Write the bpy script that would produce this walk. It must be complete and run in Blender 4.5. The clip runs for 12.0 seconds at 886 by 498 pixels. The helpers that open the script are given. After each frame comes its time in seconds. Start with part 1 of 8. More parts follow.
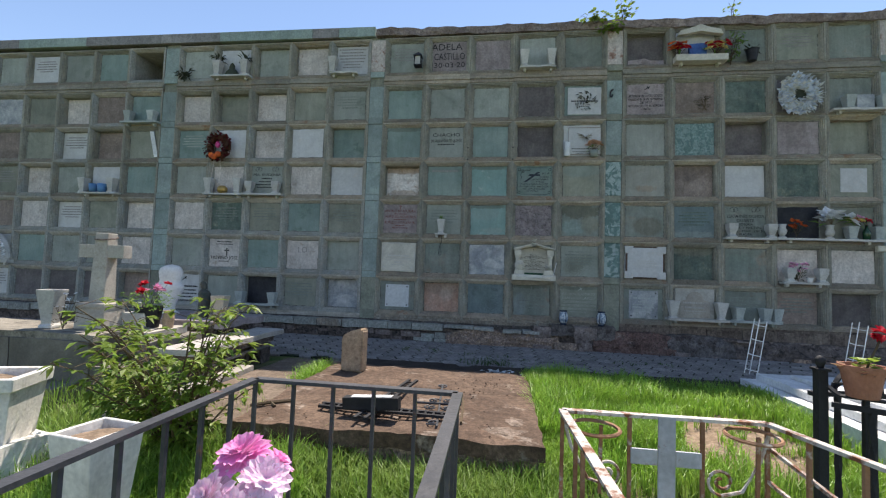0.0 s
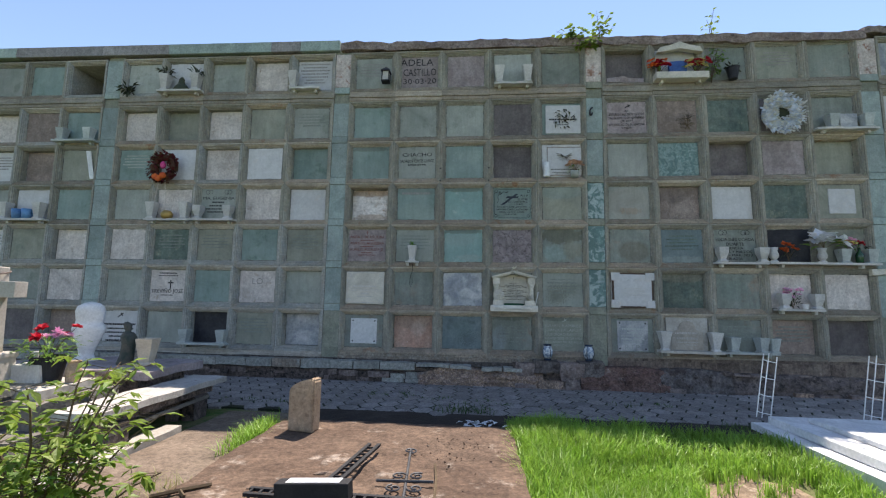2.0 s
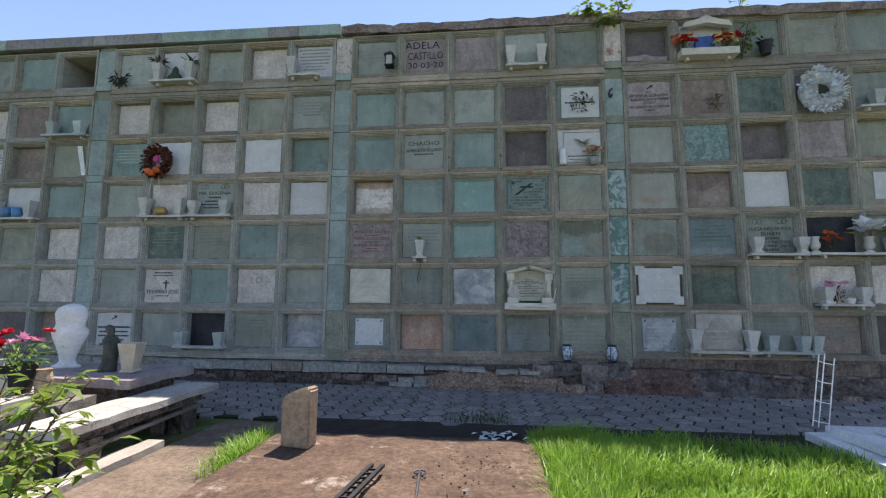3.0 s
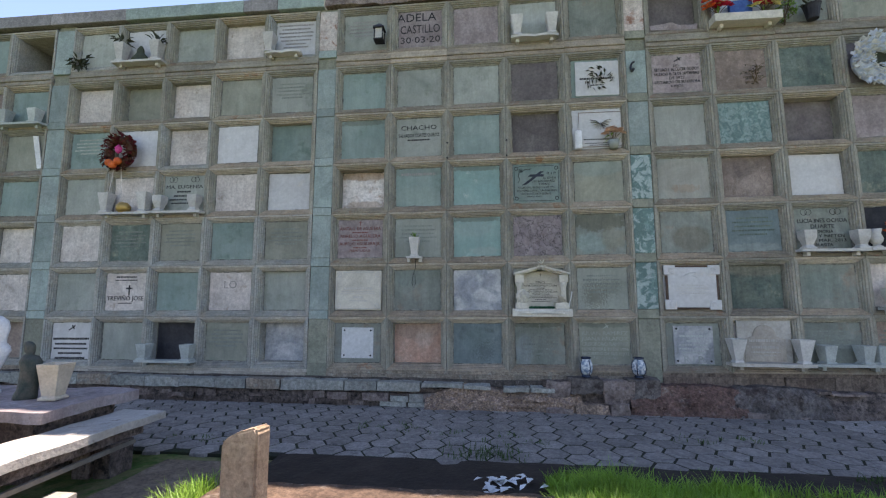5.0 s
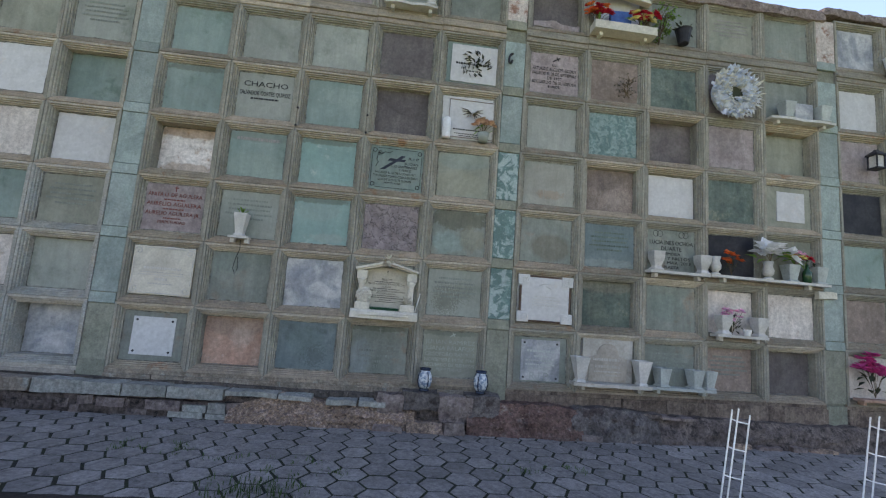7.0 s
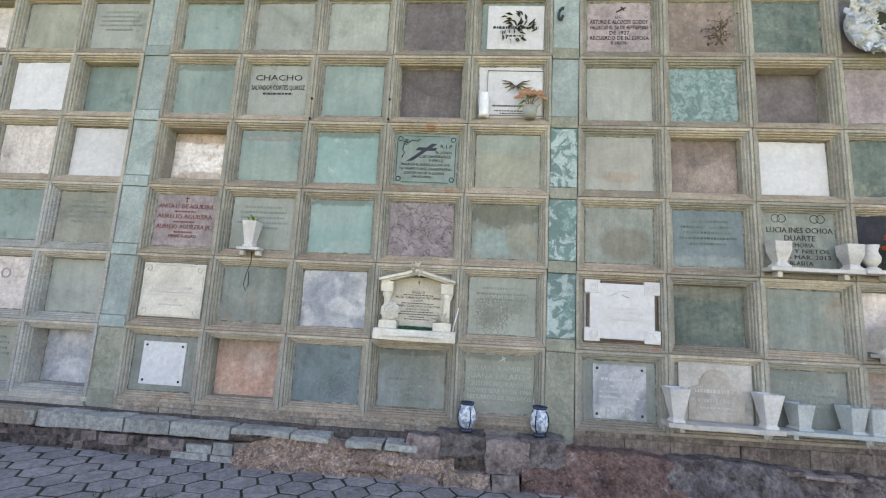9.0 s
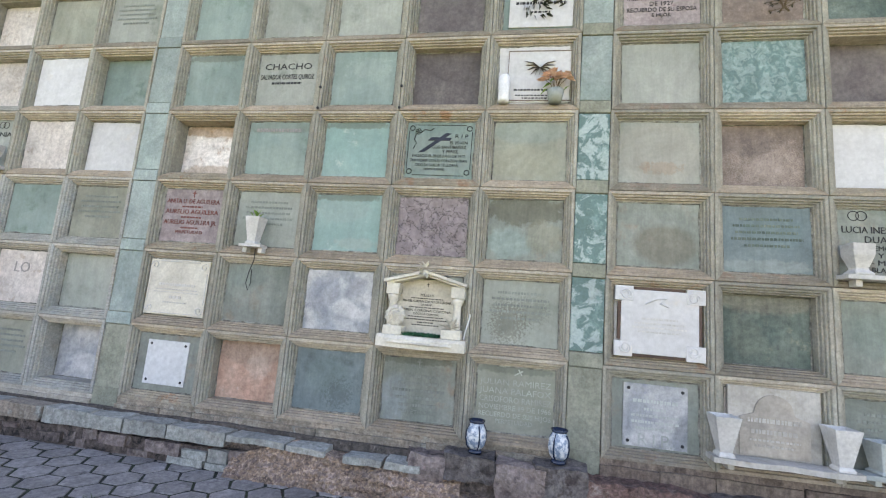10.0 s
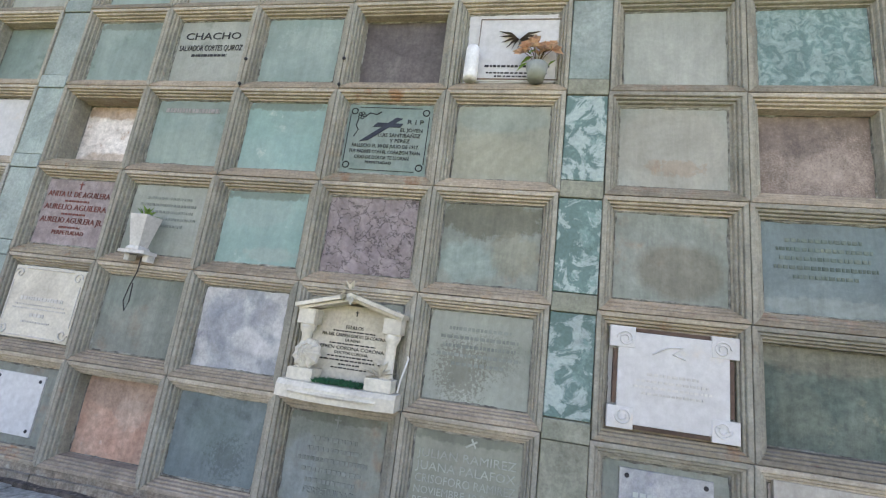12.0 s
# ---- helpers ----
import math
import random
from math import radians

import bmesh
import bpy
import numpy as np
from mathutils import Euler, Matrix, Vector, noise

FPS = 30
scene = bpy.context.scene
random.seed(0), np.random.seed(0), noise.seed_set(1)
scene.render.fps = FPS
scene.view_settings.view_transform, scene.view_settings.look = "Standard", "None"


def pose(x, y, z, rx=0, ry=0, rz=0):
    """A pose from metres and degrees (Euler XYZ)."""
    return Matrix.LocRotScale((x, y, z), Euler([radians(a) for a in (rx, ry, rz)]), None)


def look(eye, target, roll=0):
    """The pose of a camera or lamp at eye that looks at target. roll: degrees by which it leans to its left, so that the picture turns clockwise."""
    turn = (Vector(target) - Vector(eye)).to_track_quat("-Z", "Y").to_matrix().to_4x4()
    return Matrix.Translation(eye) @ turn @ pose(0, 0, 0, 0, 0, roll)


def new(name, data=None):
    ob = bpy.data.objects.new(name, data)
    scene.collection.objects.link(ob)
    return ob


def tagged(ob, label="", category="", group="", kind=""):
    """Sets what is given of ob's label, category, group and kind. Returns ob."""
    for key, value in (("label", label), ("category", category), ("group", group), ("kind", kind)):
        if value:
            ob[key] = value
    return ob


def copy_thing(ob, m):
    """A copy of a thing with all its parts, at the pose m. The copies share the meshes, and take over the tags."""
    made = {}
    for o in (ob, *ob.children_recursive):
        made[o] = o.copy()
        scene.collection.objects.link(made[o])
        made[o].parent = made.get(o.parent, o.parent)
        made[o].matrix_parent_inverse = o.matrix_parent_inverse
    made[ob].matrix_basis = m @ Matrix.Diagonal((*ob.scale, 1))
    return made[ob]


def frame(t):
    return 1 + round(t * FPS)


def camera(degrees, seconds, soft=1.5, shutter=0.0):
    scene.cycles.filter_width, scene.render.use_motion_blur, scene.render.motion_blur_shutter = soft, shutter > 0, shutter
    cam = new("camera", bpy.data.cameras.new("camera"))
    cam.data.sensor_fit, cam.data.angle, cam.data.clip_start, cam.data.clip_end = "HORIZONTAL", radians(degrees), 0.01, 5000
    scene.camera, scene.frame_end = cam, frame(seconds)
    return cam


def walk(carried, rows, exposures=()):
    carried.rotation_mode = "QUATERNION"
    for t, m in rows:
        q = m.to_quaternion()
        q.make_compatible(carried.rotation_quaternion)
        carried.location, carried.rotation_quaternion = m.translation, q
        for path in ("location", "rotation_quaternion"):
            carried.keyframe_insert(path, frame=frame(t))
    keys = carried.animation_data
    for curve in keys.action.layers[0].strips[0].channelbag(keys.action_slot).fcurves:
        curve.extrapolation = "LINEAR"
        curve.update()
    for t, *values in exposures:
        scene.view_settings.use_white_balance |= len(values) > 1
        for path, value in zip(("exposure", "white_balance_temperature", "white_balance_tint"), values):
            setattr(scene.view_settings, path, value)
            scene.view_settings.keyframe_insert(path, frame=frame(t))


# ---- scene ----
cam = camera(89.9, 12.0, soft=1.2)
PATH = [
    (0, (-0.015, 0.02, 1.518), (-0.275, 2.0, 1.626), 2.1),
    (0.2, (-0.013, 0.12, 1.522), (-0.166, 2.11, 1.638), 1.6),
    (0.5, (-0.012, 0.257, 1.527), (0.014, 2.251, 1.681), 1.2),
    (1, (-0.062, 0.416, 1.574), (0.103, 2.399, 1.779), 1.5),
    (1.5, (-0.088, 0.513, 1.581), (-0.138, 2.5, 1.804), 1.5),
    (2, (-0.041, 0.679, 1.595), (-0.193, 2.66, 1.825), 1.2),
    (2.5, (-0.038, 0.902, 1.584), (-0.23, 2.881, 1.801), -0.5),
    (3, (-0.09, 1.135, 1.579), (-0.281, 3.113, 1.805), 0.6),
    (3.2, (-0.088, 1.237, 1.581), (-0.279, 3.214, 1.82), 1.3),
    (5, (-0.093, 1.954, 1.62), (-0.303, 3.929, 1.857), 0.2),
    (5.5, (0.009, 2.138, 1.628), (-0.033, 4.122, 1.869), -0.4),
    (6, (0.092, 2.273, 1.646), (0.224, 4.255, 1.881), -0.5),
    (6.5, (0.386, 2.464, 1.6), (0.584, 4.439, 1.847), 2.8),
    (6.7, (0.493, 2.543, 1.619), (0.708, 4.515, 1.871), 4.3),
    (8.3, (0.91, 3.263, 1.656), (0.958, 5.242, 1.941), 2.8),
    (8.5, (0.942, 3.346, 1.676), (0.938, 5.325, 1.966), 2.9),
    (9, (1.013, 3.563, 1.673), (0.863, 5.535, 1.972), 3.4),
    (9.5, (1.1, 3.78, 1.712), (0.867, 5.744, 2.01), 3.3),
    (10, (1.238, 3.952, 1.738), (0.894, 5.901, 2.024), 4.9),
    (10.5, (1.309, 4.107, 1.739), (0.843, 6.034, 2.005), 6.3),
    (11, (1.331, 4.351, 1.745), (0.798, 6.261, 2.004), 5.9),
    (11.5, (1.422, 4.643, 1.777), (0.89, 6.542, 2.107), 7.2),
    (12, (1.494, 4.931, 1.839), (1.114, 6.849, 2.258), 7.5),
]
EXPOSURES = [(0, 0.6, 6900, 12), (1, 0.65, 6900, 12), (2.5, 0.86, 6950, 15), (3, 0.8, 6950, 16), (5, 1.2, 7250, 20), (6.7, 1.2, 7400, 19), (8.3, 2.13, 8400, 22), (11, 2.26, 8300, 22), (12, 2.05, 8050, 23)]
walk(cam, [(t, look(eye, target, roll)) for t, eye, target, roll in PATH], EXPOSURES)

# ---- light ----
SUN_WAY = Vector((0.12, 0.52, 1.0)).normalized()
world = bpy.data.worlds.new("sky_world")
scene.world = world
world.use_nodes = True
wn = world.node_tree
sky = wn.nodes.new("ShaderNodeTexSky")
sky.sky_type = "NISHITA"
sky.sun_disc = False
sky.sun_elevation = math.asin(SUN_WAY.z)
sky.sun_rotation = math.atan2(SUN_WAY.x, SUN_WAY.y)
sky.altitude = 1500
sky.air_density = 1.0
sky.dust_density = 0.1
sky.ozone_density = 1.0
wn.links.new(sky.outputs[0], wn.nodes["Background"].inputs[0])
wn.nodes["Background"].inputs[1].default_value = 0.15
sun_data = bpy.data.lights.new("sun", "SUN")
sun_data.energy = 5.0
sun_data.angle = radians(0.5)
sun_data.color = (1.0, 0.95, 0.88)
sun = new("sun", sun_data)
sun.matrix_world = look(SUN_WAY * 30, (0, 0, 0))


# ---- materials ----
def material(name, colour, second=None, scale=6.0, rough=0.8, bump=0.3, fine=60.0, metal=0.0, vary=0.15,
             third=None, spot=14.0, amount=0.35, mix=0.6, island=False, warp=0.0, streak=False, spec=0.3, stain=0.3, alt=None, fleck=0.0, drip=0.0, band=0.0):
    """Procedural surface: a base and a second colour in clouds, spots of a third, fine grain and bump, and a tint per object."""
    m = bpy.data.materials.new(name)
    m.use_nodes = True
    t = m.node_tree
    n, l = t.nodes, t.links
    b = n["Principled BSDF"]
    b.inputs["Roughness"].default_value = rough
    b.inputs["Metallic"].default_value = metal
    b.inputs["Specular IOR Level"].default_value = spec
    co = n.new("ShaderNodeTexCoord")
    info = n.new("ShaderNodeObjectInfo")
    add = n.new("ShaderNodeVectorMath")
    add.operation = "MULTIPLY_ADD"
    add.inputs[1].default_value = (1, 1, 1 if not streak else 0.18)
    spread = n.new("ShaderNodeVectorMath")
    spread.operation = "SCALE"
    spread.inputs[0].default_value = (37.0, 11.0, 23.0)
    l.new(info.outputs["Random"], spread.inputs["Scale"])
    l.new(co.outputs["Object"], add.inputs[0])
    l.new(spread.outputs[0], add.inputs[2])
    big = n.new("ShaderNodeTexNoise")
    big.inputs["Scale"].default_value = scale
    big.inputs["Detail"].default_value = 6
    big.inputs["Roughness"].default_value = 0.65
    big.inputs["Distortion"].default_value = warp
    l.new(add.outputs[0], big.inputs["Vector"])
    small = n.new("ShaderNodeTexNoise")
    small.inputs["Scale"].default_value = fine
    small.inputs["Detail"].default_value = 3
    l.new(add.outputs[0], small.inputs["Vector"])
    ramp = n.new("ShaderNodeValToRGB")
    ramp.color_ramp.elements[0].position = 0.5 - 0.25 * mix
    ramp.color_ramp.elements[1].position = 0.5 + 0.25 * mix
    ramp.color_ramp.elements[0].color = (*colour, 1)
    ramp.color_ramp.elements[1].color = (*(second or [c * 0.78 for c in colour]), 1)
    l.new(big.outputs[0], ramp.inputs[0])
    out = ramp.outputs[0]
    if third:
        patch = n.new("ShaderNodeTexNoise")
        patch.inputs["Scale"].default_value = spot
        patch.inputs["Detail"].default_value = 8
        patch.inputs["Roughness"].default_value = 0.7
        l.new(add.outputs[0], patch.inputs["Vector"])
        cut = n.new("ShaderNodeMapRange")
        cut.inputs[1].default_value = 0.62 - 0.3 * amount
        cut.inputs[2].default_value = 0.72 - 0.3 * amount
        l.new(patch.outputs[0], cut.inputs[0])
        over = n.new("ShaderNodeMix")
        over.data_type = "RGBA"
        over.inputs[7].default_value = (*third, 1)
        l.new(cut.outputs[0], over.inputs[0])
        l.new(out, over.inputs[6])
        out = over.outputs[2]
    if alt:
        geo2 = n.new("ShaderNodeNewGeometry")
        some = n.new("ShaderNodeMapRange")
        some.inputs[1].default_value, some.inputs[2].default_value = 0.45, 1.0
        some.inputs[4].default_value = 0.75
        l.new(geo2.outputs["Random Per Island"], some.inputs[0])
        turned = n.new("ShaderNodeMix")
        turned.data_type = "RGBA"
        turned.inputs[7].default_value = (*alt, 1)
        l.new(some.outputs[0], turned.inputs[0])
        l.new(out, turned.inputs[6])
        out = turned.outputs[2]
    grain = n.new("ShaderNodeMapRange")
    grain.inputs[1].default_value, grain.inputs[2].default_value = 0.25, 0.75
    grain.inputs[3].default_value, grain.inputs[4].default_value = 0.87, 1.13
    grain.name = "grain"
    l.new(small.outputs[0], grain.inputs[0])
    tint = n.new("ShaderNodeMapRange")
    tint.inputs[3].default_value, tint.inputs[4].default_value = 1 - vary, 1 + vary
    l.new(info.outputs["Random"], tint.inputs[0])
    both = n.new("ShaderNodeMath")
    both.operation = "MULTIPLY"
    l.new(grain.outputs[0], both.inputs[0])
    l.new(tint.outputs[0], both.inputs[1])
    level = both.outputs[0]
    if stain:
        cloud = n.new("ShaderNodeTexNoise")
        cloud.inputs["Scale"].default_value = 2.2
        cloud.inputs["Detail"].default_value = 7
        cloud.inputs["Roughness"].default_value = 0.7
        cloud.inputs["Distortion"].default_value = 0.8
        l.new(add.outputs[0], cloud.inputs["Vector"])
        dirt = n.new("ShaderNodeMapRange")
        dirt.inputs[1].default_value, dirt.inputs[2].default_value = 0.3, 0.7
        dirt.inputs[3].default_value, dirt.inputs[4].default_value = 1 - stain, 1 + 0.6 * stain
        l.new(cloud.outputs[0], dirt.inputs[0])
        stained = n.new("ShaderNodeMath")
        stained.operation = "MULTIPLY"
        l.new(level, stained.inputs[0])
        l.new(dirt.outputs[0], stained.inputs[1])
        level = stained.outputs[0]
    for share, size, stretch, lo, hi in ((fleck, 26.0, (1, 1, 1), 0.40, 0.60), (drip, 13.0, (1, 1, 0.12), 0.35, 0.65), (band, 60.0, (0.05, 1, 1), 0.35, 0.65)):
        if not share:
            continue
        flow = n.new("ShaderNodeVectorMath")
        flow.operation = "MULTIPLY"
        flow.inputs[1].default_value = stretch
        l.new(add.outputs[0], flow.inputs[0])
        specks = n.new("ShaderNodeTexNoise")
        specks.inputs["Scale"].default_value = size
        specks.inputs["Detail"].default_value = 9
        specks.inputs["Roughness"].default_value = 0.78
        l.new(flow.outputs[0], specks.inputs["Vector"])
        worn = n.new("ShaderNodeMapRange")
        worn.inputs[1].default_value, worn.inputs[2].default_value = lo, hi
        worn.inputs[3].default_value, worn.inputs[4].default_value = 1 - share, 1 + share
        l.new(specks.outputs[0], worn.inputs[0])
        more = n.new("ShaderNodeMath")
        more.operation = "MULTIPLY"
        l.new(level, more.inputs[0])
        l.new(worn.outputs[0], more.inputs[1])
        level = more.outputs[0]
    if island:
        geo = n.new("ShaderNodeNewGeometry")
        isl = n.new("ShaderNodeMapRange")
        isl.inputs[3].default_value, isl.inputs[4].default_value = 0.78, 1.22
        l.new(geo.outputs["Random Per Island"], isl.inputs[0])
        third_level = n.new("ShaderNodeMath")
        third_level.operation = "MULTIPLY"
        l.new(level, third_level.inputs[0])
        l.new(isl.outputs[0], third_level.inputs[1])
        level = third_level.outputs[0]
    scale_colour = n.new("ShaderNodeVectorMath")
    scale_colour.operation = "SCALE"
    l.new(out, scale_colour.inputs[0])
    l.new(level, scale_colour.inputs["Scale"])
    l.new(scale_colour.outputs[0], b.inputs["Base Color"])
    bm_node = n.new("ShaderNodeBump")
    bm_node.inputs["Strength"].default_value = bump
    bm_node.inputs["Distance"].default_value = 0.01
    mixed = n.new("ShaderNodeMath")
    mixed.operation = "ADD"
    l.new(big.outputs[0], mixed.inputs[0])
    l.new(small.outputs[0], mixed.inputs[1])
    l.new(mixed.outputs[0], bm_node.inputs["Height"])
    l.new(bm_node.outputs[0], b.inputs["Normal"])
    return m


def translucent(m, share=0.45):
    """Lets light through a thin leaf."""
    n, l = m.node_tree.nodes, m.node_tree.links
    b = n["Principled BSDF"]
    t = n.new("ShaderNodeBsdfTranslucent")
    l.new(b.inputs["Base Color"].links[0].from_socket, t.inputs[0])
    mixed = n.new("ShaderNodeMixShader")
    mixed.inputs[0].default_value = share
    l.new(b.outputs[0], mixed.inputs[1])
    l.new(t.outputs[0], mixed.inputs[2])
    l.new(mixed.outputs[0], n["Material Output"].inputs[0])
    return m


STONE = {
    "G": material("teal_stone", (0.185, 0.255, 0.232), (0.225, 0.285, 0.26), 2.2, 0.7, 0.25, 50, vary=0.12, third=(0.145, 0.205, 0.175), spot=2.6, amount=0.2, fleck=0.05, drip=0.1, stain=0.2),
    "T": material("bright_teal_stone", (0.205, 0.32, 0.295), (0.25, 0.355, 0.33), 2.5, 0.7, 0.15, 60, vary=0.06, third=(0.36, 0.43, 0.40), spot=9, amount=0.12, fleck=0.05, drip=0.06, stain=0.15),
    "D": material("dark_green_stone", (0.082, 0.118, 0.102), (0.14, 0.172, 0.145), 5, 0.65, 0.3, 40, vary=0.12, third=(0.21, 0.225, 0.17), spot=6, amount=0.15, fleck=0.2, drip=0.18, stain=0.35),
    "M": material("mottled_green_stone", (0.115, 0.19, 0.18), (0.22, 0.30, 0.285), 14, 0.6, 0.15, 60, vary=0.08, warp=1.5, mix=0.35, fleck=0.15, drip=0.10),
    "g": material("grey_green_stone", (0.27, 0.295, 0.26), (0.315, 0.328, 0.295), 2.2, 0.75, 0.25, 50, vary=0.15, third=(0.215, 0.24, 0.205), spot=2.6, amount=0.2, fleck=0.05, drip=0.1, stain=0.2),
    # darker version of g: grime, plus the dimmer light of the east wall
    "h": material("grimy_dimmed_grey_green_stone", (0.185, 0.212, 0.185), (0.235, 0.25, 0.22), 2.4, 0.8, 0.25, 50, vary=0.14, third=(0.25, 0.205, 0.16), spot=2.4, amount=0.14, fleck=0.08, drip=0.14),
    "o": material("olive_stone", (0.23, 0.24, 0.195), (0.275, 0.275, 0.225), 2.5, 0.8, 0.2, 45, vary=0.13, third=(0.20, 0.22, 0.18), spot=3.0, amount=0.12, fleck=0.06, drip=0.10),
    "w": material("white_marble", (0.55, 0.545, 0.54), (0.50, 0.495, 0.49), 3, 0.5, 0.05, 30, vary=0.07, warp=2.5, mix=0.7, third=(0.55, 0.51, 0.47), spot=4, amount=0.05, stain=0.1, fleck=0.06, drip=0.04),
    "l": material("pale_plaster", (0.52, 0.46, 0.42), (0.60, 0.55, 0.51), 5, 0.8, 0.2, 50, vary=0.12, third=(0.40, 0.33, 0.28), spot=6, amount=0.1, fleck=0.17, drip=0.10),
    "s": material("stained_white_marble", (0.62, 0.57, 0.54), (0.70, 0.66, 0.63), 8, 0.55, 0.2, 40, vary=0.05, third=(0.36, 0.25, 0.18), spot=7, amount=0.25, fleck=0.20, drip=0.10),
    "d": material("dark_brown_stone", (0.12, 0.10, 0.10), (0.16, 0.14, 0.135), 5, 0.7, 0.15, 50, vary=0.15, fleck=0.17, drip=0.10),
    "b": material("brown_stone", (0.22, 0.17, 0.145), (0.27, 0.21, 0.18), 8, 0.75, 0.3, 40, vary=0.12, third=(0.36, 0.28, 0.24), spot=26, amount=0.03, fleck=0.17, drip=0.10),
    "p": material("mauve_stone", (0.27, 0.22, 0.22), (0.33, 0.28, 0.275), 6, 0.8, 0.25, 45, vary=0.12, third=(0.22, 0.17, 0.17), spot=12, amount=0.1, fleck=0.17, drip=0.10),
    "P": material("rough_purple_stone", (0.20, 0.16, 0.165), (0.30, 0.255, 0.255), 7, 0.7, 0.6, 22, vary=0.03, warp=1.2, mix=0.6, fleck=0.10, drip=0.06),
    "r": material("terracotta_stone", (0.40, 0.24, 0.18), (0.46, 0.31, 0.24), 6, 0.85, 0.35, 50, vary=0.05, third=(0.52, 0.40, 0.33), spot=15, amount=0.05, fleck=0.17, drip=0.10),
    "B": material("blue_grey_marble", (0.25, 0.27, 0.29), (0.44, 0.44, 0.44), 2.0, 0.5, 0.3, 40, vary=0.08, warp=2.5, mix=0.45, third=(0.24, 0.25, 0.30), spot=5, amount=0.12, fleck=0.15, drip=0.08),
    "e": material("slate_blue_green_stone", (0.125, 0.165, 0.17), (0.165, 0.205, 0.205), 2.5, 0.7, 0.2, 50, vary=0.08, third=(0.10, 0.13, 0.13), spot=3, amount=0.2, fleck=0.08, drip=0.12),
    "k": material("black_stone", (0.022, 0.023, 0.03), (0.04, 0.04, 0.046), 6, 0.5, 0.05, 50, vary=0.1, spec=0.15, fleck=0.20, drip=0.10),
}
for kind, m in STONE.items():
    if kind != "P":
        m.node_tree.nodes["Bump"].inputs["Strength"].default_value *= 0.45
        m.node_tree.nodes["Noise Texture"].inputs["Roughness"].default_value = 0.5
        grain = m.node_tree.nodes["grain"]
        grain.inputs[3].default_value, grain.inputs[4].default_value = 0.955, 1.045
t = STONE["P"].node_tree
cells = t.nodes.new("ShaderNodeTexVoronoi")
cells.feature = "DISTANCE_TO_EDGE"
cells.inputs["Scale"].default_value = 9
warped = t.nodes.new("ShaderNodeTexNoise")
warped.inputs["Scale"].default_value = 9
shifted = t.nodes.new("ShaderNodeVectorMath")
shifted.operation = "MULTIPLY_ADD"
shifted.inputs[1].default_value = (0.16, 0.16, 0.16)
stretched = t.nodes.new("ShaderNodeTexCoord")
t.links.new(warped.outputs["Color"], shifted.inputs[0])
t.links.new(stretched.outputs["Object"], shifted.inputs[2])
t.links.new(shifted.outputs[0], cells.inputs["Vector"])
edge = t.nodes.new("ShaderNodeMapRange")
edge.inputs[2].default_value = 0.06
edge.inputs[3].default_value, edge.inputs[4].default_value = 0.32, 1.0
t.links.new(cells.outputs["Distance"], edge.inputs[0])
last = t.nodes["Principled BSDF"].inputs["Base Color"].links[0].from_node
lines = t.nodes.new("ShaderNodeVectorMath")
lines.operation = "SCALE"
t.links.new(last.outputs[0], lines.inputs[0])
t.links.new(edge.outputs[0], lines.inputs["Scale"])
t.links.new(lines.outputs[0], t.nodes["Principled BSDF"].inputs["Base Color"])
FRAME = material("weathered_tan_stone", (0.37, 0.30, 0.235), (0.315, 0.265, 0.21), 5, 0.85, 0.35, 70, vary=0.12, third=(0.36, 0.275, 0.20), spot=6, amount=0.22, island=True, alt=(0.31, 0.285, 0.235), fleck=0.13, drip=0.06, band=0.2)
FRAME_BLUE = material("weathered_bluish_stone", (0.30, 0.315, 0.30), (0.35, 0.33, 0.29), 5, 0.85, 0.35, 70, vary=0.10, third=(0.36, 0.32, 0.27), spot=5, amount=0.12, island=True, alt=(0.34, 0.29, 0.235), fleck=0.13, drip=0.06, band=0.2)
FRAME_GREY = material("weathered_brown_grey_stone", (0.25, 0.212, 0.167), (0.265, 0.236, 0.192), 5, 0.85, 0.35, 70, vary=0.12, third=(0.28, 0.20, 0.155), spot=6, amount=0.25, island=True, alt=(0.205, 0.21, 0.182), fleck=0.13, drip=0.06, band=0.2)
FRAME_RUST = material("rust_stained_stone", (0.33, 0.27, 0.20), (0.30, 0.27, 0.215), 5, 0.9, 0.35, 70, vary=0.08, third=(0.30, 0.18, 0.115), spot=5, amount=0.26, island=True, fleck=0.13, drip=0.06, band=0.2)
PILASTER = material("pale_teal_stone", (0.25, 0.312, 0.292), (0.30, 0.35, 0.33), 3, 0.75, 0.2, 60, vary=0.16, third=(0.21, 0.27, 0.24), spot=9, amount=0.12, fleck=0.1, drip=0.08)
VEINED = material("flaking_teal_stone", (0.11, 0.185, 0.172), (0.325, 0.40, 0.385), 6, 0.6, 0.5, 60, vary=0.08, warp=1.0, mix=0.1, third=(0.17, 0.27, 0.25), spot=11, amount=0.25)
OLIVE = material("plain_olive_stone", (0.215, 0.225, 0.175), (0.25, 0.25, 0.20), 4, 0.85, 0.25, 60, vary=0.08, fleck=0.15, drip=0.10)
PLASTER = material("flaking_pink_plaster", (0.48, 0.40, 0.36), (0.55, 0.50, 0.46), 6, 0.9, 0.4, 40, vary=0.06, third=(0.28, 0.15, 0.11), spot=7, amount=0.2, fleck=0.20, drip=0.10)
CORNICE_GREEN = material("painted_green_coping", (0.27, 0.34, 0.31), (0.31, 0.37, 0.34), 3, 0.8, 0.2, 50, vary=0.10, fleck=0.15, drip=0.10)
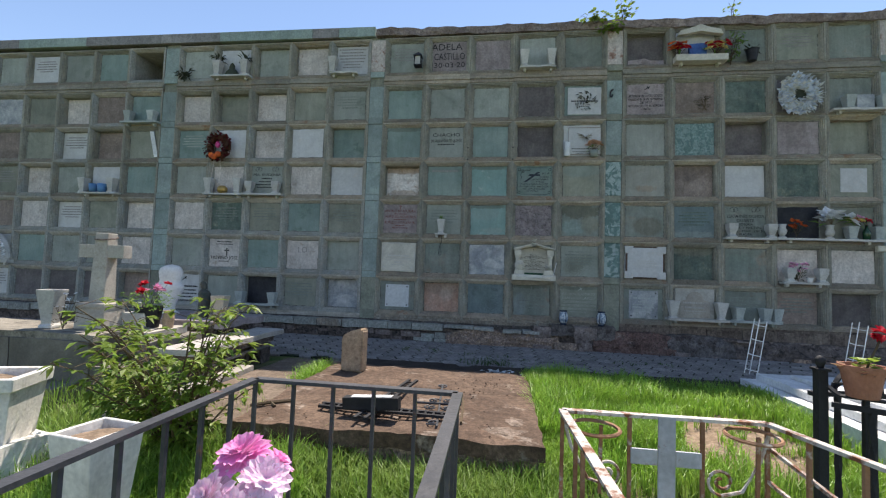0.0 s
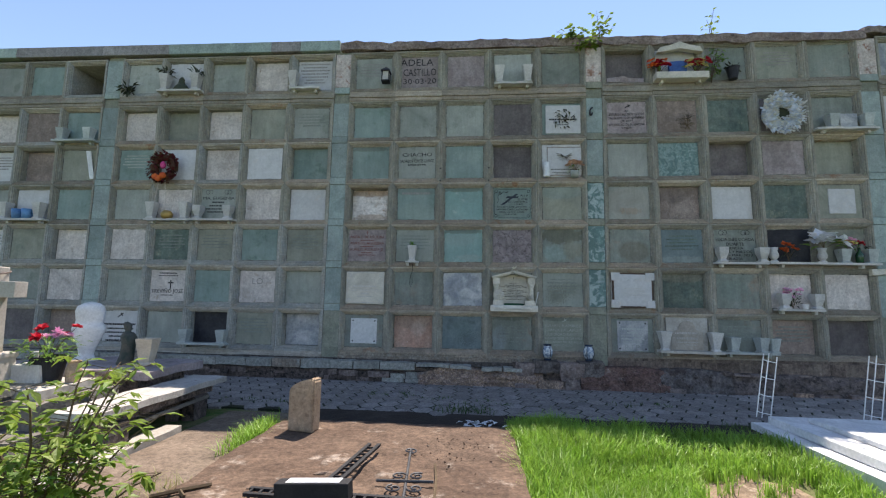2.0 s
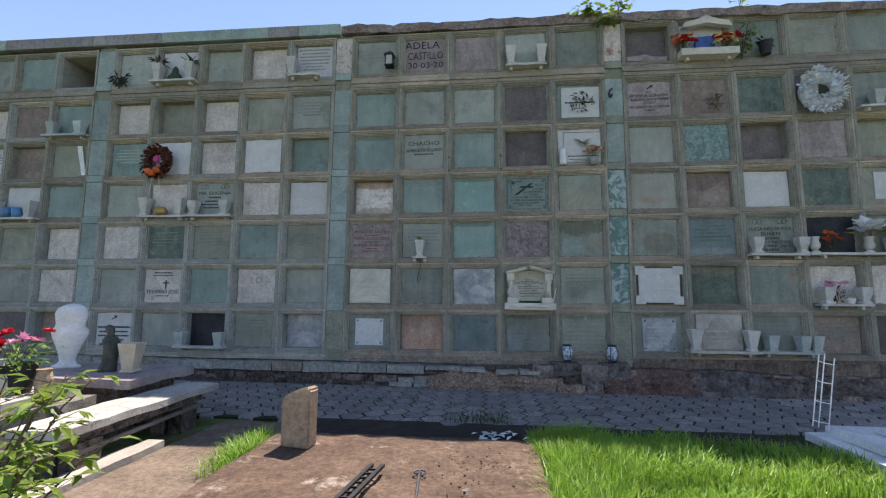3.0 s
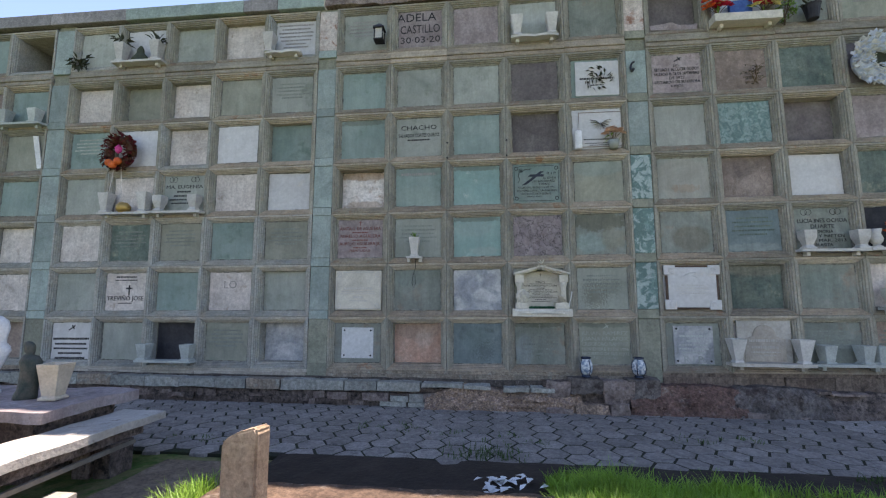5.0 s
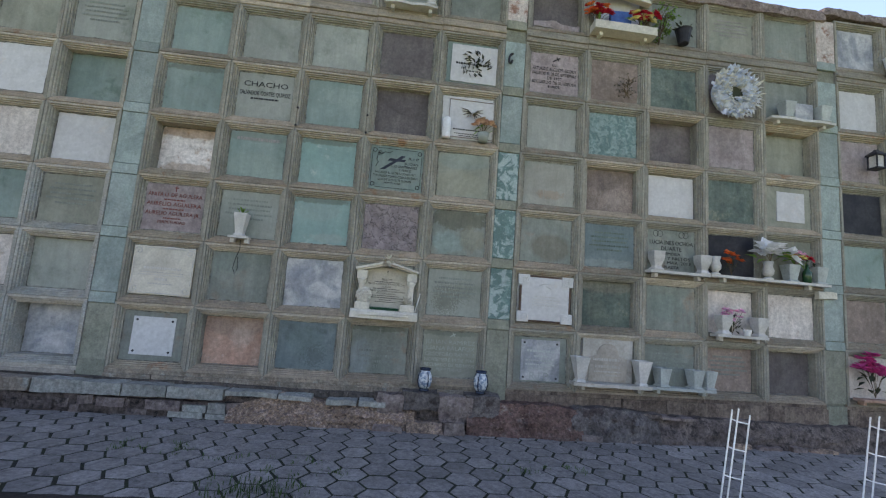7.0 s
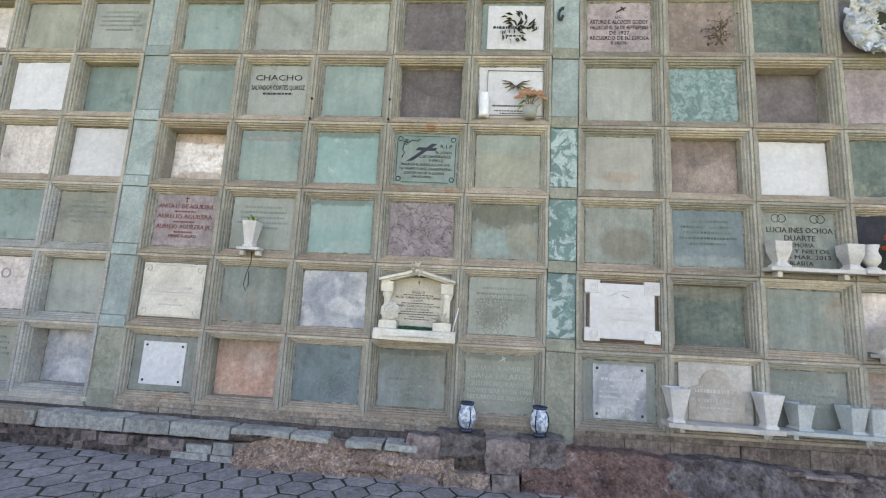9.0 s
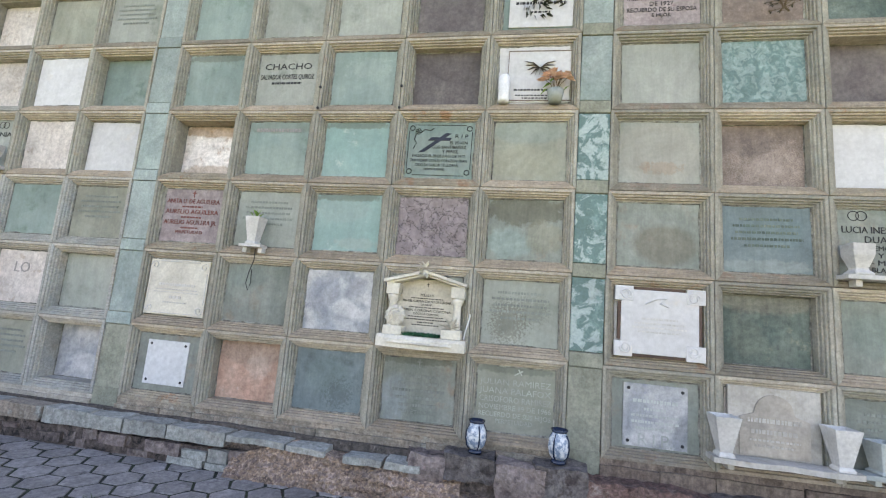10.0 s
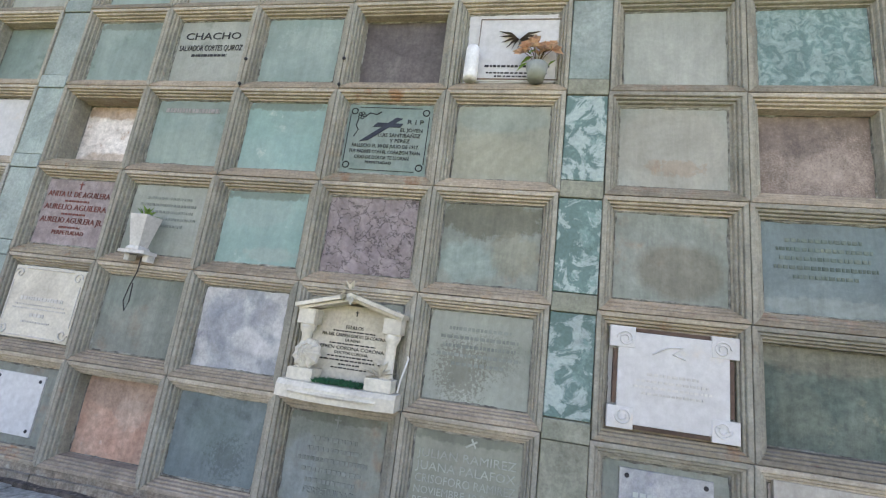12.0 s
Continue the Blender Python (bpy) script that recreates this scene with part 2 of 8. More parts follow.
CORNICE_GREY = material("grey_coping", (0.21, 0.20, 0.20), (0.28, 0.26, 0.255), 3, 0.85, 0.25, 50, vary=0.12, fleck=0.20, drip=0.10)
RUBBLE = material("crumbling_brick_and_mortar", (0.17, 0.125, 0.11), (0.27, 0.22, 0.195), 7, 0.95, 1.0, 35, vary=0.08, third=(0.11, 0.085, 0.08), spot=9, amount=0.25, fleck=0.30, drip=0.00)
FRAME_SIDE = material("grey_green_frame_stone", (0.26, 0.255, 0.215), (0.30, 0.275, 0.225), 5, 0.85, 0.35, 70, vary=0.12, third=(0.30, 0.25, 0.195), spot=6, amount=0.12, island=True, fleck=0.12, drip=0.2)
RED_EARTH = material("eroded_reddish_masonry", (0.125, 0.07, 0.058), (0.17, 0.105, 0.085), 5, 0.95, 1.0, 40, vary=0.06, third=(0.21, 0.165, 0.14), spot=9, amount=0.2, stain=0.6, fleck=0.45)
PLINTH = material("brown_stained_plinth_stone", (0.27, 0.215, 0.165), (0.215, 0.195, 0.16), 4, 0.9, 0.5, 60, vary=0.1, third=(0.30, 0.31, 0.275), spot=5, amount=0.2, fleck=0.3, drip=0.2, band=0.2)
PLINTH_DARK = material("dark_earth_stained_plinth", (0.145, 0.108, 0.088), (0.19, 0.15, 0.12), 3, 0.9, 0.6, 50, vary=0.1, third=(0.085, 0.062, 0.053), spot=4, amount=0.3, fleck=0.3, drip=0.3)
CURB = material("pale_curb_stone", (0.265, 0.275, 0.245), (0.325, 0.315, 0.28), 5, 0.85, 0.4, 40, vary=0.15, third=(0.22, 0.21, 0.18), spot=10, amount=0.2, fleck=0.30, drip=0.00)
GREY_CRUMBLE = material("crumbling_grey_mortar", (0.10, 0.083, 0.076), (0.17, 0.15, 0.138), 6, 0.95, 1.0, 35, vary=0.06, third=(0.065, 0.048, 0.043), spot=7, amount=0.3, stain=0.5, fleck=0.4)
PEBBLE = material("tan_pebble", (0.33, 0.225, 0.15), (0.27, 0.175, 0.125), 9, 0.85, 0.2, 50, vary=0.0, island=True)
PEBBLE_RED = material("reddish_pebble", (0.20, 0.13, 0.10), (0.16, 0.10, 0.08), 9, 0.9, 0.2, 50, vary=0.0, island=True)
DARK_GAP = material("dark_gap_mortar", (0.045, 0.04, 0.036), (0.10, 0.085, 0.075), 12, 0.95, 1.0, 40, vary=0.1, third=(0.20, 0.18, 0.155), spot=22, amount=0.1, fleck=0.4)
MASONRY = material("dark_rubble_stone", (0.11, 0.085, 0.075), (0.19, 0.15, 0.13), 8, 0.95, 1.0, 30, vary=0.3, third=(0.045, 0.037, 0.033), spot=12, amount=0.35, stain=0.4, fleck=0.40, drip=0.00)
CONCRETE_OLD = material("pebbly_eroded_concrete", (0.20, 0.135, 0.11), (0.29, 0.215, 0.175), 4, 0.95, 1.0, 45, vary=0.05, third=(0.44, 0.31, 0.22), spot=42, amount=0.5, stain=0.6, fleck=0.45, drip=0.00)
PAVER = material("grey_concrete_paver", (0.245, 0.222, 0.208), (0.30, 0.272, 0.252), 6, 0.9, 0.5, 80, vary=0.14, third=(0.14, 0.125, 0.12), spot=9, amount=0.15, island=True, fleck=0.25, drip=0.00)
JOINT = material("dark_joint_soil", (0.022, 0.02, 0.018), (0.025, 0.034, 0.015), 8, 0.95, 0.8, 50)
SLAB = material("reddish_brown_concrete", (0.092, 0.058, 0.04), (0.15, 0.10, 0.07), 2.6, 0.9, 0.6, 60, vary=0.0, third=(0.34, 0.28, 0.23), spot=3.4, amount=0.12, stain=0.35, fleck=0.35, drip=0.00)
WET = material("dark_damp_soil", (0.035, 0.027, 0.023), (0.055, 0.042, 0.034), 4, 0.9, 0.8, 30)
SOIL = material("dry_brown_soil", (0.235, 0.17, 0.115), (0.175, 0.125, 0.085), 3, 0.95, 0.9, 30, third=(0.34, 0.27, 0.20), spot=9, amount=0.2, fleck=0.30, drip=0.00)
GROUND = material("grassy_soil", (0.10, 0.135, 0.04), (0.16, 0.125, 0.07), 1.6, 0.95, 0.9, 30, third=(0.05, 0.10, 0.02), spot=6, amount=0.5)
WHITE_PAINT = material("white_paint", (0.78, 0.78, 0.78), (0.70, 0.70, 0.69), 4, 0.5, 0.1, 40, vary=0.03)
IRON = material("black_painted_iron", (0.02, 0.02, 0.023), (0.03, 0.03, 0.033), 12, 0.65, 0.25, 80, vary=0.05, spec=0.25)
GREY_IRON = material("dark_grey_painted_iron", (0.05, 0.053, 0.06), (0.075, 0.075, 0.08), 12, 0.55, 0.2, 80, vary=0.05, third=(0.16, 0.08, 0.05), spot=16, amount=0.05)
RUSTY_WHITE = material("rusty_white_painted_iron", (0.66, 0.62, 0.57), (0.58, 0.52, 0.46), 10, 0.65, 0.4, 60, vary=0.05, third=(0.22, 0.09, 0.045), spot=12, amount=0.45)
RUST = material("flaking_rusty_iron", (0.27, 0.125, 0.065), (0.36, 0.20, 0.12), 9, 0.85, 0.5, 60, vary=0.05, third=(0.60, 0.55, 0.49), spot=11, amount=0.25)
POST_STONE = material("tan_sandstone", (0.36, 0.25, 0.165), (0.43, 0.32, 0.22), 6, 0.9, 0.7, 50, third=(0.27, 0.19, 0.13), spot=10, amount=0.2, fleck=0.20, drip=0.00)
TERRACOTTA = material("terracotta_clay", (0.37, 0.155, 0.095), (0.43, 0.205, 0.135), 7, 0.85, 0.25, 60, vary=0.05)
VASE = material("white_vase_cement", (0.55, 0.535, 0.505), (0.48, 0.465, 0.435), 7, 0.7, 0.15, 50, vary=0.08)
VASE_GREY = material("pale_green_vase_cement", (0.42, 0.45, 0.43), (0.36, 0.39, 0.37), 7, 0.75, 0.15, 50, vary=0.1)
DUSTY_MARBLE = material("dusty_white_marble", (0.45, 0.425, 0.385), (0.40, 0.375, 0.33), 3, 0.7, 0.1, 40, vary=0.04, third=(0.33, 0.28, 0.23), spot=4, amount=0.12, drip=0.12)
DUSTY_CREAM = material("dusty_cream_marble", (0.40, 0.365, 0.315), (0.36, 0.32, 0.27), 4, 0.75, 0.15, 40, vary=0.04, drip=0.08)
IRON_STRIP = material("rusty_brown_strip", (0.075, 0.05, 0.04), (0.13, 0.085, 0.065), 14, 0.85, 0.4, 60, vary=0.05)
CREAM = material("cream_carved_marble", (0.62, 0.585, 0.50), (0.55, 0.51, 0.43), 6, 0.6, 0.2, 50, vary=0.04)
PAINT_DARK = material("dark_lettering", (0.03, 0.03, 0.035), None, 20, 0.7, 0.05, 60, vary=0)
PAINT_RED = material("dark_red_lettering", (0.20, 0.06, 0.05), None, 20, 0.7, 0.05, 60, vary=0)
MORTAR_PALE = material("pale_old_mortar", (0.25, 0.195, 0.155), (0.15, 0.105, 0.078), 14, 0.95, 0.8, 50, vary=0.05, fleck=0.4)
MORTAR = material("crumbling_mortar", (0.31, 0.31, 0.27), (0.10, 0.095, 0.085), 16, 0.95, 0.6, 60, vary=0.2, mix=0.5)
PAINT_FAINT = material("worn_carved_lettering", (0.235, 0.26, 0.235), None, 20, 0.85, 0.05, 60, vary=0)
PAINT_PALE = material("pale_carved_lettering", (0.44, 0.46, 0.40), None, 20, 0.8, 0.05, 60, vary=0)
PAINT_GREY = material("faint_grey_lettering", (0.30, 0.28, 0.27), None, 20, 0.8, 0.05, 60, vary=0)
BOLT = material("dark_metal_bolt", (0.04, 0.04, 0.045), None, 20, 0.45, 0.05, 60, metal=0.6)


# ---- building helpers ----
def part(name, bm, mat, parent=None, label="", smooth=False):
    """Links a bmesh as one mesh object under a thing or a part."""
    me = bpy.data.meshes.new(name)
    bmesh.ops.recalc_face_normals(bm, faces=bm.faces)
    bm.to_mesh(me)
    bm.free()
    if smooth:
        for f in me.polygons:
            f.use_smooth = True
    me.materials.append(mat)
    ob = new(name, me)
    ob.parent = parent
    if label:
        ob["label"] = label
    return ob


def piece(name, me, place, parent):
    """An object of its own on a shared mesh."""
    ob = new(name, me)
    ob.parent = parent
    ob.matrix_basis = place
    return ob


def thing(name, label, category, place=None, group="", kind=""):
    e = new(name)
    e.empty_display_size = 0.1
    if place is not None:
        e.matrix_basis = place
    return tagged(e, label, category, group, kind)


def structure(name, label, category="wall"):
    return thing(name, label, category, kind="structure")


def box(bm, x0, x1, y0, y1, z0, z1, bevel=0.0):
    r = bmesh.ops.create_cube(bm, size=1.0, matrix=Matrix.LocRotScale(((x0 + x1) / 2, (y0 + y1) / 2, (z0 + z1) / 2), None, (x1 - x0, y1 - y0, z1 - z0)))
    if bevel:
        edges = list({e for v in r["verts"] for e in v.link_edges})
        bmesh.ops.bevel(bm, geom=edges, offset=bevel, segments=2, profile=0.6, affect="EDGES")
    return bm


def boxed(x0, x1, y0, y1, z0, z1, bevel=0.0):
    return box(bmesh.new(), x0, x1, y0, y1, z0, z1, bevel)


def rough_box(x0, x1, y0, y1, z0, z1, cut=0.08, amount=0.02, freq=6.0, seed=0.0):
    """A box cut small and worn uneven."""
    bm = boxed(x0, x1, y0, y1, z0, z1)
    for axis, (a, b) in enumerate(((x0, x1), (y0, y1), (z0, z1))):
        steps = min(60, max(1, int((b - a) / cut)))
        for i in range(1, steps):
            co, no = [0, 0, 0], [0, 0, 0]
            co[axis], no[axis] = a + (b - a) * i / steps, 1
            bmesh.ops.bisect_plane(bm, geom=bm.verts[:] + bm.edges[:] + bm.faces[:], plane_co=co, plane_no=no)
    for v in bm.verts:
        q = v.co + Vector((seed, seed * 2, 0))
        v.co += noise.noise_vector(q * freq) * amount + noise.noise_vector(q * freq * 3.7) * amount * 0.4
    return bm


def lathe(profile, n=20, squash=1.0):
    """A turned shape from (radius, height) pairs."""
    bm = bmesh.new()
    rings = []
    for r, z in profile:
        rings.append([bm.verts.new((r * math.cos(2 * math.pi * i / n), squash * r * math.sin(2 * math.pi * i / n), z)) for i in range(n)])
    for a, b in zip(rings, rings[1:]):
        for i in range(n):
            bm.faces.new((a[i], a[(i + 1) % n], b[(i + 1) % n], b[i]))
    bm.faces.new(list(reversed(rings[0])))
    bm.faces.new(rings[-1])
    return bm


def square_turn(profile, bevel=0.0):
    """A square-sided hollow shape from (half width, height) pairs."""
    bm = lathe([(r * 1.41421, z) for r, z in profile], 4)
    bmesh.ops.rotate(bm, verts=bm.verts, matrix=Matrix.Rotation(radians(45), 3, "Z"))
    if bevel:
        bmesh.ops.bevel(bm, geom=bm.edges[:], offset=bevel, segments=1, affect="EDGES")
    return bm


def tube(bm, points, r=0.01, n=6):
    """A rod along points, added to bm."""
    pts = [Vector(p) for p in points]
    last = None
    for i, p in enumerate(pts):
        d = (pts[min(i + 1, len(pts) - 1)] - pts[max(i - 1, 0)]).normalized()
        u = d.cross(Vector((0, 0, 1)) if abs(d.z) < 0.9 else Vector((1, 0, 0))).normalized()
        w = d.cross(u)
        rr = r[i] if isinstance(r, (list, tuple)) else r
        ring = [bm.verts.new(p + (u * math.cos(2 * math.pi * k / n) + w * math.sin(2 * math.pi * k / n)) * rr) for k in range(n)]
        if last:
            for k in range(n):
                bm.faces.new((last[k], last[(k + 1) % n], ring[(k + 1) % n], ring[k]))
        else:
            bm.faces.new(ring)
        last = ring
    bm.faces.new(last)
    return bm


def bar(bm, a, b, wide, deep):
    """A flat or square bar from a to b, added to bm."""
    a, b = Vector(a), Vector(b)
    d = (b - a).normalized()
    u = d.cross(Vector((0, 0, 1))) if abs(d.z) < 0.95 else Vector((1, 0, 0))
    u.normalize()
    w = d.cross(u).normalized()
    vs = [[bm.verts.new(p + u * sx * wide / 2 + w * sz * deep / 2) for sx, sz in ((-1, -1), (1, -1), (1, 1), (-1, 1))] for p in (a, b)]
    for k in range(4):
        bm.faces.new((vs[0][k], vs[0][(k + 1) % 4], vs[1][(k + 1) % 4], vs[1][k]))
    bm.faces.new(vs[0][::-1])
    bm.faces.new(vs[1])
    return bm


def scroll(centre, r, turns, across, up, start=0.0, n=28, shrink=0.2):
    """Points of a spiral in the plane of across and up."""
    c, a, u = Vector(centre), Vector(across), Vector(up)
    out = []
    for i in range(n + 1):
        f = i / n
        ang, rr = start + turns * 2 * math.pi * f, r * (1 - (1 - shrink) * f)
        out.append(c + a * rr * math.cos(ang) + u * rr * math.sin(ang))
    return out


# ---- the niche wall ----
FACE = 7.46
ROWS_Z = [(4.96, 5.645), (4.125, 4.80), (3.44, 4.125), (2.772, 3.44), (2.108, 2.772), (1.44, 2.108), (0.788, 1.44)]
# left edge, width of a niche, drop of the rows, slab kinds row by row
SECTIONS = [
    (-10.17, 0.75, -0.05, ["gwgG.", "BolbG", "bowbo", "olgwG", "blwol", "wGggl", "wdddb"]),
    (-6.14, 0.748, -0.025, ["gwglw", "lolog", "GwlwG", "glglw", "lDoGo", "glGlg", "wgkoB"]),
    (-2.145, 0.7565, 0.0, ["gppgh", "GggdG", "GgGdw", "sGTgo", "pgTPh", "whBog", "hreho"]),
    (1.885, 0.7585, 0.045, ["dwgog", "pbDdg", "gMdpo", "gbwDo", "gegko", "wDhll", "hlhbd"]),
    (5.94, 0.71, 0.095, ["Bdgdd", "wpgwg", "pdgdg", "klgdg", "Gdgwg", "bBglg", "lbdgg"]),
]
DEEP = {(1, 1, 0): 0.06, (1, 1, 1): 0.10, (1, 1, 2): 0.06, (1, 3, 4): 0.02, (1, 6, 4): 0.14, (1, 0, 2): 0.05, (1, 0, 3): 0.05, (1, 0, 4): 0.03, (2, 3, 0): 0.12,
        (2, 6, 1): 0.07, (3, 2, 2): 0.10, (3, 3, 1): 0.06, (3, 3, 2): 0.04, (3, 2, 4): 0.08, (3, 6, 4): 0.08, (3, 6, 3): 0.06, (4, 2, 1): 0.1,
        (3, 0, 0): 0.1, (1, 6, 2): 0.08, (1, 2, 2): 0.05, (1, 2, 4): 0.06, (1, 5, 4): 0.05, (2, 2, 3): 0.05, (3, 5, 1): 0.05, (3, 5, 3): 0.05,
        (0, 1, 2): 0.08, (0, 2, 2): 0.06, (0, 2, 3): 0.08, (0, 3, 1): 0.08, (0, 4, 4): 0.06, (0, 4, 2): 0.06, (0, 6, 4): 0.1}
TRIM = 0.078


def rise(x):
    """How far the courses of the wall have climbed at x."""
    return float(np.interp(x, [-8.3, -4.27, -0.25, 3.78, 7.7], [v[2] for v in SECTIONS]))


def cell(s, r, c):
    """Edges x0, x1, z0, z1 of a niche, counted from the top row and the west."""
    x, w, _, _ = SECTIONS[s]
    z0, z1 = ROWS_Z[r]
    dz = rise(x + (c + 0.5) * w)
    return x + c * w, x + (c + 1) * w, z0 + dz, z1 + dz


def frame_mesh(w, h, back, mat):
    """A stepped stone surround, four mitred sides, centred on x and z, face at y 0."""
    rings = [(0.0012, 0.03), (0.0015, 0.004), (0.004, 0.0), (0.026, 0.0), (0.029, 0.003), (0.031, 0.016), (0.033, 0.0135), (0.044, 0.0135), (0.047, 0.017), (0.049, 0.032), (0.051, 0.029), (0.060, 0.029), (0.063, 0.033), (0.065, 0.050), (TRIM - 0.002, 0.050), (TRIM, back)]
    bm = bmesh.new()
    def corner(k, i, y):
        sx, sz = ((-1, -1), (1, -1), (1, 1), (-1, 1))[k]
        return (sx * (w / 2 - i), y, sz * (h / 2 - i))
    for k in range(4):
        proud = 0.004 if k % 2 else 0.0
        a = [bm.verts.new(corner(k, i, y - proud * (y < 0.045))) for i, y in rings]
        b = [bm.verts.new(corner((k + 1) % 4, i, y - proud * (y < 0.045))) for i, y in rings]
        for j in range(len(rings) - 1):
            bm.faces.new((a[j], b[j], b[j + 1], a[j + 1])).material_index = k % 2
    for v in bm.verts:
        if v.co.y < 0.03:
            v.co += noise.noise_vector(v.co * 9 + Vector((w * 31, h * 17, back))) * 0.0014
    me = bpy.data.meshes.new("niche_frame")
    bm.to_mesh(me)
    bm.free()
    me.materials.append(mat)
    me.materials.append(FRAME_BLUE if mat is FRAME_BLUE else FRAME_SIDE)
    return me


def slab_mesh(w, h, mat):
    if mat is STONE["P"]:
        bm = rough_box(-w / 2, w / 2, 0.004, 0.04, -h / 2, h / 2, 0.016, 0.008, 14.0, 2.0)
    else:
        bm = boxed(-w / 2, w / 2, 0, 0.03, -h / 2, h / 2, 0.004)
    me = bpy.data.meshes.new("memorial_slab")
    bm.to_mesh(me)
    bm.free()
    me.materials.append(mat)
    return me


RUSTED = {(2, 3, 3), (1, 0, 3), (2, 3, 0), (0, 1, 4), (2, 4, 0), (3, 5, 0), (3, 3, 2), (4, 2, 0), (1, 2, 0), (2, 6, 0), (1, 1, 3), (3, 2, 4)}
def joint_mesh(w, h, seed):
    """A ragged line of mortar round the edge of a slab."""
    bm = bmesh.new()
    per = 2 * (w + h)
    n = 96
    def at(d, inset):
        d %= per
        w2, h2 = w / 2 - inset, h / 2 - inset
        if d < w:
            return (-w2 + 2 * w2 * d / w, -h2)
        if d < w + h:
            return (w2, -h2 + 2 * h2 * (d - w) / h)
        if d < 2 * w + h:
            return (w2 - 2 * w2 * (d - w - h) / w, h2)
        return (-w2, h2 - 2 * h2 * (d - 2 * w - h) / h)
    rows = []
    for i in range(n):
        d = per * i / n
        x, z = at(d, 0)
        t = max(0.001, 0.004 + 0.010 * noise.noise((x * 7 + seed, z * 7, seed)) + 0.007 * noise.noise((x * 31, z * 31, seed)))
        ring = []
        for inset, y in ((-0.008, -0.001), (-0.002, -0.007), (t * 0.6, -0.005), (t, 0.001)):
            px, pz = at(d, inset)
            ring.append(bm.verts.new((px, y, pz)))
        rows.append(ring)
    for a, b in zip(rows, rows[1:] + rows[:1]):
        for k in range(3):
            bm.faces.new((a[k], b[k], b[k + 1], a[k + 1]))
    me = bpy.data.meshes.new("mortar_joint")
    bm.to_mesh(me)
    bm.free()
    me.materials.append(MORTAR)
    return me


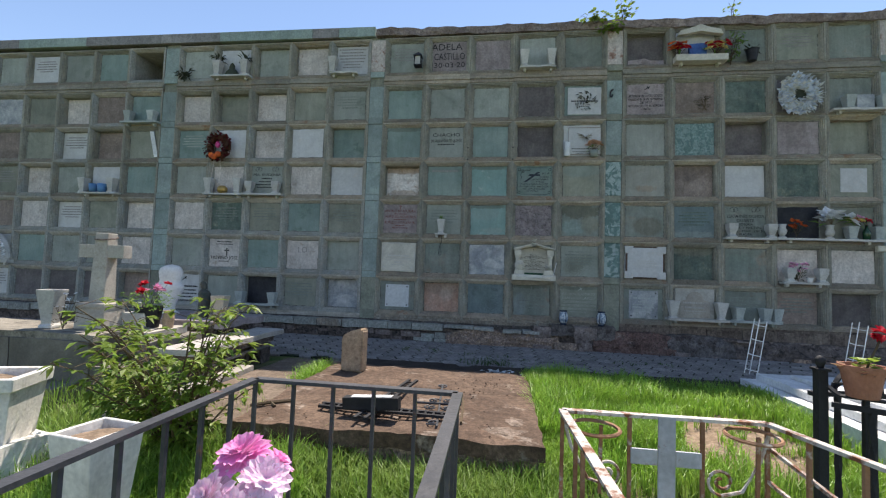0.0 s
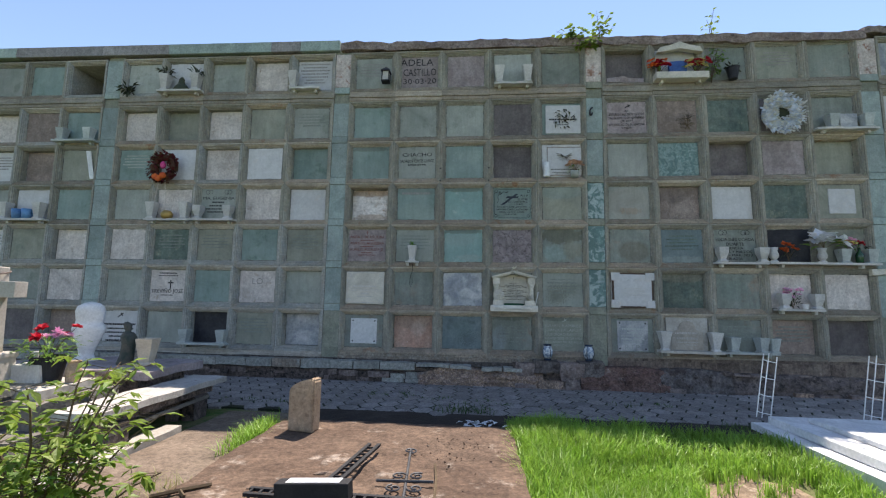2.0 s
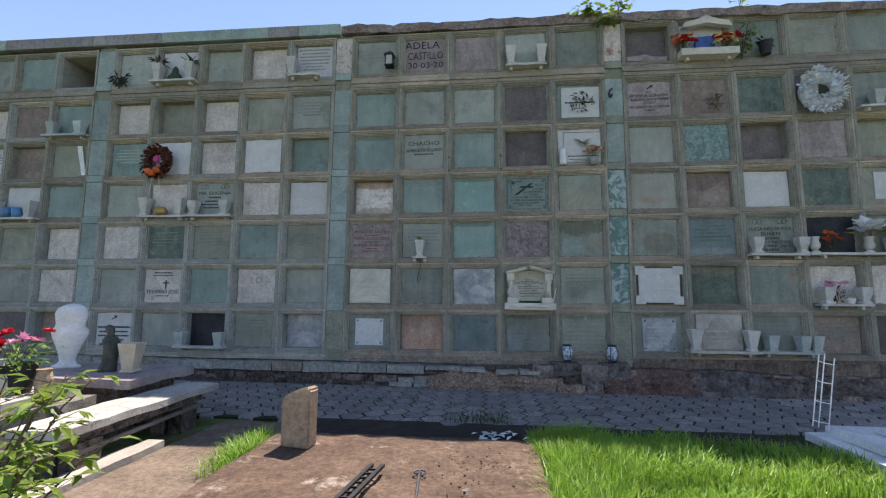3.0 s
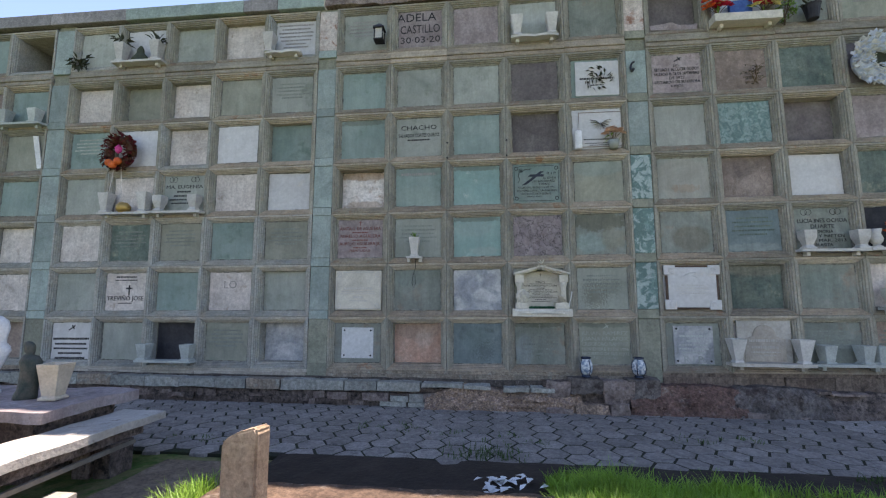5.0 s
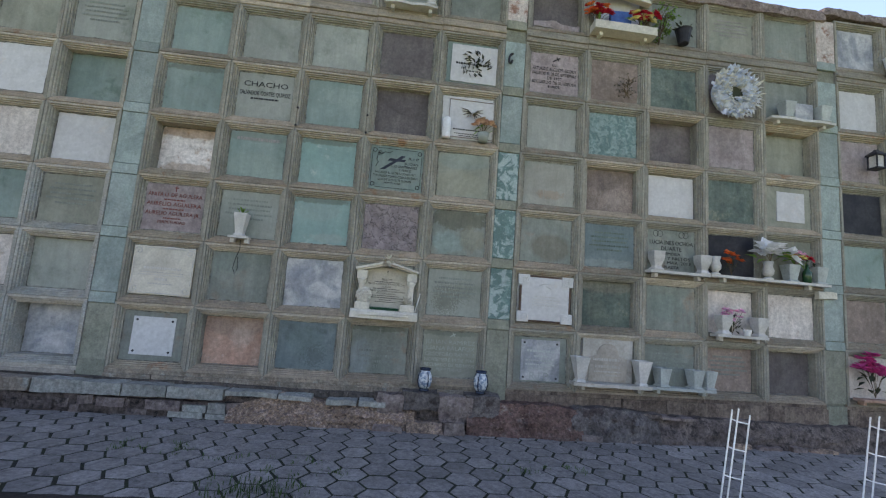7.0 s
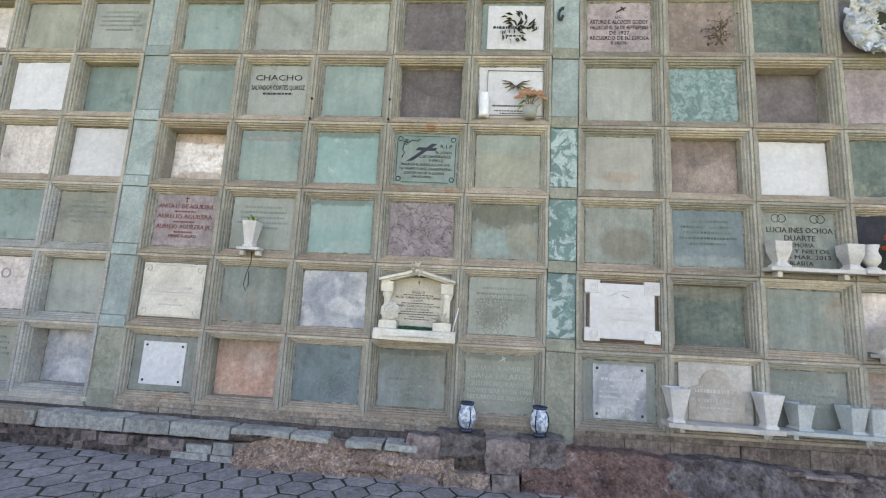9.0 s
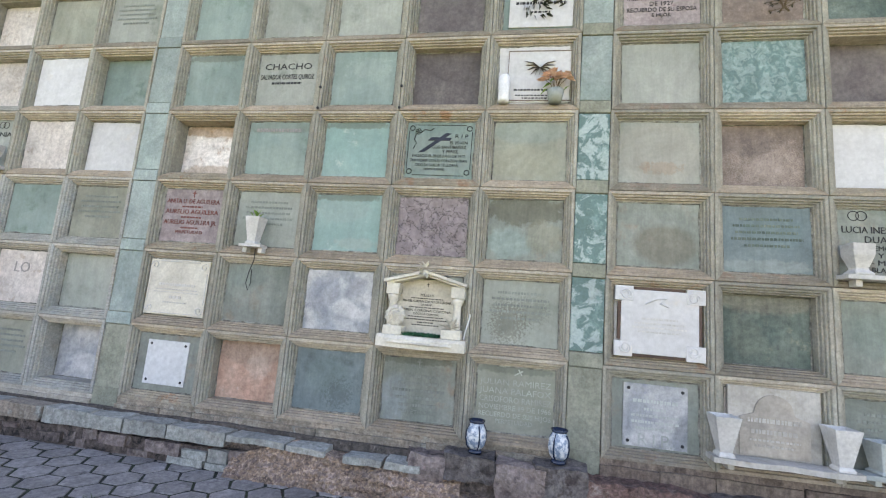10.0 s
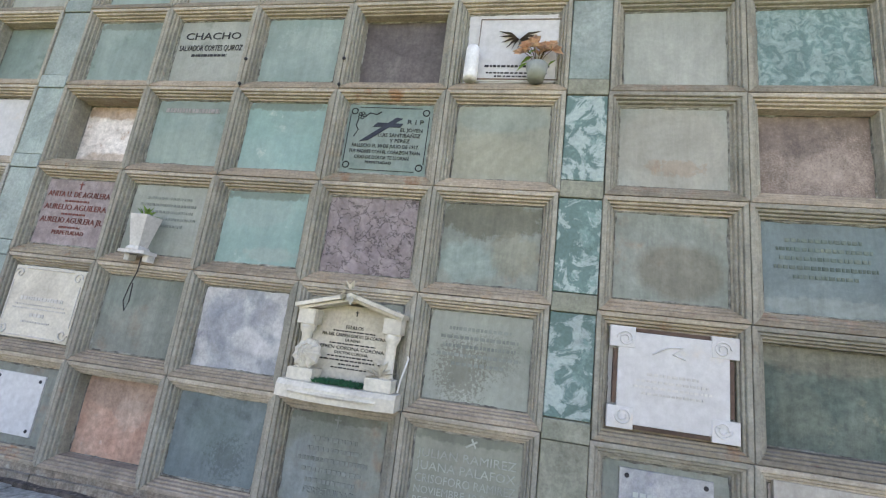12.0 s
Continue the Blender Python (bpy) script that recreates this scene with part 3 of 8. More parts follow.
LABELS = {"w": "white marble memorial slab", "s": "stained white marble memorial slab", "k": "black stone memorial slab", "P": "rough purple stone memorial slab",
          "r": "terracotta-coloured memorial slab", "B": "blue-grey marble memorial slab", "T": "bright teal memorial slab", "l": "pale plastered niche front", "e": "slate blue-green memorial slab",
          "d": "dark brown niche front", "M": "mottled green marble memorial slab"}
wall_parts, frames, slabs, SLABS = [], {}, {}, {}
wob = random.Random(21)
joints = {}
for s, (x, w, dz, kinds) in enumerate(SECTIONS):
    sec = structure("wall_niches_%d" % (s + 1), "stone burial niche wall with moulded frames and mixed memorial slabs")
    wall_parts.append(sec)
    for r in range(7):
        for c in range(5):
            x0, x1, z0, z1 = cell(s, r, c)
            # eastern g slabs become h, so weaker light there is partly in the colour
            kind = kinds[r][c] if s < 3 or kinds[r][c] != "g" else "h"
            deep = DEEP.get((s, r, c), 0.0)
            back = 0.066 + deep if kind != "." else 0.75
            # eastern frames mostly get the darker grey, partly to imitate dimmer light
            pick = FRAME_BLUE if (s < 2 and (r > 3 or (r * 7 + c * 3) % 4 == 0)) else FRAME_GREY if (s in (0, 4) or r < 2 or (s == 3 and (r + c) % 3 != 1)) else FRAME
            if (s, r, c) in RUSTED:
                pick = FRAME_RUST
            key = (round(x1 - x0, 3), round(z1 - z0, 3), round(back, 3), pick.name)
            if key not in frames:
                frames[key] = frame_mesh(x1 - x0, z1 - z0, back + 0.015, pick)
            lean = Matrix.Rotation(-(rise(x1) - rise(x0)) / (x1 - x0), 4, "Y")
            place = Matrix.Translation(((x0 + x1) / 2, FACE + wob.uniform(-0.0025, 0.0025), (z0 + z1) / 2)) @ lean
            piece("niche_frame", frames[key], place, sec)
            if kind == ".":
                continue
            sw, sh = x1 - x0 - 2 * TRIM - 0.006, z1 - z0 - 2 * TRIM - 0.006
            key = (round(sw, 3), round(sh, 3), kind)
            if key not in slabs:
                slabs[key] = slab_mesh(sw, sh, STONE[kind])
            ob = piece("memorial_slab", slabs[key], Matrix.Translation(((x0 + x1) / 2 + wob.uniform(-0.003, 0.003), FACE + back + wob.uniform(-0.008, 0.004), (z0 + z1) / 2 + wob.uniform(-0.003, 0.003))) @ lean @ pose(0, 0, 0, wob.uniform(-0.5, 0.5), wob.uniform(-0.5, 0.5), wob.uniform(-0.6, 0.6)), sec)
            key = (round(sw, 3), round(sh, 3), (r + c) % 2)
            if key not in joints:
                joints[key] = joint_mesh(sw, sh, len(joints) * 1.7)
            piece("mortar_joint", joints[key], ob.matrix_basis.copy(), sec)
            if kind in LABELS:
                ob["label"] = LABELS[kind]
            SLABS[s, r, c] = ob
    xe = x + 5 * w
    # plain bands under the lowest and the top row
    mat = FRAME_BLUE if s == 1 else PLINTH if s < 3 else PLINTH_DARK
    for c in range(5):
        xa, xb, dc = x + c * w, x + (c + 1) * w, rise(x + (c + 0.5) * w)
        part("plinth_band", boxed(xa, xb, FACE + 0.008, FACE + 0.2, 0.60, 0.80 + dc), mat, sec)
        cut = xa + (0.25 + 0.5 * ((s * 5 + c) * 0.37 % 1)) * w
        for k, (xc, xd) in enumerate(((xa, cut), (cut, xb))):
            part("plinth_ledge", rough_box(xc + 0.002, xd - 0.002, FACE - 0.018, FACE + 0.007, 0.60, 0.745 + dc + 0.006 * k, 0.06, 0.008, 5.0, s + c + 0.5 * k), mat, sec)
        bm = boxed(xa, xb, FACE - 0.012, FACE + 0.2, 4.796 + dc, 4.852 + dc, 0.008)
        box(bm, xa, xb, FACE - 0.028, FACE + 0.2, 4.854 + dc, 4.898 + dc, 0.01)
        box(bm, xa, xb, FACE + 0.004, FACE + 0.2, 4.900 + dc, 4.964 + dc, 0.006)
        part("string_course", bm, FRAME_GREY if s != 2 else FRAME, sec)

# recess walls of the empty niche
x0, x1, z0, z1 = cell(0, 0, 4)
part("niche_back", boxed(x0 + 0.05, x1 - 0.05, FACE + 0.74, FACE + 0.80, z0 + 0.05, z1 - 0.05), STONE["p"], wall_parts[0], "bare back of an open empty niche")

# mass of the wall behind the niches
core = structure("wall_core", "thick masonry behind the niche fronts")
part("masonry", boxed(-14, 12, 8.25, 9.9, 0.2, 5.48), FRAME_GREY, core)
part("wall_end", boxed(-14, -10.44, FACE + 0.02, 8.24, 0.2, 5.62), FRAME_GREY, core)
part("wall_end", boxed(9.50, 12, FACE + 0.02, 8.24, 0.2, 5.7), FRAME_GREY, core)

# pilasters between the sections, block by block
PILASTERS = [(-10.44, -10.171, -0.05), (-6.418, -6.141, -0.04), (-2.399, -2.146, -0.012), (1.6385, 1.884, 0.02), (5.6785, 5.939, 0.07)]
for i, (x0, x1, dz) in enumerate(PILASTERS):
    pil = structure("pilaster_%d" % (i + 1), "narrow pilaster of pale teal stone blocks between niches", "pilaster")
    part("core_strip", boxed(x0 - 0.0015, x1 + 0.0015, FACE + 0.03, FACE + 0.4, 0.6, 5.645), OLIVE, pil)
    for r, (z0, z1) in enumerate(ROWS_Z):
        z0, z1 = z0 + dz, z1 + dz
        mat = PLASTER if r == 0 and i > 1 else OLIVE if r == 6 else VEINED if (i == 3 and r in (3, 4, 5)) else PILASTER
        cap = 0.085
        part("block", boxed(x0 + 0.0015, x1 - 0.0015, FACE + 0.006, FACE + 0.1, z0 + (0.02 if r == 6 else cap), z1 - 0.03, 0.006), mat, pil)
        if r < 6:
            part("cap_block", boxed(x0 + 0.001, x1 - 0.001, FACE - 0.004, FACE + 0.1, z0 - 0.026, z0 + cap - 0.006, 0.008), PILASTER if i != 3 else OLIVE, pil)
    part("foot_block", boxed(x0, x1, FACE + 0.002, FACE + 0.1, 0.6, 0.852, 0.004), OLIVE, pil)

# coping along the top: painted blocks in the west, broken brick and mortar in the east
coping = structure("wall_coping", "painted coping blocks above the niches", "coping")
xs = [-14, -10.9, -9.6, -8.1, -6.5, -5.3, -3.5, -3.0, -2.33]
for a, b, m in zip(xs, xs[1:], (CORNICE_GREY, CORNICE_GREY, CORNICE_GREEN, CORNICE_GREY, CORNICE_GREY, CORNICE_GREEN, CORNICE_GREY, CORNICE_GREEN)):
    part("coping_block", boxed(a, b - 0.004, FACE - 0.05, 9.9, 5.65, 5.825, 0.006), m, coping)
ragged = structure("wall_top_broken", "crumbling brick and mortar top edge of the wall", "coping")
bm = rough_box(-2.32, 5.8, FACE - 0.03, FACE + 0.5, 5.66, 5.79, 0.06, 0.035, 5.0)
part("broken_edge", bm, RUBBLE, ragged, "crumbling brick and mortar edge")
part("roof_slab", boxed(-2.32, 5.8, FACE + 0.4, 9.9, 5.5, 5.76), RUBBLE, ragged)
bm = rough_box(5.8, 9.6, FACE - 0.03, FACE + 0.5, 5.745, 5.87, 0.06, 0.035, 5.0, 3.0)
part("broken_edge", bm, RUBBLE, ragged, "crumbling brick and mortar edge")
part("coping_block", boxed(7.6, 12, FACE - 0.02, FACE + 0.5, 5.86, 5.95, 0.02), CORNICE_GREY, ragged)
part("roof_slab", boxed(5.8, 12, FACE + 0.4, 9.9, 5.4, 5.82), RUBBLE, ragged)

# ---- foot of the wall ----
PAVE = 0.39
foot = structure("wall_foot", "low plinth of curb stones, rubble and eroded concrete", "plinth")
part("plinth_core", boxed(-14, 12, 7.34, 7.9, 0.2, 0.60), MASONRY, foot)
rng = random.Random(4)
edges = [-11.0 + 0.47 * i for i in range(17)] + [-3.08, -2.64, -2.19, -1.84, -1.44, -0.92]
for i, (x, xe) in enumerate(zip(edges, edges[1:])):
    m = (CURB, CURB, PLINTH, CURB, CURB)[(i * 3 + 1) % 5] if xe < -1.5 else CURB
    part("curb_stone", rough_box(x + 0.006, xe - 0.006, 7.245 + rng.uniform(-0.012, 0.015), 7.46, 0.566 + rng.uniform(-0.012, 0.012), 0.686 + rng.uniform(-0.01, 0.01), 0.05, 0.009, 7.0, x), m, foot)
# near-black rough strip filling the gap between curb stones and wall
part("eroded_gap", rough_box(-11.0, 0.95, 7.405, 7.46, 0.62, 0.698, 0.05, 0.014, 9.0, 71.0), DARK_GAP, foot, "dark crumbling strip in the gap above the curb stones")
part("rubble_bed", rough_box(-11.0, -0.55, 7.295, 7.42, 0.34, 0.55, 0.17, 0.03, 5.0, 33.0), MASONRY, foot, "dark earth and rubble under the curb stones")
x = -6.5
while x < -0.6:
    w = rng.uniform(0.06, 0.22)
    z = rng.uniform(0.37, 0.48)
    part("rubble_stone", rough_box(x, x + w, 7.265 + rng.uniform(0, 0.03), 7.4, z, z + rng.uniform(0.04, 0.09), 0.045, 0.02, 8.0, x + z), rng.choice((MASONRY, MASONRY, RUBBLE)), foot)
    x += w * rng.uniform(0.7, 1.4)
# low courses of thin stones beside the pebbly concrete
for x0, x1, z0, z1 in ((-1.62, -1.30, 0.455, 0.55), (-1.40, -1.08, 0.40, 0.452), (-1.28, -1.06, 0.458, 0.52), (-1.05, -0.88, 0.455, 0.545), (-1.06, -0.86, 0.40, 0.45), (-2.05, -1.80, 0.47, 0.55), (-0.84, -0.70, 0.40, 0.47)):
    part("low_stone", rough_box(x0 + 0.004, x1 - 0.004, 7.25, 7.45, z0, z1, 0.045, 0.010, 8.0, x0 * 3), CURB if x0 > -1.6 else RUBBLE, foot)
for x0, x1, z0, z1, m in ((-0.90, -0.42, 0.628, 0.672, CURB), (-0.41, -0.10, 0.62, 0.66, CURB), (0.05, 0.34, 0.595, 0.645, CURB), (0.36, 0.62, 0.60, 0.65, CURB)):
    part("cap_stone", rough_box(x0, x1, 7.235, 7.45, z0, z1, 0.045, 0.012, 7.0, x0 * 5), m, foot)
def eroded(x0, x1, tops, y0, mat, seed, label, cut=0.03, pebbles=0, stone=None):
    """A lumpy mass with an uneven top between x0 and x1, bulging towards the walk."""
    nx, nz = int((x1 - x0) / cut), 9
    bm = bmesh.new()
    grid = []
    for j in range(nz + 3):
        row = []
        for i in range(nx + 1):
            f = i / nx
            x = x0 + (x1 - x0) * f
            t = float(np.interp(f, [k / (len(tops) - 1) for k in range(len(tops))], tops)) + 0.03 * noise.noise((x * 7, seed, 0)) + 0.015 * noise.noise((x * 21, seed, 0))
            if j < nz:
                g = j / (nz - 1)
                y = y0 - 0.045 * (1 - g) + 0.05 * g * g * g + 0.05 * noise.noise((x * 4, g * 2.2 + seed, 1)) + 0.022 * noise.noise((x * 13, g * 7, seed)) + 0.010 * noise.noise((x * 37, g * 21, seed))
                row.append(bm.verts.new((x, min(y, 7.44), 0.36 + (t - 0.36) * g)))
            else:
                row.append(bm.verts.new((x, y0 + 0.07 + 0.07 * (j - nz + 1), t + 0.01 * noise.noise((x * 9, j, seed)))))
        grid.append(row)
    grid_points = [[v.co.copy() for v in row] for row in grid]
    for a, b in zip(grid, grid[1:]):
        for i in range(nx):
            bm.faces.new((a[i], a[i + 1], b[i + 1], b[i]))
    part("eroded_concrete", bm, mat, foot, label)
    if pebbles:
        rs = random.Random(int(seed * 10))
        bm = bmesh.new()
        for k in range(pebbles):
            at = grid_points[rs.randrange(1, nz - 1)][rs.randrange(1, nx)] + Vector((rs.uniform(-0.5, 0.5) * cut, 0, rs.uniform(-0.014, 0.014)))
            r = rs.uniform(0.005, 0.012)
            bmesh.ops.create_icosphere(bm, subdivisions=1, radius=r, matrix=Matrix.Translation(at) @ Matrix.Diagonal((rs.uniform(0.8, 1.5), 0.7, rs.uniform(0.6, 1.1), 1)))
        tagged(part("pebbles", bm, stone, foot, "small pebbles set in worn concrete"), kind="stuff")


eroded(-0.86, 0.92, (0.52, 0.60, 0.655, 0.64, 0.60, 0.595, 0.60, 0.58, 0.60), 7.24, CONCRETE_OLD, 1.0, "eroded pebbly reddish concrete plinth", pebbles=900, stone=PEBBLE)
eroded(1.44, 2.66, (0.60, 0.68, 0.70, 0.71, 0.70, 0.66), 7.23, RED_EARTH, 3.0, "eroded dark reddish masonry plinth", pebbles=220, stone=PEBBLE_RED)
eroded(2.5, 3.5, (0.66, 0.71, 0.70, 0.66), 7.25, GREY_CRUMBLE, 5.0, "crumbling grey-brown mortar plinth")
eroded(3.3, 12.0, (0.66, 0.64, 0.66, 0.65, 0.66), 7.28, MASONRY, 7.0, "dark earth-stained plinth", 0.09)
# broken masonry step under the painted vases
for k, (x0, x1, y0, z0, z1, m) in enumerate(((0.52, 0.80, 7.06, 0.34, 0.44, RUBBLE), (0.84, 1.20, 7.08, 0.36, 0.50, CONCRETE_OLD), (0.55, 0.80, 7.16, 0.53, 0.72, RUBBLE), (0.79, 1.15, 7.12, 0.60, 0.765, GREY_CRUMBLE),
                                             (1.16, 1.50, 7.12, 0.50, 0.74, RUBBLE), (1.22, 1.42, 7.05, 0.34, 0.50, RUBBLE), (1.42, 1.78, 7.13, 0.57, 0.77, GREY_CRUMBLE), (0.5, 1.75, 7.22, 0.36, 0.72, MASONRY))):
    part("broken_stone", rough_box(x0, x1, y0 + 0.1, 7.45, z0, z1, 0.04, 0.026, 7.0, 40.0 + k), m, foot)
# loose capping and chips along the plinth
x = -0.96
k = 0
while x < 6.2:
    w = rng.uniform(0.12, 0.5)
    if x > 1.6 and rng.random() < 0.4:
        y0, thick = 7.28 + rng.uniform(-0.03, 0.06), rng.uniform(0.02, 0.045)
        part("cap_stone", rough_box(x, x + w - 0.012, y0, 7.45, 0.665 - thick, 0.668 + rng.uniform(-0.012, 0.012), 0.06, 0.014, 7.0, 60.0 + k), rng.choice((CURB, RUBBLE)) if x < 0.4 else rng.choice((RUBBLE, MASONRY)), foot)
    if x > -0.7 and rng.random() < 0.35:
        h = rng.uniform(0.03, 0.08)
        part("rubble_stone", rough_box(x, x + w * 0.7, 7.20 + rng.uniform(-0.02, 0.03), 7.35, 0.37, 0.37 + h, 0.05, 0.02, 7.0, 80.0 + k), rng.choice((RUBBLE, MASONRY, CONCRETE_OLD)), foot)
    x += w
    k += 1

# ---- ground ----
def ground_z(x, y):
    f = min(1.0, max(0.0, (y - 0.3) / 5.2))
    return 0.06 + 0.30 * f * f * (3 - 2 * f)


bm = bmesh.new()
xs = [-400, -60, -20] + [-12 + 0.3 * i for i in range(81)] + [20, 60, 400]
ys = [-400, -60, -20, -10, -6, -4] + [-3 + 0.25 * i for i in range(60)] + [14, 30, 80, 400]
grid = [[bm.verts.new((x, y, ground_z(x, y) + (0.03 * noise.noise((x * 1.3, y * 1.3, 0)) if -4 < y < 5.6 else -0.02))) for x in xs] for y in ys]
for j in range(len(ys) - 1):
    for i in range(len(xs) - 1):
        bm.faces.new((grid[j][i], grid[j][i + 1], grid[j + 1][i + 1], grid[j + 1][i]))
tagged(part("ground", bm, GROUND, None, smooth=True), "uneven soil with patches of green grass", "ground", kind="structure")

pavement = structure("pavement", "walk of grey hexagonal concrete pavers with weedy joints", "pavement")
part("joint_bed", boxed(-14, 12, 5.52, 7.36, 0.2, PAVE - 0.0025), JOINT, pavement)
R = 0.1375
def paver_mesh(seed):
    rng = random.Random(seed)
    bm = bmesh.new()
    k = 0.915
    out = [(R * k * math.cos(math.pi / 3 * i) + rng.uniform(-0.004, 0.004), R * k * math.sin(math.pi / 3 * i) + rng.uniform(-0.004, 0.004)) for i in range(6)]
    low = [bm.verts.new((x, y, -0.04)) for x, y in out]
    mid = [bm.verts.new((x, y, -0.004)) for x, y in out]
    top = [bm.verts.new((x * 0.965, y * 0.965, rng.uniform(-0.001, 0.001))) for x, y in out]
    for a, b in ((low, mid), (mid, top)):
        for i in range(6):
            bm.faces.new((a[i], a[(i + 1) % 6], b[(i + 1) % 6], b[i]))
    bm.faces.new(top)
    me = bpy.data.meshes.new("paver")
    bm.to_mesh(me)
    bm.free()
    me.materials.append(PAVER)
    return me


pavers = [paver_mesh(i) for i in range(6)]
far = bmesh.new()
rng = random.Random(9)
for i in range(-66, 58):
    for j in range(9):
        px = i * 1.5 * R
        py = 5.60 + j * R * math.sqrt(3) + (R * math.sqrt(3) / 2 if i % 2 else 0)
        if py > 7.42:
            continue
        m = pose(px, py, PAVE + rng.uniform(0.001, 0.004), rng.uniform(-0.5, 0.5), rng.uniform(-0.5, 0.5), rng.choice((0, 60, 120, 180)))
        if -4.3 < px < 3.4:
            piece("paver", pavers[rng.randrange(6)], m, pavement)
        else:
            far.from_mesh(pavers[rng.randrange(6)])
            far.verts.ensure_lookup_table()
            for v in far.verts[-18:]:
                v.co = m @ v.co
tagged(part("pavers", far, PAVER, pavement), kind="stuff")

# brown concrete grave slab
slab = thing("grave_slab", "cracked reddish-brown concrete grave slab on the ground", "grave slab")
part("top", rough_box(-1.76, 0.28, 2.8, 4.76, 0.40, 0.50, 0.06, 0.018, 6.0, 5.0), SLAB, slab)
part("broken_front", rough_box(-1.55, 0.25, 2.83, 2.98, 0.24, 0.42, 0.05, 0.035, 6.0, 44.0), CONCRETE_OLD, slab, "broken edge of pale mortar and pebbles")
for k, (cx, cy, rx, ry) in enumerate(((0.05, 3.02, 0.19, 0.09), (-0.32, 3.12, 0.16, 0.05), (0.12, 3.22, 0.10, 0.10), (-0.95, 3.55, 0.12, 0.05))):
    bm = bmesh.new()
    c = bm.verts.new((cx, cy, 0.514))
    ring = []
    for i in range(26):
        a = 2 * math.pi * i / 26
        r = 0.75 + 0.6 * noise.noise((math.cos(a) * 1.7 + k * 9, math.sin(a) * 1.7, 2.0)) + 0.25 * noise.noise((math.cos(a) * 6, math.sin(a) * 6, k))
        ring.append(bm.verts.new((cx + rx * r * math.cos(a), cy + ry * r * math.sin(a), 0.499)))
    for i in range(26):
        bm.faces.new((c, ring[i], ring[(i + 1) % 26]))
    part("mortar_smear", bm, MORTAR_PALE, slab, "pale smear of old mortar")
chips = bmesh.new()
rng = random.Random(31)
for i in range(90):
    if i % 3:
        x, y = rng.gauss(-0.15, 0.16), rng.gauss(4.1, 0.25)
    else:
        x, y = rng.uniform(-1.7, 0.22), rng.uniform(2.86, 3.3)
    if -1.72 < x < 0.22 and 2.84 < y < 4.7:
        r = rng.uniform(0.004, 0.010)
        bmesh.ops.create_icosphere(chips, subdivisions=1, radius=r, matrix=Matrix.Translation((x, y, 0.503 + r * 0.4)) @ Matrix.Diagonal((1, rng.uniform(0.5, 1.2), 0.6, 1)))
tagged(part("mortar_chips", chips, SLAB, None), "crumbs of mortar and gravel on the grave slab", "gravel", kind="stuff")
part("base", rough_box(-1.70, 0.23, 2.88, 4.7, 0.0, 0.425, 0.1, 0.03, 5.0, 6.0), MASONRY, slab, "dark masonry side")
tagged(part("damp_soil", rough_box(-1.8, 2.7, 4.72, 5.56, 0.2, 0.40, 0.15, 0.02, 3.0, 8.0), WET, None), "dark damp soil between slab and pavement", "soil", kind="structure")

# ---- memorial plaques, inscriptions and furnishings of the niches ----
def text_mesh(text, size, width):
    """Letters as a thin mesh in the plane of x and z, middle at the origin, pressed to the width where they are wider."""
    cu = bpy.data.curves.new("letters", "FONT")
    size = size * 1.22
    cu.body, cu.size, cu.align_x, cu.align_y, cu.extrude, cu.resolution_u = text, size, "CENTER", "CENTER", 0.0015, 2
    tmp = bpy.data.objects.new("letters", cu)
    scene.collection.objects.link(tmp)
    me = bpy.data.meshes.new_from_object(tmp.evaluated_get(bpy.context.evaluated_depsgraph_get()))
    bpy.data.objects.remove(tmp)
    wide = max(v.co.x for v in me.vertices) - min(v.co.x for v in me.vertices)
    k = min(1.3 if wide > 0.6 * width else 1.0, width / wide)
    me.transform(Matrix.Rotation(radians(90), 4, "X") @ Matrix.Diagonal((k, 1, 1, 1)))
    return me


def inscribe(parent, lines, w, h, mat, top=0.42, y=-0.0025):
    """Lines on a slab: a text, or a number for an unreadable line that long, each (content, height, gap)."""
    z = h * top
    for content, size in lines:
        z -= size * 0.62
        if isinstance(content, str):
            me = text_mesh(content, size, w * 0.9)
            me.materials.append(mat)
            ob = new("inscription", me)
            ob.parent = parent
            ob.location = (0, y, z)
        elif content:
            bm = bmesh.new()
            rng = random.Random(int(content * 100) + int(z * 1000))
            x, end = -w * content / 2, w * content / 2
            while x < end:
                step = min(rng.uniform(0.012, 0.034), end - x)
                box(bm, x, x + step * 0.86, y - 0.001, y + 0.002, z - size * 0.24, z + size * 0.24)
                x += step + 0.004
            tagged(part("inscription", bm, mat, parent), kind="stuff")
        z -= size * 0.62


def carved_cross(parent, x, z, tall, wide, mat, tilt=0, y=-0.003):
    bm = boxed(-tall * 0.07, tall * 0.07, y - 0.001, y + 0.002, -tall / 2, tall / 2)
    box(bm, -wide / 2, wide / 2, y - 0.002, y + 0.001, tall * 0.12, tall * 0.26)
    ob = part("carved_cross", bm, mat, parent)
    ob.matrix_basis = pose(x, 0, z, 0, tilt, 0)


def on(s, r, c):
    ob = SLABS[s, r, c]
    x0, x1, z0, z1 = cell(s, r, c)
    return ob, x1 - x0 - 2 * TRIM, z1 - z0 - 2 * TRIM


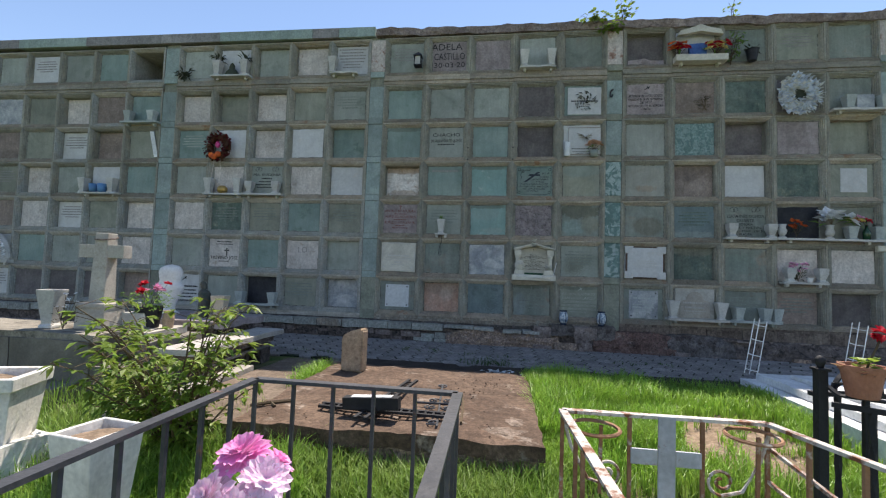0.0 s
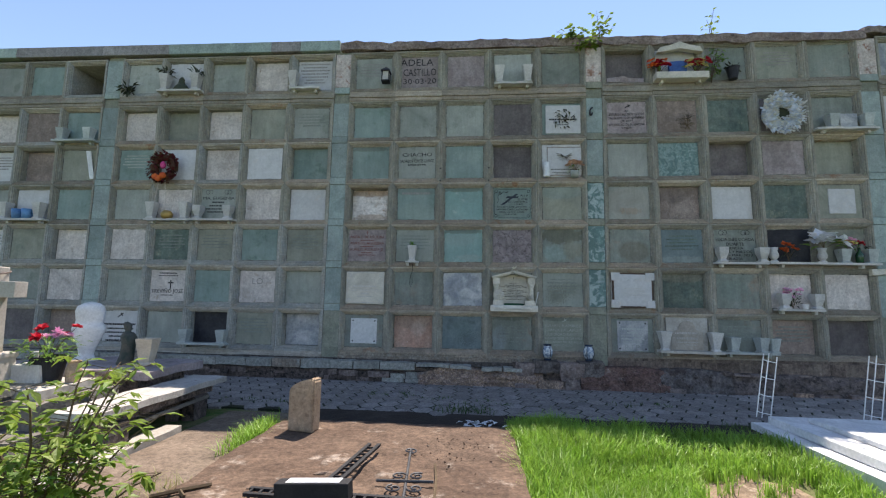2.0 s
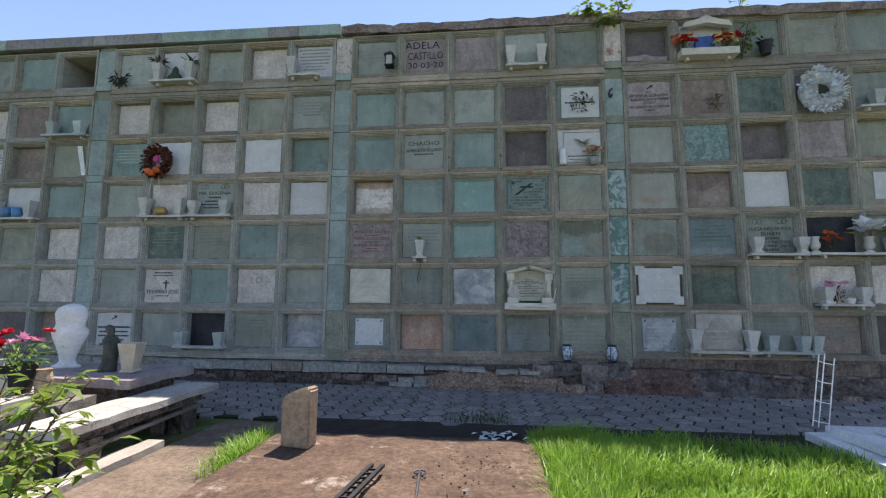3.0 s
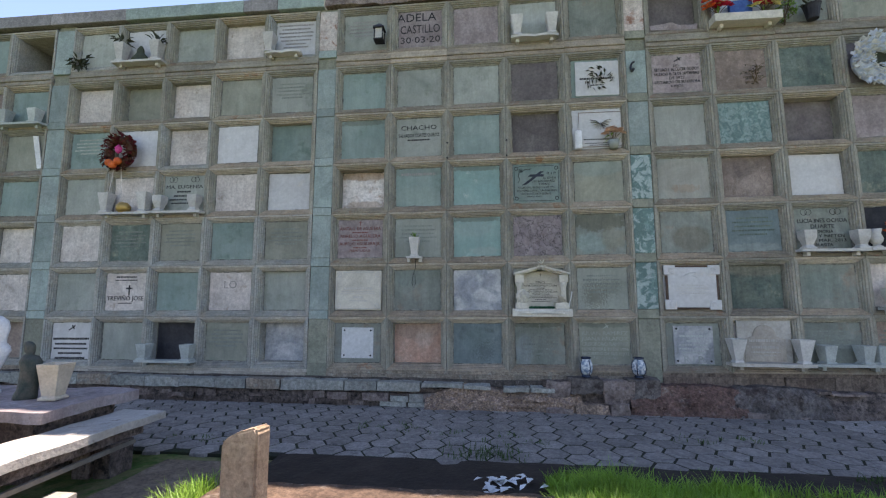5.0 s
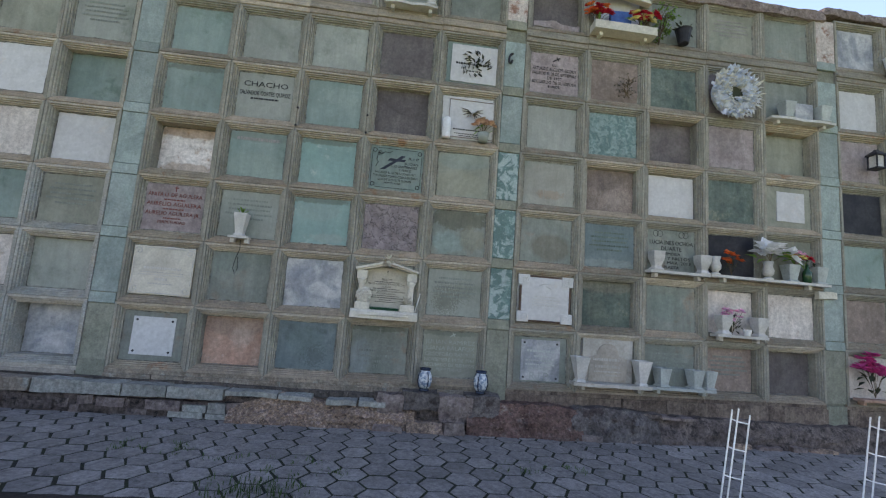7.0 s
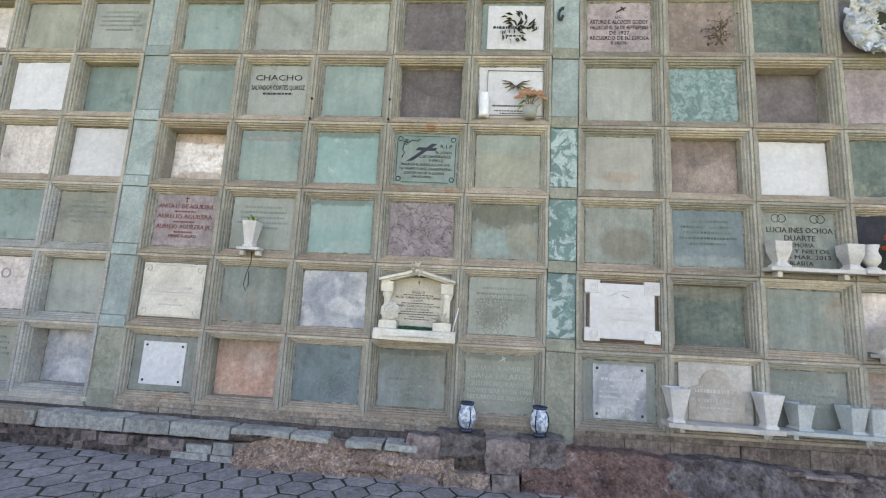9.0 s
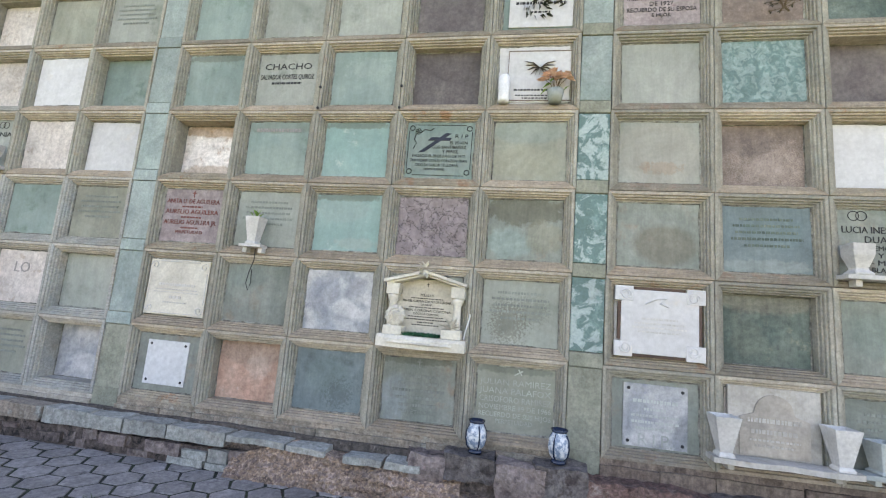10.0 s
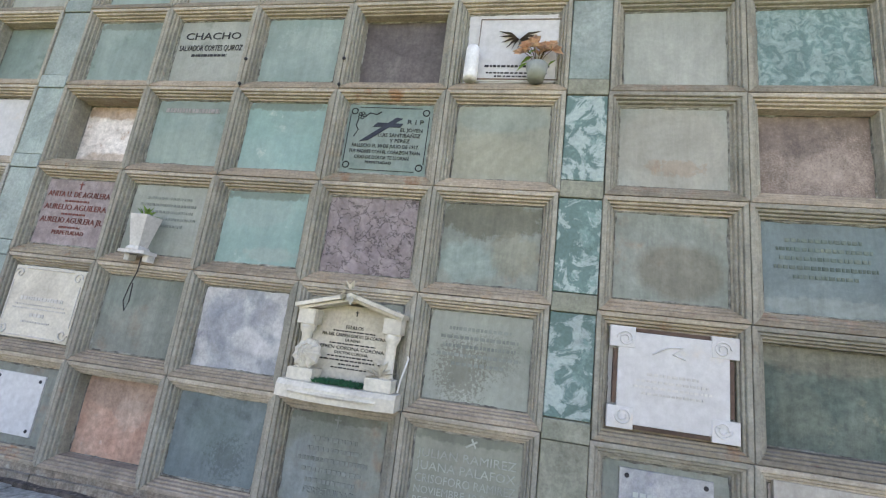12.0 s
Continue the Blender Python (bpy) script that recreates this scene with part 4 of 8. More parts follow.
ob, w, h = on(2, 3, 3)
ob["label"] = "grey-green memorial slab with dark carved lettering and cross"
for text, x, z, size, wide in (("R I P", 0.185, 0.125, 0.038, 0.11), ("EL JOVEN", 0.165, 0.066, 0.030, 0.15), ("LUIS SANTIBAÑEZ", 0.085, 0.026, 0.031, 0.29), ("Y PEREZ", 0.095, -0.014, 0.031, 0.26), ("FALLECIO EL 30 DE JULIO DE 1917.", 0.0, -0.054, 0.029, 0.46),
                               ("TUS PADRES CON EL CORAZON TRAN", 0.0, -0.096, 0.029, 0.49), ("CIDO DE DOLOR TE LLORAN.", -0.01, -0.136, 0.029, 0.38), ("PERPETUIDAD", -0.03, -0.172, 0.022, 0.18)):
    me = text_mesh(text, size, wide)
    me.materials.append(PAINT_DARK)
    line = new("inscription", me)
    line.parent = ob
    line.location = (x, -0.0025, z)
bm = bmesh.new()
for pts in (((-0.185, -0.025), (-0.125, -0.015), (0.095, 0.15), (0.05, 0.155)), ((-0.105, 0.085), (-0.075, 0.115), (0.10, 0.112), (0.085, 0.085))):
    vs = [[bm.verts.new((x, y, z)) for x, z in pts] for y in (-0.004, 0.002)]
    bm.faces.new(vs[0])
    for k in range(4):
        bm.faces.new((vs[0][k], vs[0][(k + 1) % 4], vs[1][(k + 1) % 4], vs[1][k]))
    for v in vs[0]:
        v.co.y -= 0.001 * (pts[0][1] > 0)
part("carved_cross", bm, material("blue_black_paint", (0.035, 0.042, 0.06), None, 20, 0.7, 0.05, 60, vary=0), ob)
bm = bmesh.new()
for sx in (-1, 1):
    for sz in (-1, 1):
        tube(bm, scroll((sx * 0.25, -0.002, sz * 0.195), 0.022, 1.0, (1, 0, 0), (0, 0, 1), shrink=0.95, n=12), 0.004, 4)
for z in (-0.225, 0.225):
    tube(bm, [(-0.22, -0.002, z), (0.22, -0.002, z)], 0.0025, 4)
for x in (-0.275, 0.275):
    tube(bm, [(x, -0.002, -0.17), (x, -0.002, 0.17)], 0.0025, 4)
for k in range(5):
    a = k * 1.2566
    tube(bm, scroll((-0.195 + 0.016 * math.cos(a), -0.002, 0.165 + 0.016 * math.sin(a)), 0.012, 1.0, (1, 0, 0), (0, 0, 1), shrink=0.9, n=8), 0.003, 4)
tube(bm, [(-0.17, -0.002, 0.155), (-0.14, -0.002, 0.185), (-0.09, -0.002, 0.175), (-0.06, -0.002, 0.195)], 0.004, 4)
tube(bm, [(-0.215, -0.002, 0.14), (-0.225, -0.002, 0.09), (-0.205, -0.002, 0.06), (-0.23, -0.002, 0.01)], 0.004, 4)
part("carved_border", bm, PAINT_DARK, ob)

ob, w, h = on(2, 2, 1)
ob["label"] = "grey-green memorial slab with dark painted name"
inscribe(ob, [(0, 0.04), ("CHACHO", 0.07), (0, 0.02), ("SALVADOR CORTES QUIROZ", 0.058), (0.5, 0.04)], w, h, PAINT_DARK, 0.42)
ob, w, h = on(2, 0, 1)
ob["label"] = "mauve memorial slab with large hand-painted black name"
inscribe(ob, [("ADELA  ", 0.135), ("CASTILLO", 0.14), ("30·03·20", 0.105)], w, h, PAINT_DARK, 0.47)
ob, w, h = on(2, 4, 0)
ob["label"] = "mauve memorial slab with dark red lettering"
carved_cross(ob, 0, 0.2, 0.06, 0.04, PAINT_RED)
inscribe(ob, [(0, 0.05), ("ANITA U. DE AGUILERA", 0.05), (0.35, 0.03), ("AURELIO AGUILERA", 0.05), (0.35, 0.03), ("AURELIO AGUILERA JR.", 0.05), (0.3, 0.03), ("PERPETUIDAD", 0.036)], w, h, PAINT_RED, 0.44)
ob, w, h = on(2, 6, 4)
ob["label"] = "grey-green memorial slab with pale carved lettering"
inscribe(ob, [(0, 0.06), ("JULIAN RAMIREZ", 0.052), ("JUANA PALAFOX", 0.052), ("CRISOFORO RAMIREZ", 0.05), ("NOVIEMBRE 19 DE 1966", 0.044), ("RECUERDO DE SUS HIJOS", 0.042), ("PERPETUIDAD", 0.036)], w, h, PAINT_PALE, 0.46, -0.0045)
carved_cross(ob, 0.02, 0.2, 0.07, 0.05, PAINT_PALE, 60)
ob, w, h = on(2, 6, 3)
inscribe(ob, [(0, 0.08), (0.45, 0.045), (0.55, 0.045), (0.7, 0.045), (0.6, 0.045), (0.5, 0.045), ("PERPETUIDAD", 0.04)], w, h, PAINT_FAINT, 0.46, -0.004)
carved_cross(ob, 0.0, 0.2, 0.07, 0.04, PAINT_FAINT)
ob, w, h = on(3, 1, 0)
ob["label"] = "mauve memorial slab with carved lettering and palm"
inscribe(ob, [(0, 0.10), ("LIC.", 0.035), ("ARTURO E. ALCOCER GODOY", 0.05), ("FALLECIO EL 28 DE SEPTIEMBRE", 0.044), ("DE 1927", 0.044), ("RECUERDO DE SU ESPOSA", 0.044), ("E HIJOS.", 0.036)], w, h, PAINT_DARK, 0.48)
carved_cross(ob, 0.02, 0.18, 0.1, 0.05, PAINT_DARK, 60)
ob, w, h = on(3, 4, 2)
ob["label"] = "grey memorial slab with rings and dark lettering"
inscribe(ob, [(0, 0.10), ("LUCIA INES OCHOA", 0.056), ("DUARTE", 0.056), ("MEMORIA", 0.042), ("HIJOS Y NIETOS", 0.042), ("1945 - MAR. 2013", 0.042), ("BLASITA", 0.042), (0.5, 0.03)], w, h, PAINT_DARK, 0.5)
bm = bmesh.new()
for x in (-0.19, -0.14, 0.13, 0.18):
    tube(bm, scroll((x, -0.002, 0.2), 0.035, 1.0, (1, 0, 0), (0, 0, 1), shrink=0.98, n=16), 0.003, 4)
part("carved_rings", bm, PAINT_DARK, ob)
ob, w, h = on(1, 3, 2)
ob["label"] = "grey memorial slab with rings and dark lettering"
inscribe(ob, [(0, 0.10), ("MA. EUGENIA", 0.056), (0.35, 0.05), (0.5, 0.045), (0.7, 0.04), (0.6, 0.04)], w, h, PAINT_DARK, 0.5)
bm = bmesh.new()
for x in (-0.19, -0.14, 0.13, 0.18):
    tube(bm, scroll((x, -0.002, 0.2), 0.035, 1.0, (1, 0, 0), (0, 0, 1), shrink=0.98, n=16), 0.003, 4)
part("carved_rings", bm, PAINT_DARK, ob)
ob, w, h = on(1, 6, 0)
ob["label"] = "white memorial slab with bold black lettering and cross"
carved_cross(ob, 0, 0.17, 0.11, 0.06, PAINT_DARK, 55)
inscribe(ob, [(0, 0.15), (0.9, 0.06), (0.8, 0.05), (0.85, 0.05), (0.6, 0.05), (0.75, 0.05)], w, h, PAINT_DARK, 0.5)
ob, w, h = on(1, 5, 1)
ob["label"] = "pale niche front with painted cross and name"
carved_cross(ob, 0.05, 0.02, 0.14, 0.09, PAINT_DARK)
inscribe(ob, [(0.5, 0.04), (0.55, 0.03), (0, 0.15), ("TREVIÑO JOSE", 0.07), (0.35, 0.03)], w, h, PAINT_DARK, 0.44)
ob, w, h = on(1, 0, 4)
inscribe(ob, [(0.85, 0.045), (0.7, 0.045), (0.85, 0.045), (0.8, 0.045), (0.75, 0.045), (0.5, 0.04), (0.6, 0.04)], w, h, PAINT_GREY, 0.44)
ob, w, h = on(1, 5, 3)
inscribe(ob, [(0, 0.06), ("LO", 0.12)], w, h, PAINT_GREY, 0.45)
for s, r, c, tone in ((0, 0, 1, PAINT_GREY), (0, 2, 2, PAINT_GREY), (0, 4, 2, PAINT_GREY), (0, 3, 0, PAINT_GREY), (0, 6, 0, PAINT_GREY), (4, 1, 2, PAINT_DARK), (4, 2, 2, PAINT_DARK), (3, 0, 3, PAINT_GREY), (2, 3, 1, PAINT_GREY), (3, 4, 1, STONE["D"]), (1, 2, 0, PAINT_PALE), (2, 0, 0, PAINT_GREY), (1, 4, 4, PAINT_FAINT), (1, 6, 3, PAINT_FAINT), (1, 4, 2, PAINT_FAINT), (1, 1, 4, PAINT_FAINT), (2, 4, 1, PAINT_FAINT), (1, 4, 1, PAINT_FAINT), (3, 6, 2, PAINT_FAINT), (3, 6, 3, PAINT_FAINT), (2, 5, 4, PAINT_FAINT)):
    ob, w, h = on(s, r, c)
    inscribe(ob, [(0, 0.03), (0.6, 0.04), (0.75, 0.04), (0.7, 0.04), (0.8, 0.04), (0.5, 0.04)] if (s, r) != (2, 3) else [(0.75, 0.07)], w, h, tone, 0.42)


# slabs with marks of their own
def stained(s, r, c, kind, label, marks):
    """Gives one slab its own surface: marks are (x, z, half width, half height, colour, strength, raggedness, fineness)."""
    m = STONE[kind].copy()
    m.name = label.replace(" ", "_")
    n, l = m.node_tree.nodes, m.node_tree.links
    last = n["Principled BSDF"].inputs["Base Color"].links[0].from_node
    out = last.inputs[0].links[0].from_socket
    co = n.new("ShaderNodeTexCoord")
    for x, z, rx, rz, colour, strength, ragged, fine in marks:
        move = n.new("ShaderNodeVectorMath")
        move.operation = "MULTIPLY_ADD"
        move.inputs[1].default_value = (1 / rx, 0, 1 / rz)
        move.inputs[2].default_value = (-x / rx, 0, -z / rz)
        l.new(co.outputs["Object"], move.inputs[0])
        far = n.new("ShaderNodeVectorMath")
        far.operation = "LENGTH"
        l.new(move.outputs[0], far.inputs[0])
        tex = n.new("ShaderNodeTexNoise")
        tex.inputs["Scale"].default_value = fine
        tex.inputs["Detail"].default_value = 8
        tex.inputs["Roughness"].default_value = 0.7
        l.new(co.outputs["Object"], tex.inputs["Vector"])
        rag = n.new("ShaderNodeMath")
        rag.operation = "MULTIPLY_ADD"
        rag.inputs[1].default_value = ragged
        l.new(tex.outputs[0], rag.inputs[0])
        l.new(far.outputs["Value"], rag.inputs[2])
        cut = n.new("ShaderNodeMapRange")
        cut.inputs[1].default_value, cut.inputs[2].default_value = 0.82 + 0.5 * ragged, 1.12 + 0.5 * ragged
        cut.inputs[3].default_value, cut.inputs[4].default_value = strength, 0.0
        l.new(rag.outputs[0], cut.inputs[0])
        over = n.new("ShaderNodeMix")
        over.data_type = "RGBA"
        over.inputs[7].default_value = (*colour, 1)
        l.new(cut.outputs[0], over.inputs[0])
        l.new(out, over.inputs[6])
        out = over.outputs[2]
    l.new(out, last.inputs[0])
    ob = SLABS[s, r, c]
    ob.data = ob.data.copy()
    ob.data.materials[0] = m
    ob["label"] = label


stained(3, 4, 0, "h", "grey-green memorial slab with a brown oval stain", [(0.05, -0.08, 0.24, 0.16, (0.155, 0.145, 0.115), 0.8, 0.5, 5), (0.0, 0.14, 0.3, 0.08, (0.20, 0.22, 0.195), 0.6, 1.0, 6)])
stained(3, 3, 0, "g", "pale grey memorial slab with rusty stains", [(0.0, -0.02, 0.34, 0.3, (0.35, 0.335, 0.29), 0.8, 0.6, 4), (0.03, -0.13, 0.13, 0.05, (0.33, 0.21, 0.14), 0.38, 3.0, 26), (-0.1, -0.12, 0.05, 0.04, (0.33, 0.21, 0.14), 0.3, 2.4, 26)])
stained(3, 5, 1, "D", "dark green memorial slab with a dusty top", [(0.0, 0.22, 0.36, 0.10, (0.22, 0.205, 0.16), 0.7, 1.4, 7), (-0.1, -0.08, 0.12, 0.12, (0.17, 0.20, 0.16), 0.5, 1.5, 8)])
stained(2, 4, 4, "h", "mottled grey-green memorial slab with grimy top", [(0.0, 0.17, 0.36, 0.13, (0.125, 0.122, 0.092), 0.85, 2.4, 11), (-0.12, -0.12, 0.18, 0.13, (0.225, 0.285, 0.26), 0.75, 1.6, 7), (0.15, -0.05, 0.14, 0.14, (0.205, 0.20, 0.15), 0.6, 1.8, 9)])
stained(2, 5, 4, "g", "pale grey-green memorial slab with flaking dark patches", [(0.0, 0.0, 0.34, 0.3, (0.31, 0.33, 0.28), 0.6, 0.8, 5), (-0.09, -0.08, 0.13, 0.15, (0.13, 0.125, 0.095), 0.6, 5.5, 55), (0.08, 0.02, 0.12, 0.1, (0.15, 0.15, 0.115), 0.4, 5.5, 60)])
stained(2, 3, 4, "o", "grey-olive memorial slab with worn lower half", [(-0.05, -0.1, 0.3, 0.14, (0.27, 0.265, 0.205), 0.6, 1.2, 6), (0.0, 0.17, 0.32, 0.1, (0.205, 0.245, 0.22), 0.6, 1.0, 5)])
stained(2, 5, 1, "h", "dull grey-green memorial slab", [(0.05, -0.1, 0.28, 0.14, (0.225, 0.245, 0.215), 0.5, 1.2, 5), (-0.1, 0.15, 0.2, 0.1, (0.165, 0.20, 0.18), 0.5, 1.2, 5)])
stained(2, 6, 1, "r", "terracotta-coloured memorial slab with worn top", [(0.0, 0.17, 0.33, 0.12, (0.30, 0.22, 0.175), 0.7, 1.2, 6), (0.08, 0.05, 0.12, 0.1, (0.44, 0.35, 0.29), 0.45, 2.4, 20)])
stained(2, 3, 0, "s", "stained white marble memorial slab in a deep recess", [(0.0, 0.21, 0.34, 0.07, (0.30, 0.19, 0.12), 0.75, 1.6, 8), (0.0, -0.20, 0.3, 0.06, (0.34, 0.23, 0.15), 0.6, 1.6, 8)])
stained(3, 2, 0, "g", "pale grey memorial slab streaked with dirt", [(0.0, 0.0, 0.36, 0.3, (0.31, 0.315, 0.285), 0.6, 0.8, 4)])

# ragged darker band along the top edge of a slab
TOP_BAND = (0.0, 0.225, 0.34, 0.035, (0.12, 0.13, 0.105), 0.6, 2.2, 16)
stained(2, 3, 2, "T", "bright teal memorial slab with dark top edge", [TOP_BAND, (0.1, -0.1, 0.2, 0.12, (0.20, 0.33, 0.31), 0.5, 1.2, 5)])
stained(2, 4, 2, "T", "bright teal memorial slab with pale scuffs", [TOP_BAND, (-0.05, 0.1, 0.25, 0.1, (0.27, 0.345, 0.32), 0.5, 2.0, 9), (0.1, -0.18, 0.2, 0.05, (0.30, 0.35, 0.32), 0.5, 2.4, 14)])
stained(2, 3, 1, "G", "teal memorial slab with worn lettering", [(0.0, -0.12, 0.3, 0.14, (0.235, 0.29, 0.255), 0.6, 1.2, 5), (0.0, 0.2, 0.32, 0.06, (0.16, 0.19, 0.17), 0.6, 1.8, 9)])
stained(2, 6, 2, "e", "slate blue-green memorial slab with teal bloom", [(0.0, 0.02, 0.2, 0.16, (0.165, 0.22, 0.21), 0.6, 1.3, 5), (0.1, -0.1, 0.1, 0.1, (0.08, 0.10, 0.10), 0.5, 6.0, 50)])
stained(2, 6, 3, "h", "grey-green memorial slab with bluish worn corner", [(-0.2, -0.1, 0.12, 0.2, (0.24, 0.28, 0.285), 0.6, 1.4, 7), TOP_BAND])
stained(2, 6, 4, "o", "grey-olive memorial slab with pale carved lettering", [TOP_BAND, (0.0, -0.05, 0.25, 0.15, (0.225, 0.24, 0.20), 0.5, 1.2, 5)])
stained(3, 5, 2, "h", "grey-green memorial slab with dull teal centre", [(-0.05, 0.0, 0.22, 0.17, (0.165, 0.205, 0.18), 0.6, 1.2, 5)])
stained(3, 4, 1, "e", "slate blue-green memorial slab with worn edge", [(0.0, -0.2, 0.33, 0.05, (0.24, 0.27, 0.25), 0.5, 2.2, 12), (0.05, 0.05, 0.22, 0.13, (0.12, 0.175, 0.175), 0.5, 1.2, 6)])
stained(3, 3, 1, "b", "brown memorial slab sprinkled with pale specks", [(0.05, -0.08, 0.25, 0.16, (0.40, 0.33, 0.29), 0.5, 9.0, 90), (-0.1, 0.12, 0.2, 0.12, (0.16, 0.125, 0.115), 0.5, 1.4, 6)])
stained(2, 2, 2, "G", "teal memorial slab with pale flaking", [(0.05, 0.1, 0.2, 0.1, (0.28, 0.34, 0.31), 0.5, 4.5, 26), (0.0, -0.15, 0.28, 0.1, (0.22, 0.28, 0.26), 0.5, 1.5, 6)])
stained(2, 3, 3, "G", "grey-green memorial slab with dark carved lettering and cross", [(0.0, -0.05, 0.3, 0.2, (0.215, 0.255, 0.23), 0.6, 1.0, 5)])
stained(2, 2, 0, "G", "plain teal memorial slab", [TOP_BAND, (0.1, -0.1, 0.2, 0.12, (0.23, 0.285, 0.26), 0.5, 1.3, 5)])
stained(2, 5, 2, "B", "white and grey swirled marble memorial slab", [(-0.12, 0.05, 0.14, 0.2, (0.19, 0.21, 0.25), 0.55, 2.2, 6), (0.15, 0.1, 0.1, 0.1, (0.22, 0.235, 0.27), 0.5, 2.6, 9)])

# plaques fixed over a slab
def plaque(s, r, c, w, h, mat, label, dx=0.0, dz=0.0, bolts=True, out=0.0, lines=(), ink=PAINT_GREY):
    x0, x1, z0, z1 = cell(s, r, c)
    y = FACE + 0.066 + DEEP.get((s, r, c), 0.0) - 0.014 - out
    t = thing("memorial_plaque", label, "plaque", Matrix.Translation(((x0 + x1) / 2 + dx, y, (z0 + z1) / 2 + dz)))
    p = part("plate", boxed(-w / 2, w / 2, 0, 0.016 + out, -h / 2, h / 2, 0.003), mat, t)
    if bolts:
        for sx in (-1, 1):
            for sz in (-1, 1):
                b = lathe([(0.012, -0.004), (0.012, 0.002), (0.007, 0.006)], 10)
                bmesh.ops.rotate(b, verts=b.verts, matrix=Matrix.Rotation(radians(90), 3, "X"))
                bmesh.ops.translate(b, verts=b.verts, vec=(sx * (w / 2 - 0.035), 0, sz * (h / 2 - 0.035)))
                part("bolt", b, BOLT, t)
    inscribe(p, lines, w, h, ink, 0.44)
    return t


plaque(2, 6, 0, 0.41, 0.38, material("pale_grey_enamel", (0.50, 0.51, 0.515), (0.47, 0.48, 0.48), 2, 0.4, 0.03, 30, stain=0.06), "blank pale grey plaque bolted over a grey niche slab", dz=0.0)
plaque(3, 6, 0, 0.44, 0.44, STONE["B"], "blue-grey marble plaque bolted over a niche slab", dx=0.0, dz=-0.01, lines=[(0, 0.05), (0.7, 0.05), (0.35, 0.04), (0.75, 0.035), (0.75, 0.035), (0.6, 0.035), ("R.I.P.", 0.10)], ink=VASE_GREY)
plaque(3, 3, 4, 0.37, 0.37, STONE["w"], "small white plaque on a dull olive niche front", dx=0.02, bolts=False)
t = plaque(2, 5, 0, 0.60, 0.49, CREAM, "cream marble plaque with scalloped carved border", bolts=False, out=0.02, lines=[(0, 0.13), (0.6, 0.05), (0.7, 0.02), (0.75, 0.02), (0.2, 0.05), (0.4, 0.025)], ink=VASE)
bm = bmesh.new()
for sx in (-1, 1):
    for sz in (-1, 1):
        tube(bm, scroll((sx * 0.25, -0.004, sz * 0.19), 0.04, 1.2, (sx, 0, 0), (0, 0, sz)), 0.005, 5)
    tube(bm, [(sx * 0.285, -0.003, -0.14), (sx * 0.285, -0.003, 0.14)], 0.004, 5)
    tube(bm, [(-0.2, -0.003, sx * 0.23), (0.2, -0.003, sx * 0.23)], 0.004, 5)
part("carved_border", bm, VASE, t)
# white plaque with notched corners
x0, x1, z0, z1 = cell(3, 5, 0)
t = thing("memorial_plaque", "white marble plaque with notched projecting corners", "plaque", Matrix.Translation(((x0 + x1) / 2 + 0.01, FACE + 0.012, (z0 + z1) / 2 + 0.0)))
bm = boxed(-0.27, 0.27, 0, 0.03, -0.235, 0.235, 0.004)
p = part("plate", bm, STONE["w"], t)
for sx in (-1, 1):
    for sz in (-1, 1):
        part("corner_block", boxed(sx * 0.25 - 0.065, sx * 0.25 + 0.065, -0.004, 0.03, sz * 0.205 - 0.055, sz * 0.205 + 0.055, 0.004), STONE["w"], t)
for a, b, c, d in ((-0.18, 0.18, 0.236, 0.256), (-0.18, 0.18, -0.256, -0.236), (-0.292, -0.271, -0.14, 0.14), (0.271, 0.292, -0.14, 0.14)):
    part("iron_strip", boxed(a, b, 0.004, 0.03, c, d, 0.002), IRON_STRIP, t, "rusty brown strip in a notch")
for sx in (-1, 1):
    for sz in (-1, 1):
        part("carved_rosette", tube(bmesh.new(), scroll((sx * 0.235, -0.006, sz * 0.195), 0.042, 1.6, (sx, 0, 0), (0, 0, sz), shrink=0.35), 0.005, 5), STONE["w"], t)
part("carved_palm", tube(bmesh.new(), [(-0.10, -0.002, 0.13), (-0.03, -0.003, 0.17), (0.05, -0.002, 0.18), (0.0, -0.003, 0.14), (0.06, -0.002, 0.12)], 0.006, 5), STONE["w"], t)
inscribe(p, [(0, 0.14), (0.5, 0.03), (0.7, 0.025), (0.75, 0.025), (0.6, 0.025)], 0.5, 0.47, VASE, 0.46)
# white framed picture in the east
x0, x1, z0, z1 = cell(4, 4, 3)
t = thing("picture_frame", "white framed panel hung on a niche front", "frame", Matrix.Translation(((x0 + x1) / 2, FACE - 0.03, (z0 + z1) / 2 + 0.02)))
bm = bmesh.new()
for a, b in (((-0.3, -0.27), (0.3, -0.23)), ((-0.3, 0.23), (0.3, 0.27)), ((-0.3, -0.23), (-0.26, 0.23)), ((0.26, -0.23), (0.3, 0.23))):
    box(bm, a[0], b[0], 0, 0.04, a[1], b[1], 0.004)
part("border", bm, WHITE_PAINT, t)
part("panel", boxed(-0.26, 0.26, 0.02, 0.04, -0.23, 0.23), STONE["d"], t)
part("shelf", boxed(-0.28, 0.28, -0.03, 0.03, -0.22, -0.18, 0.004), STONE["p"], t)


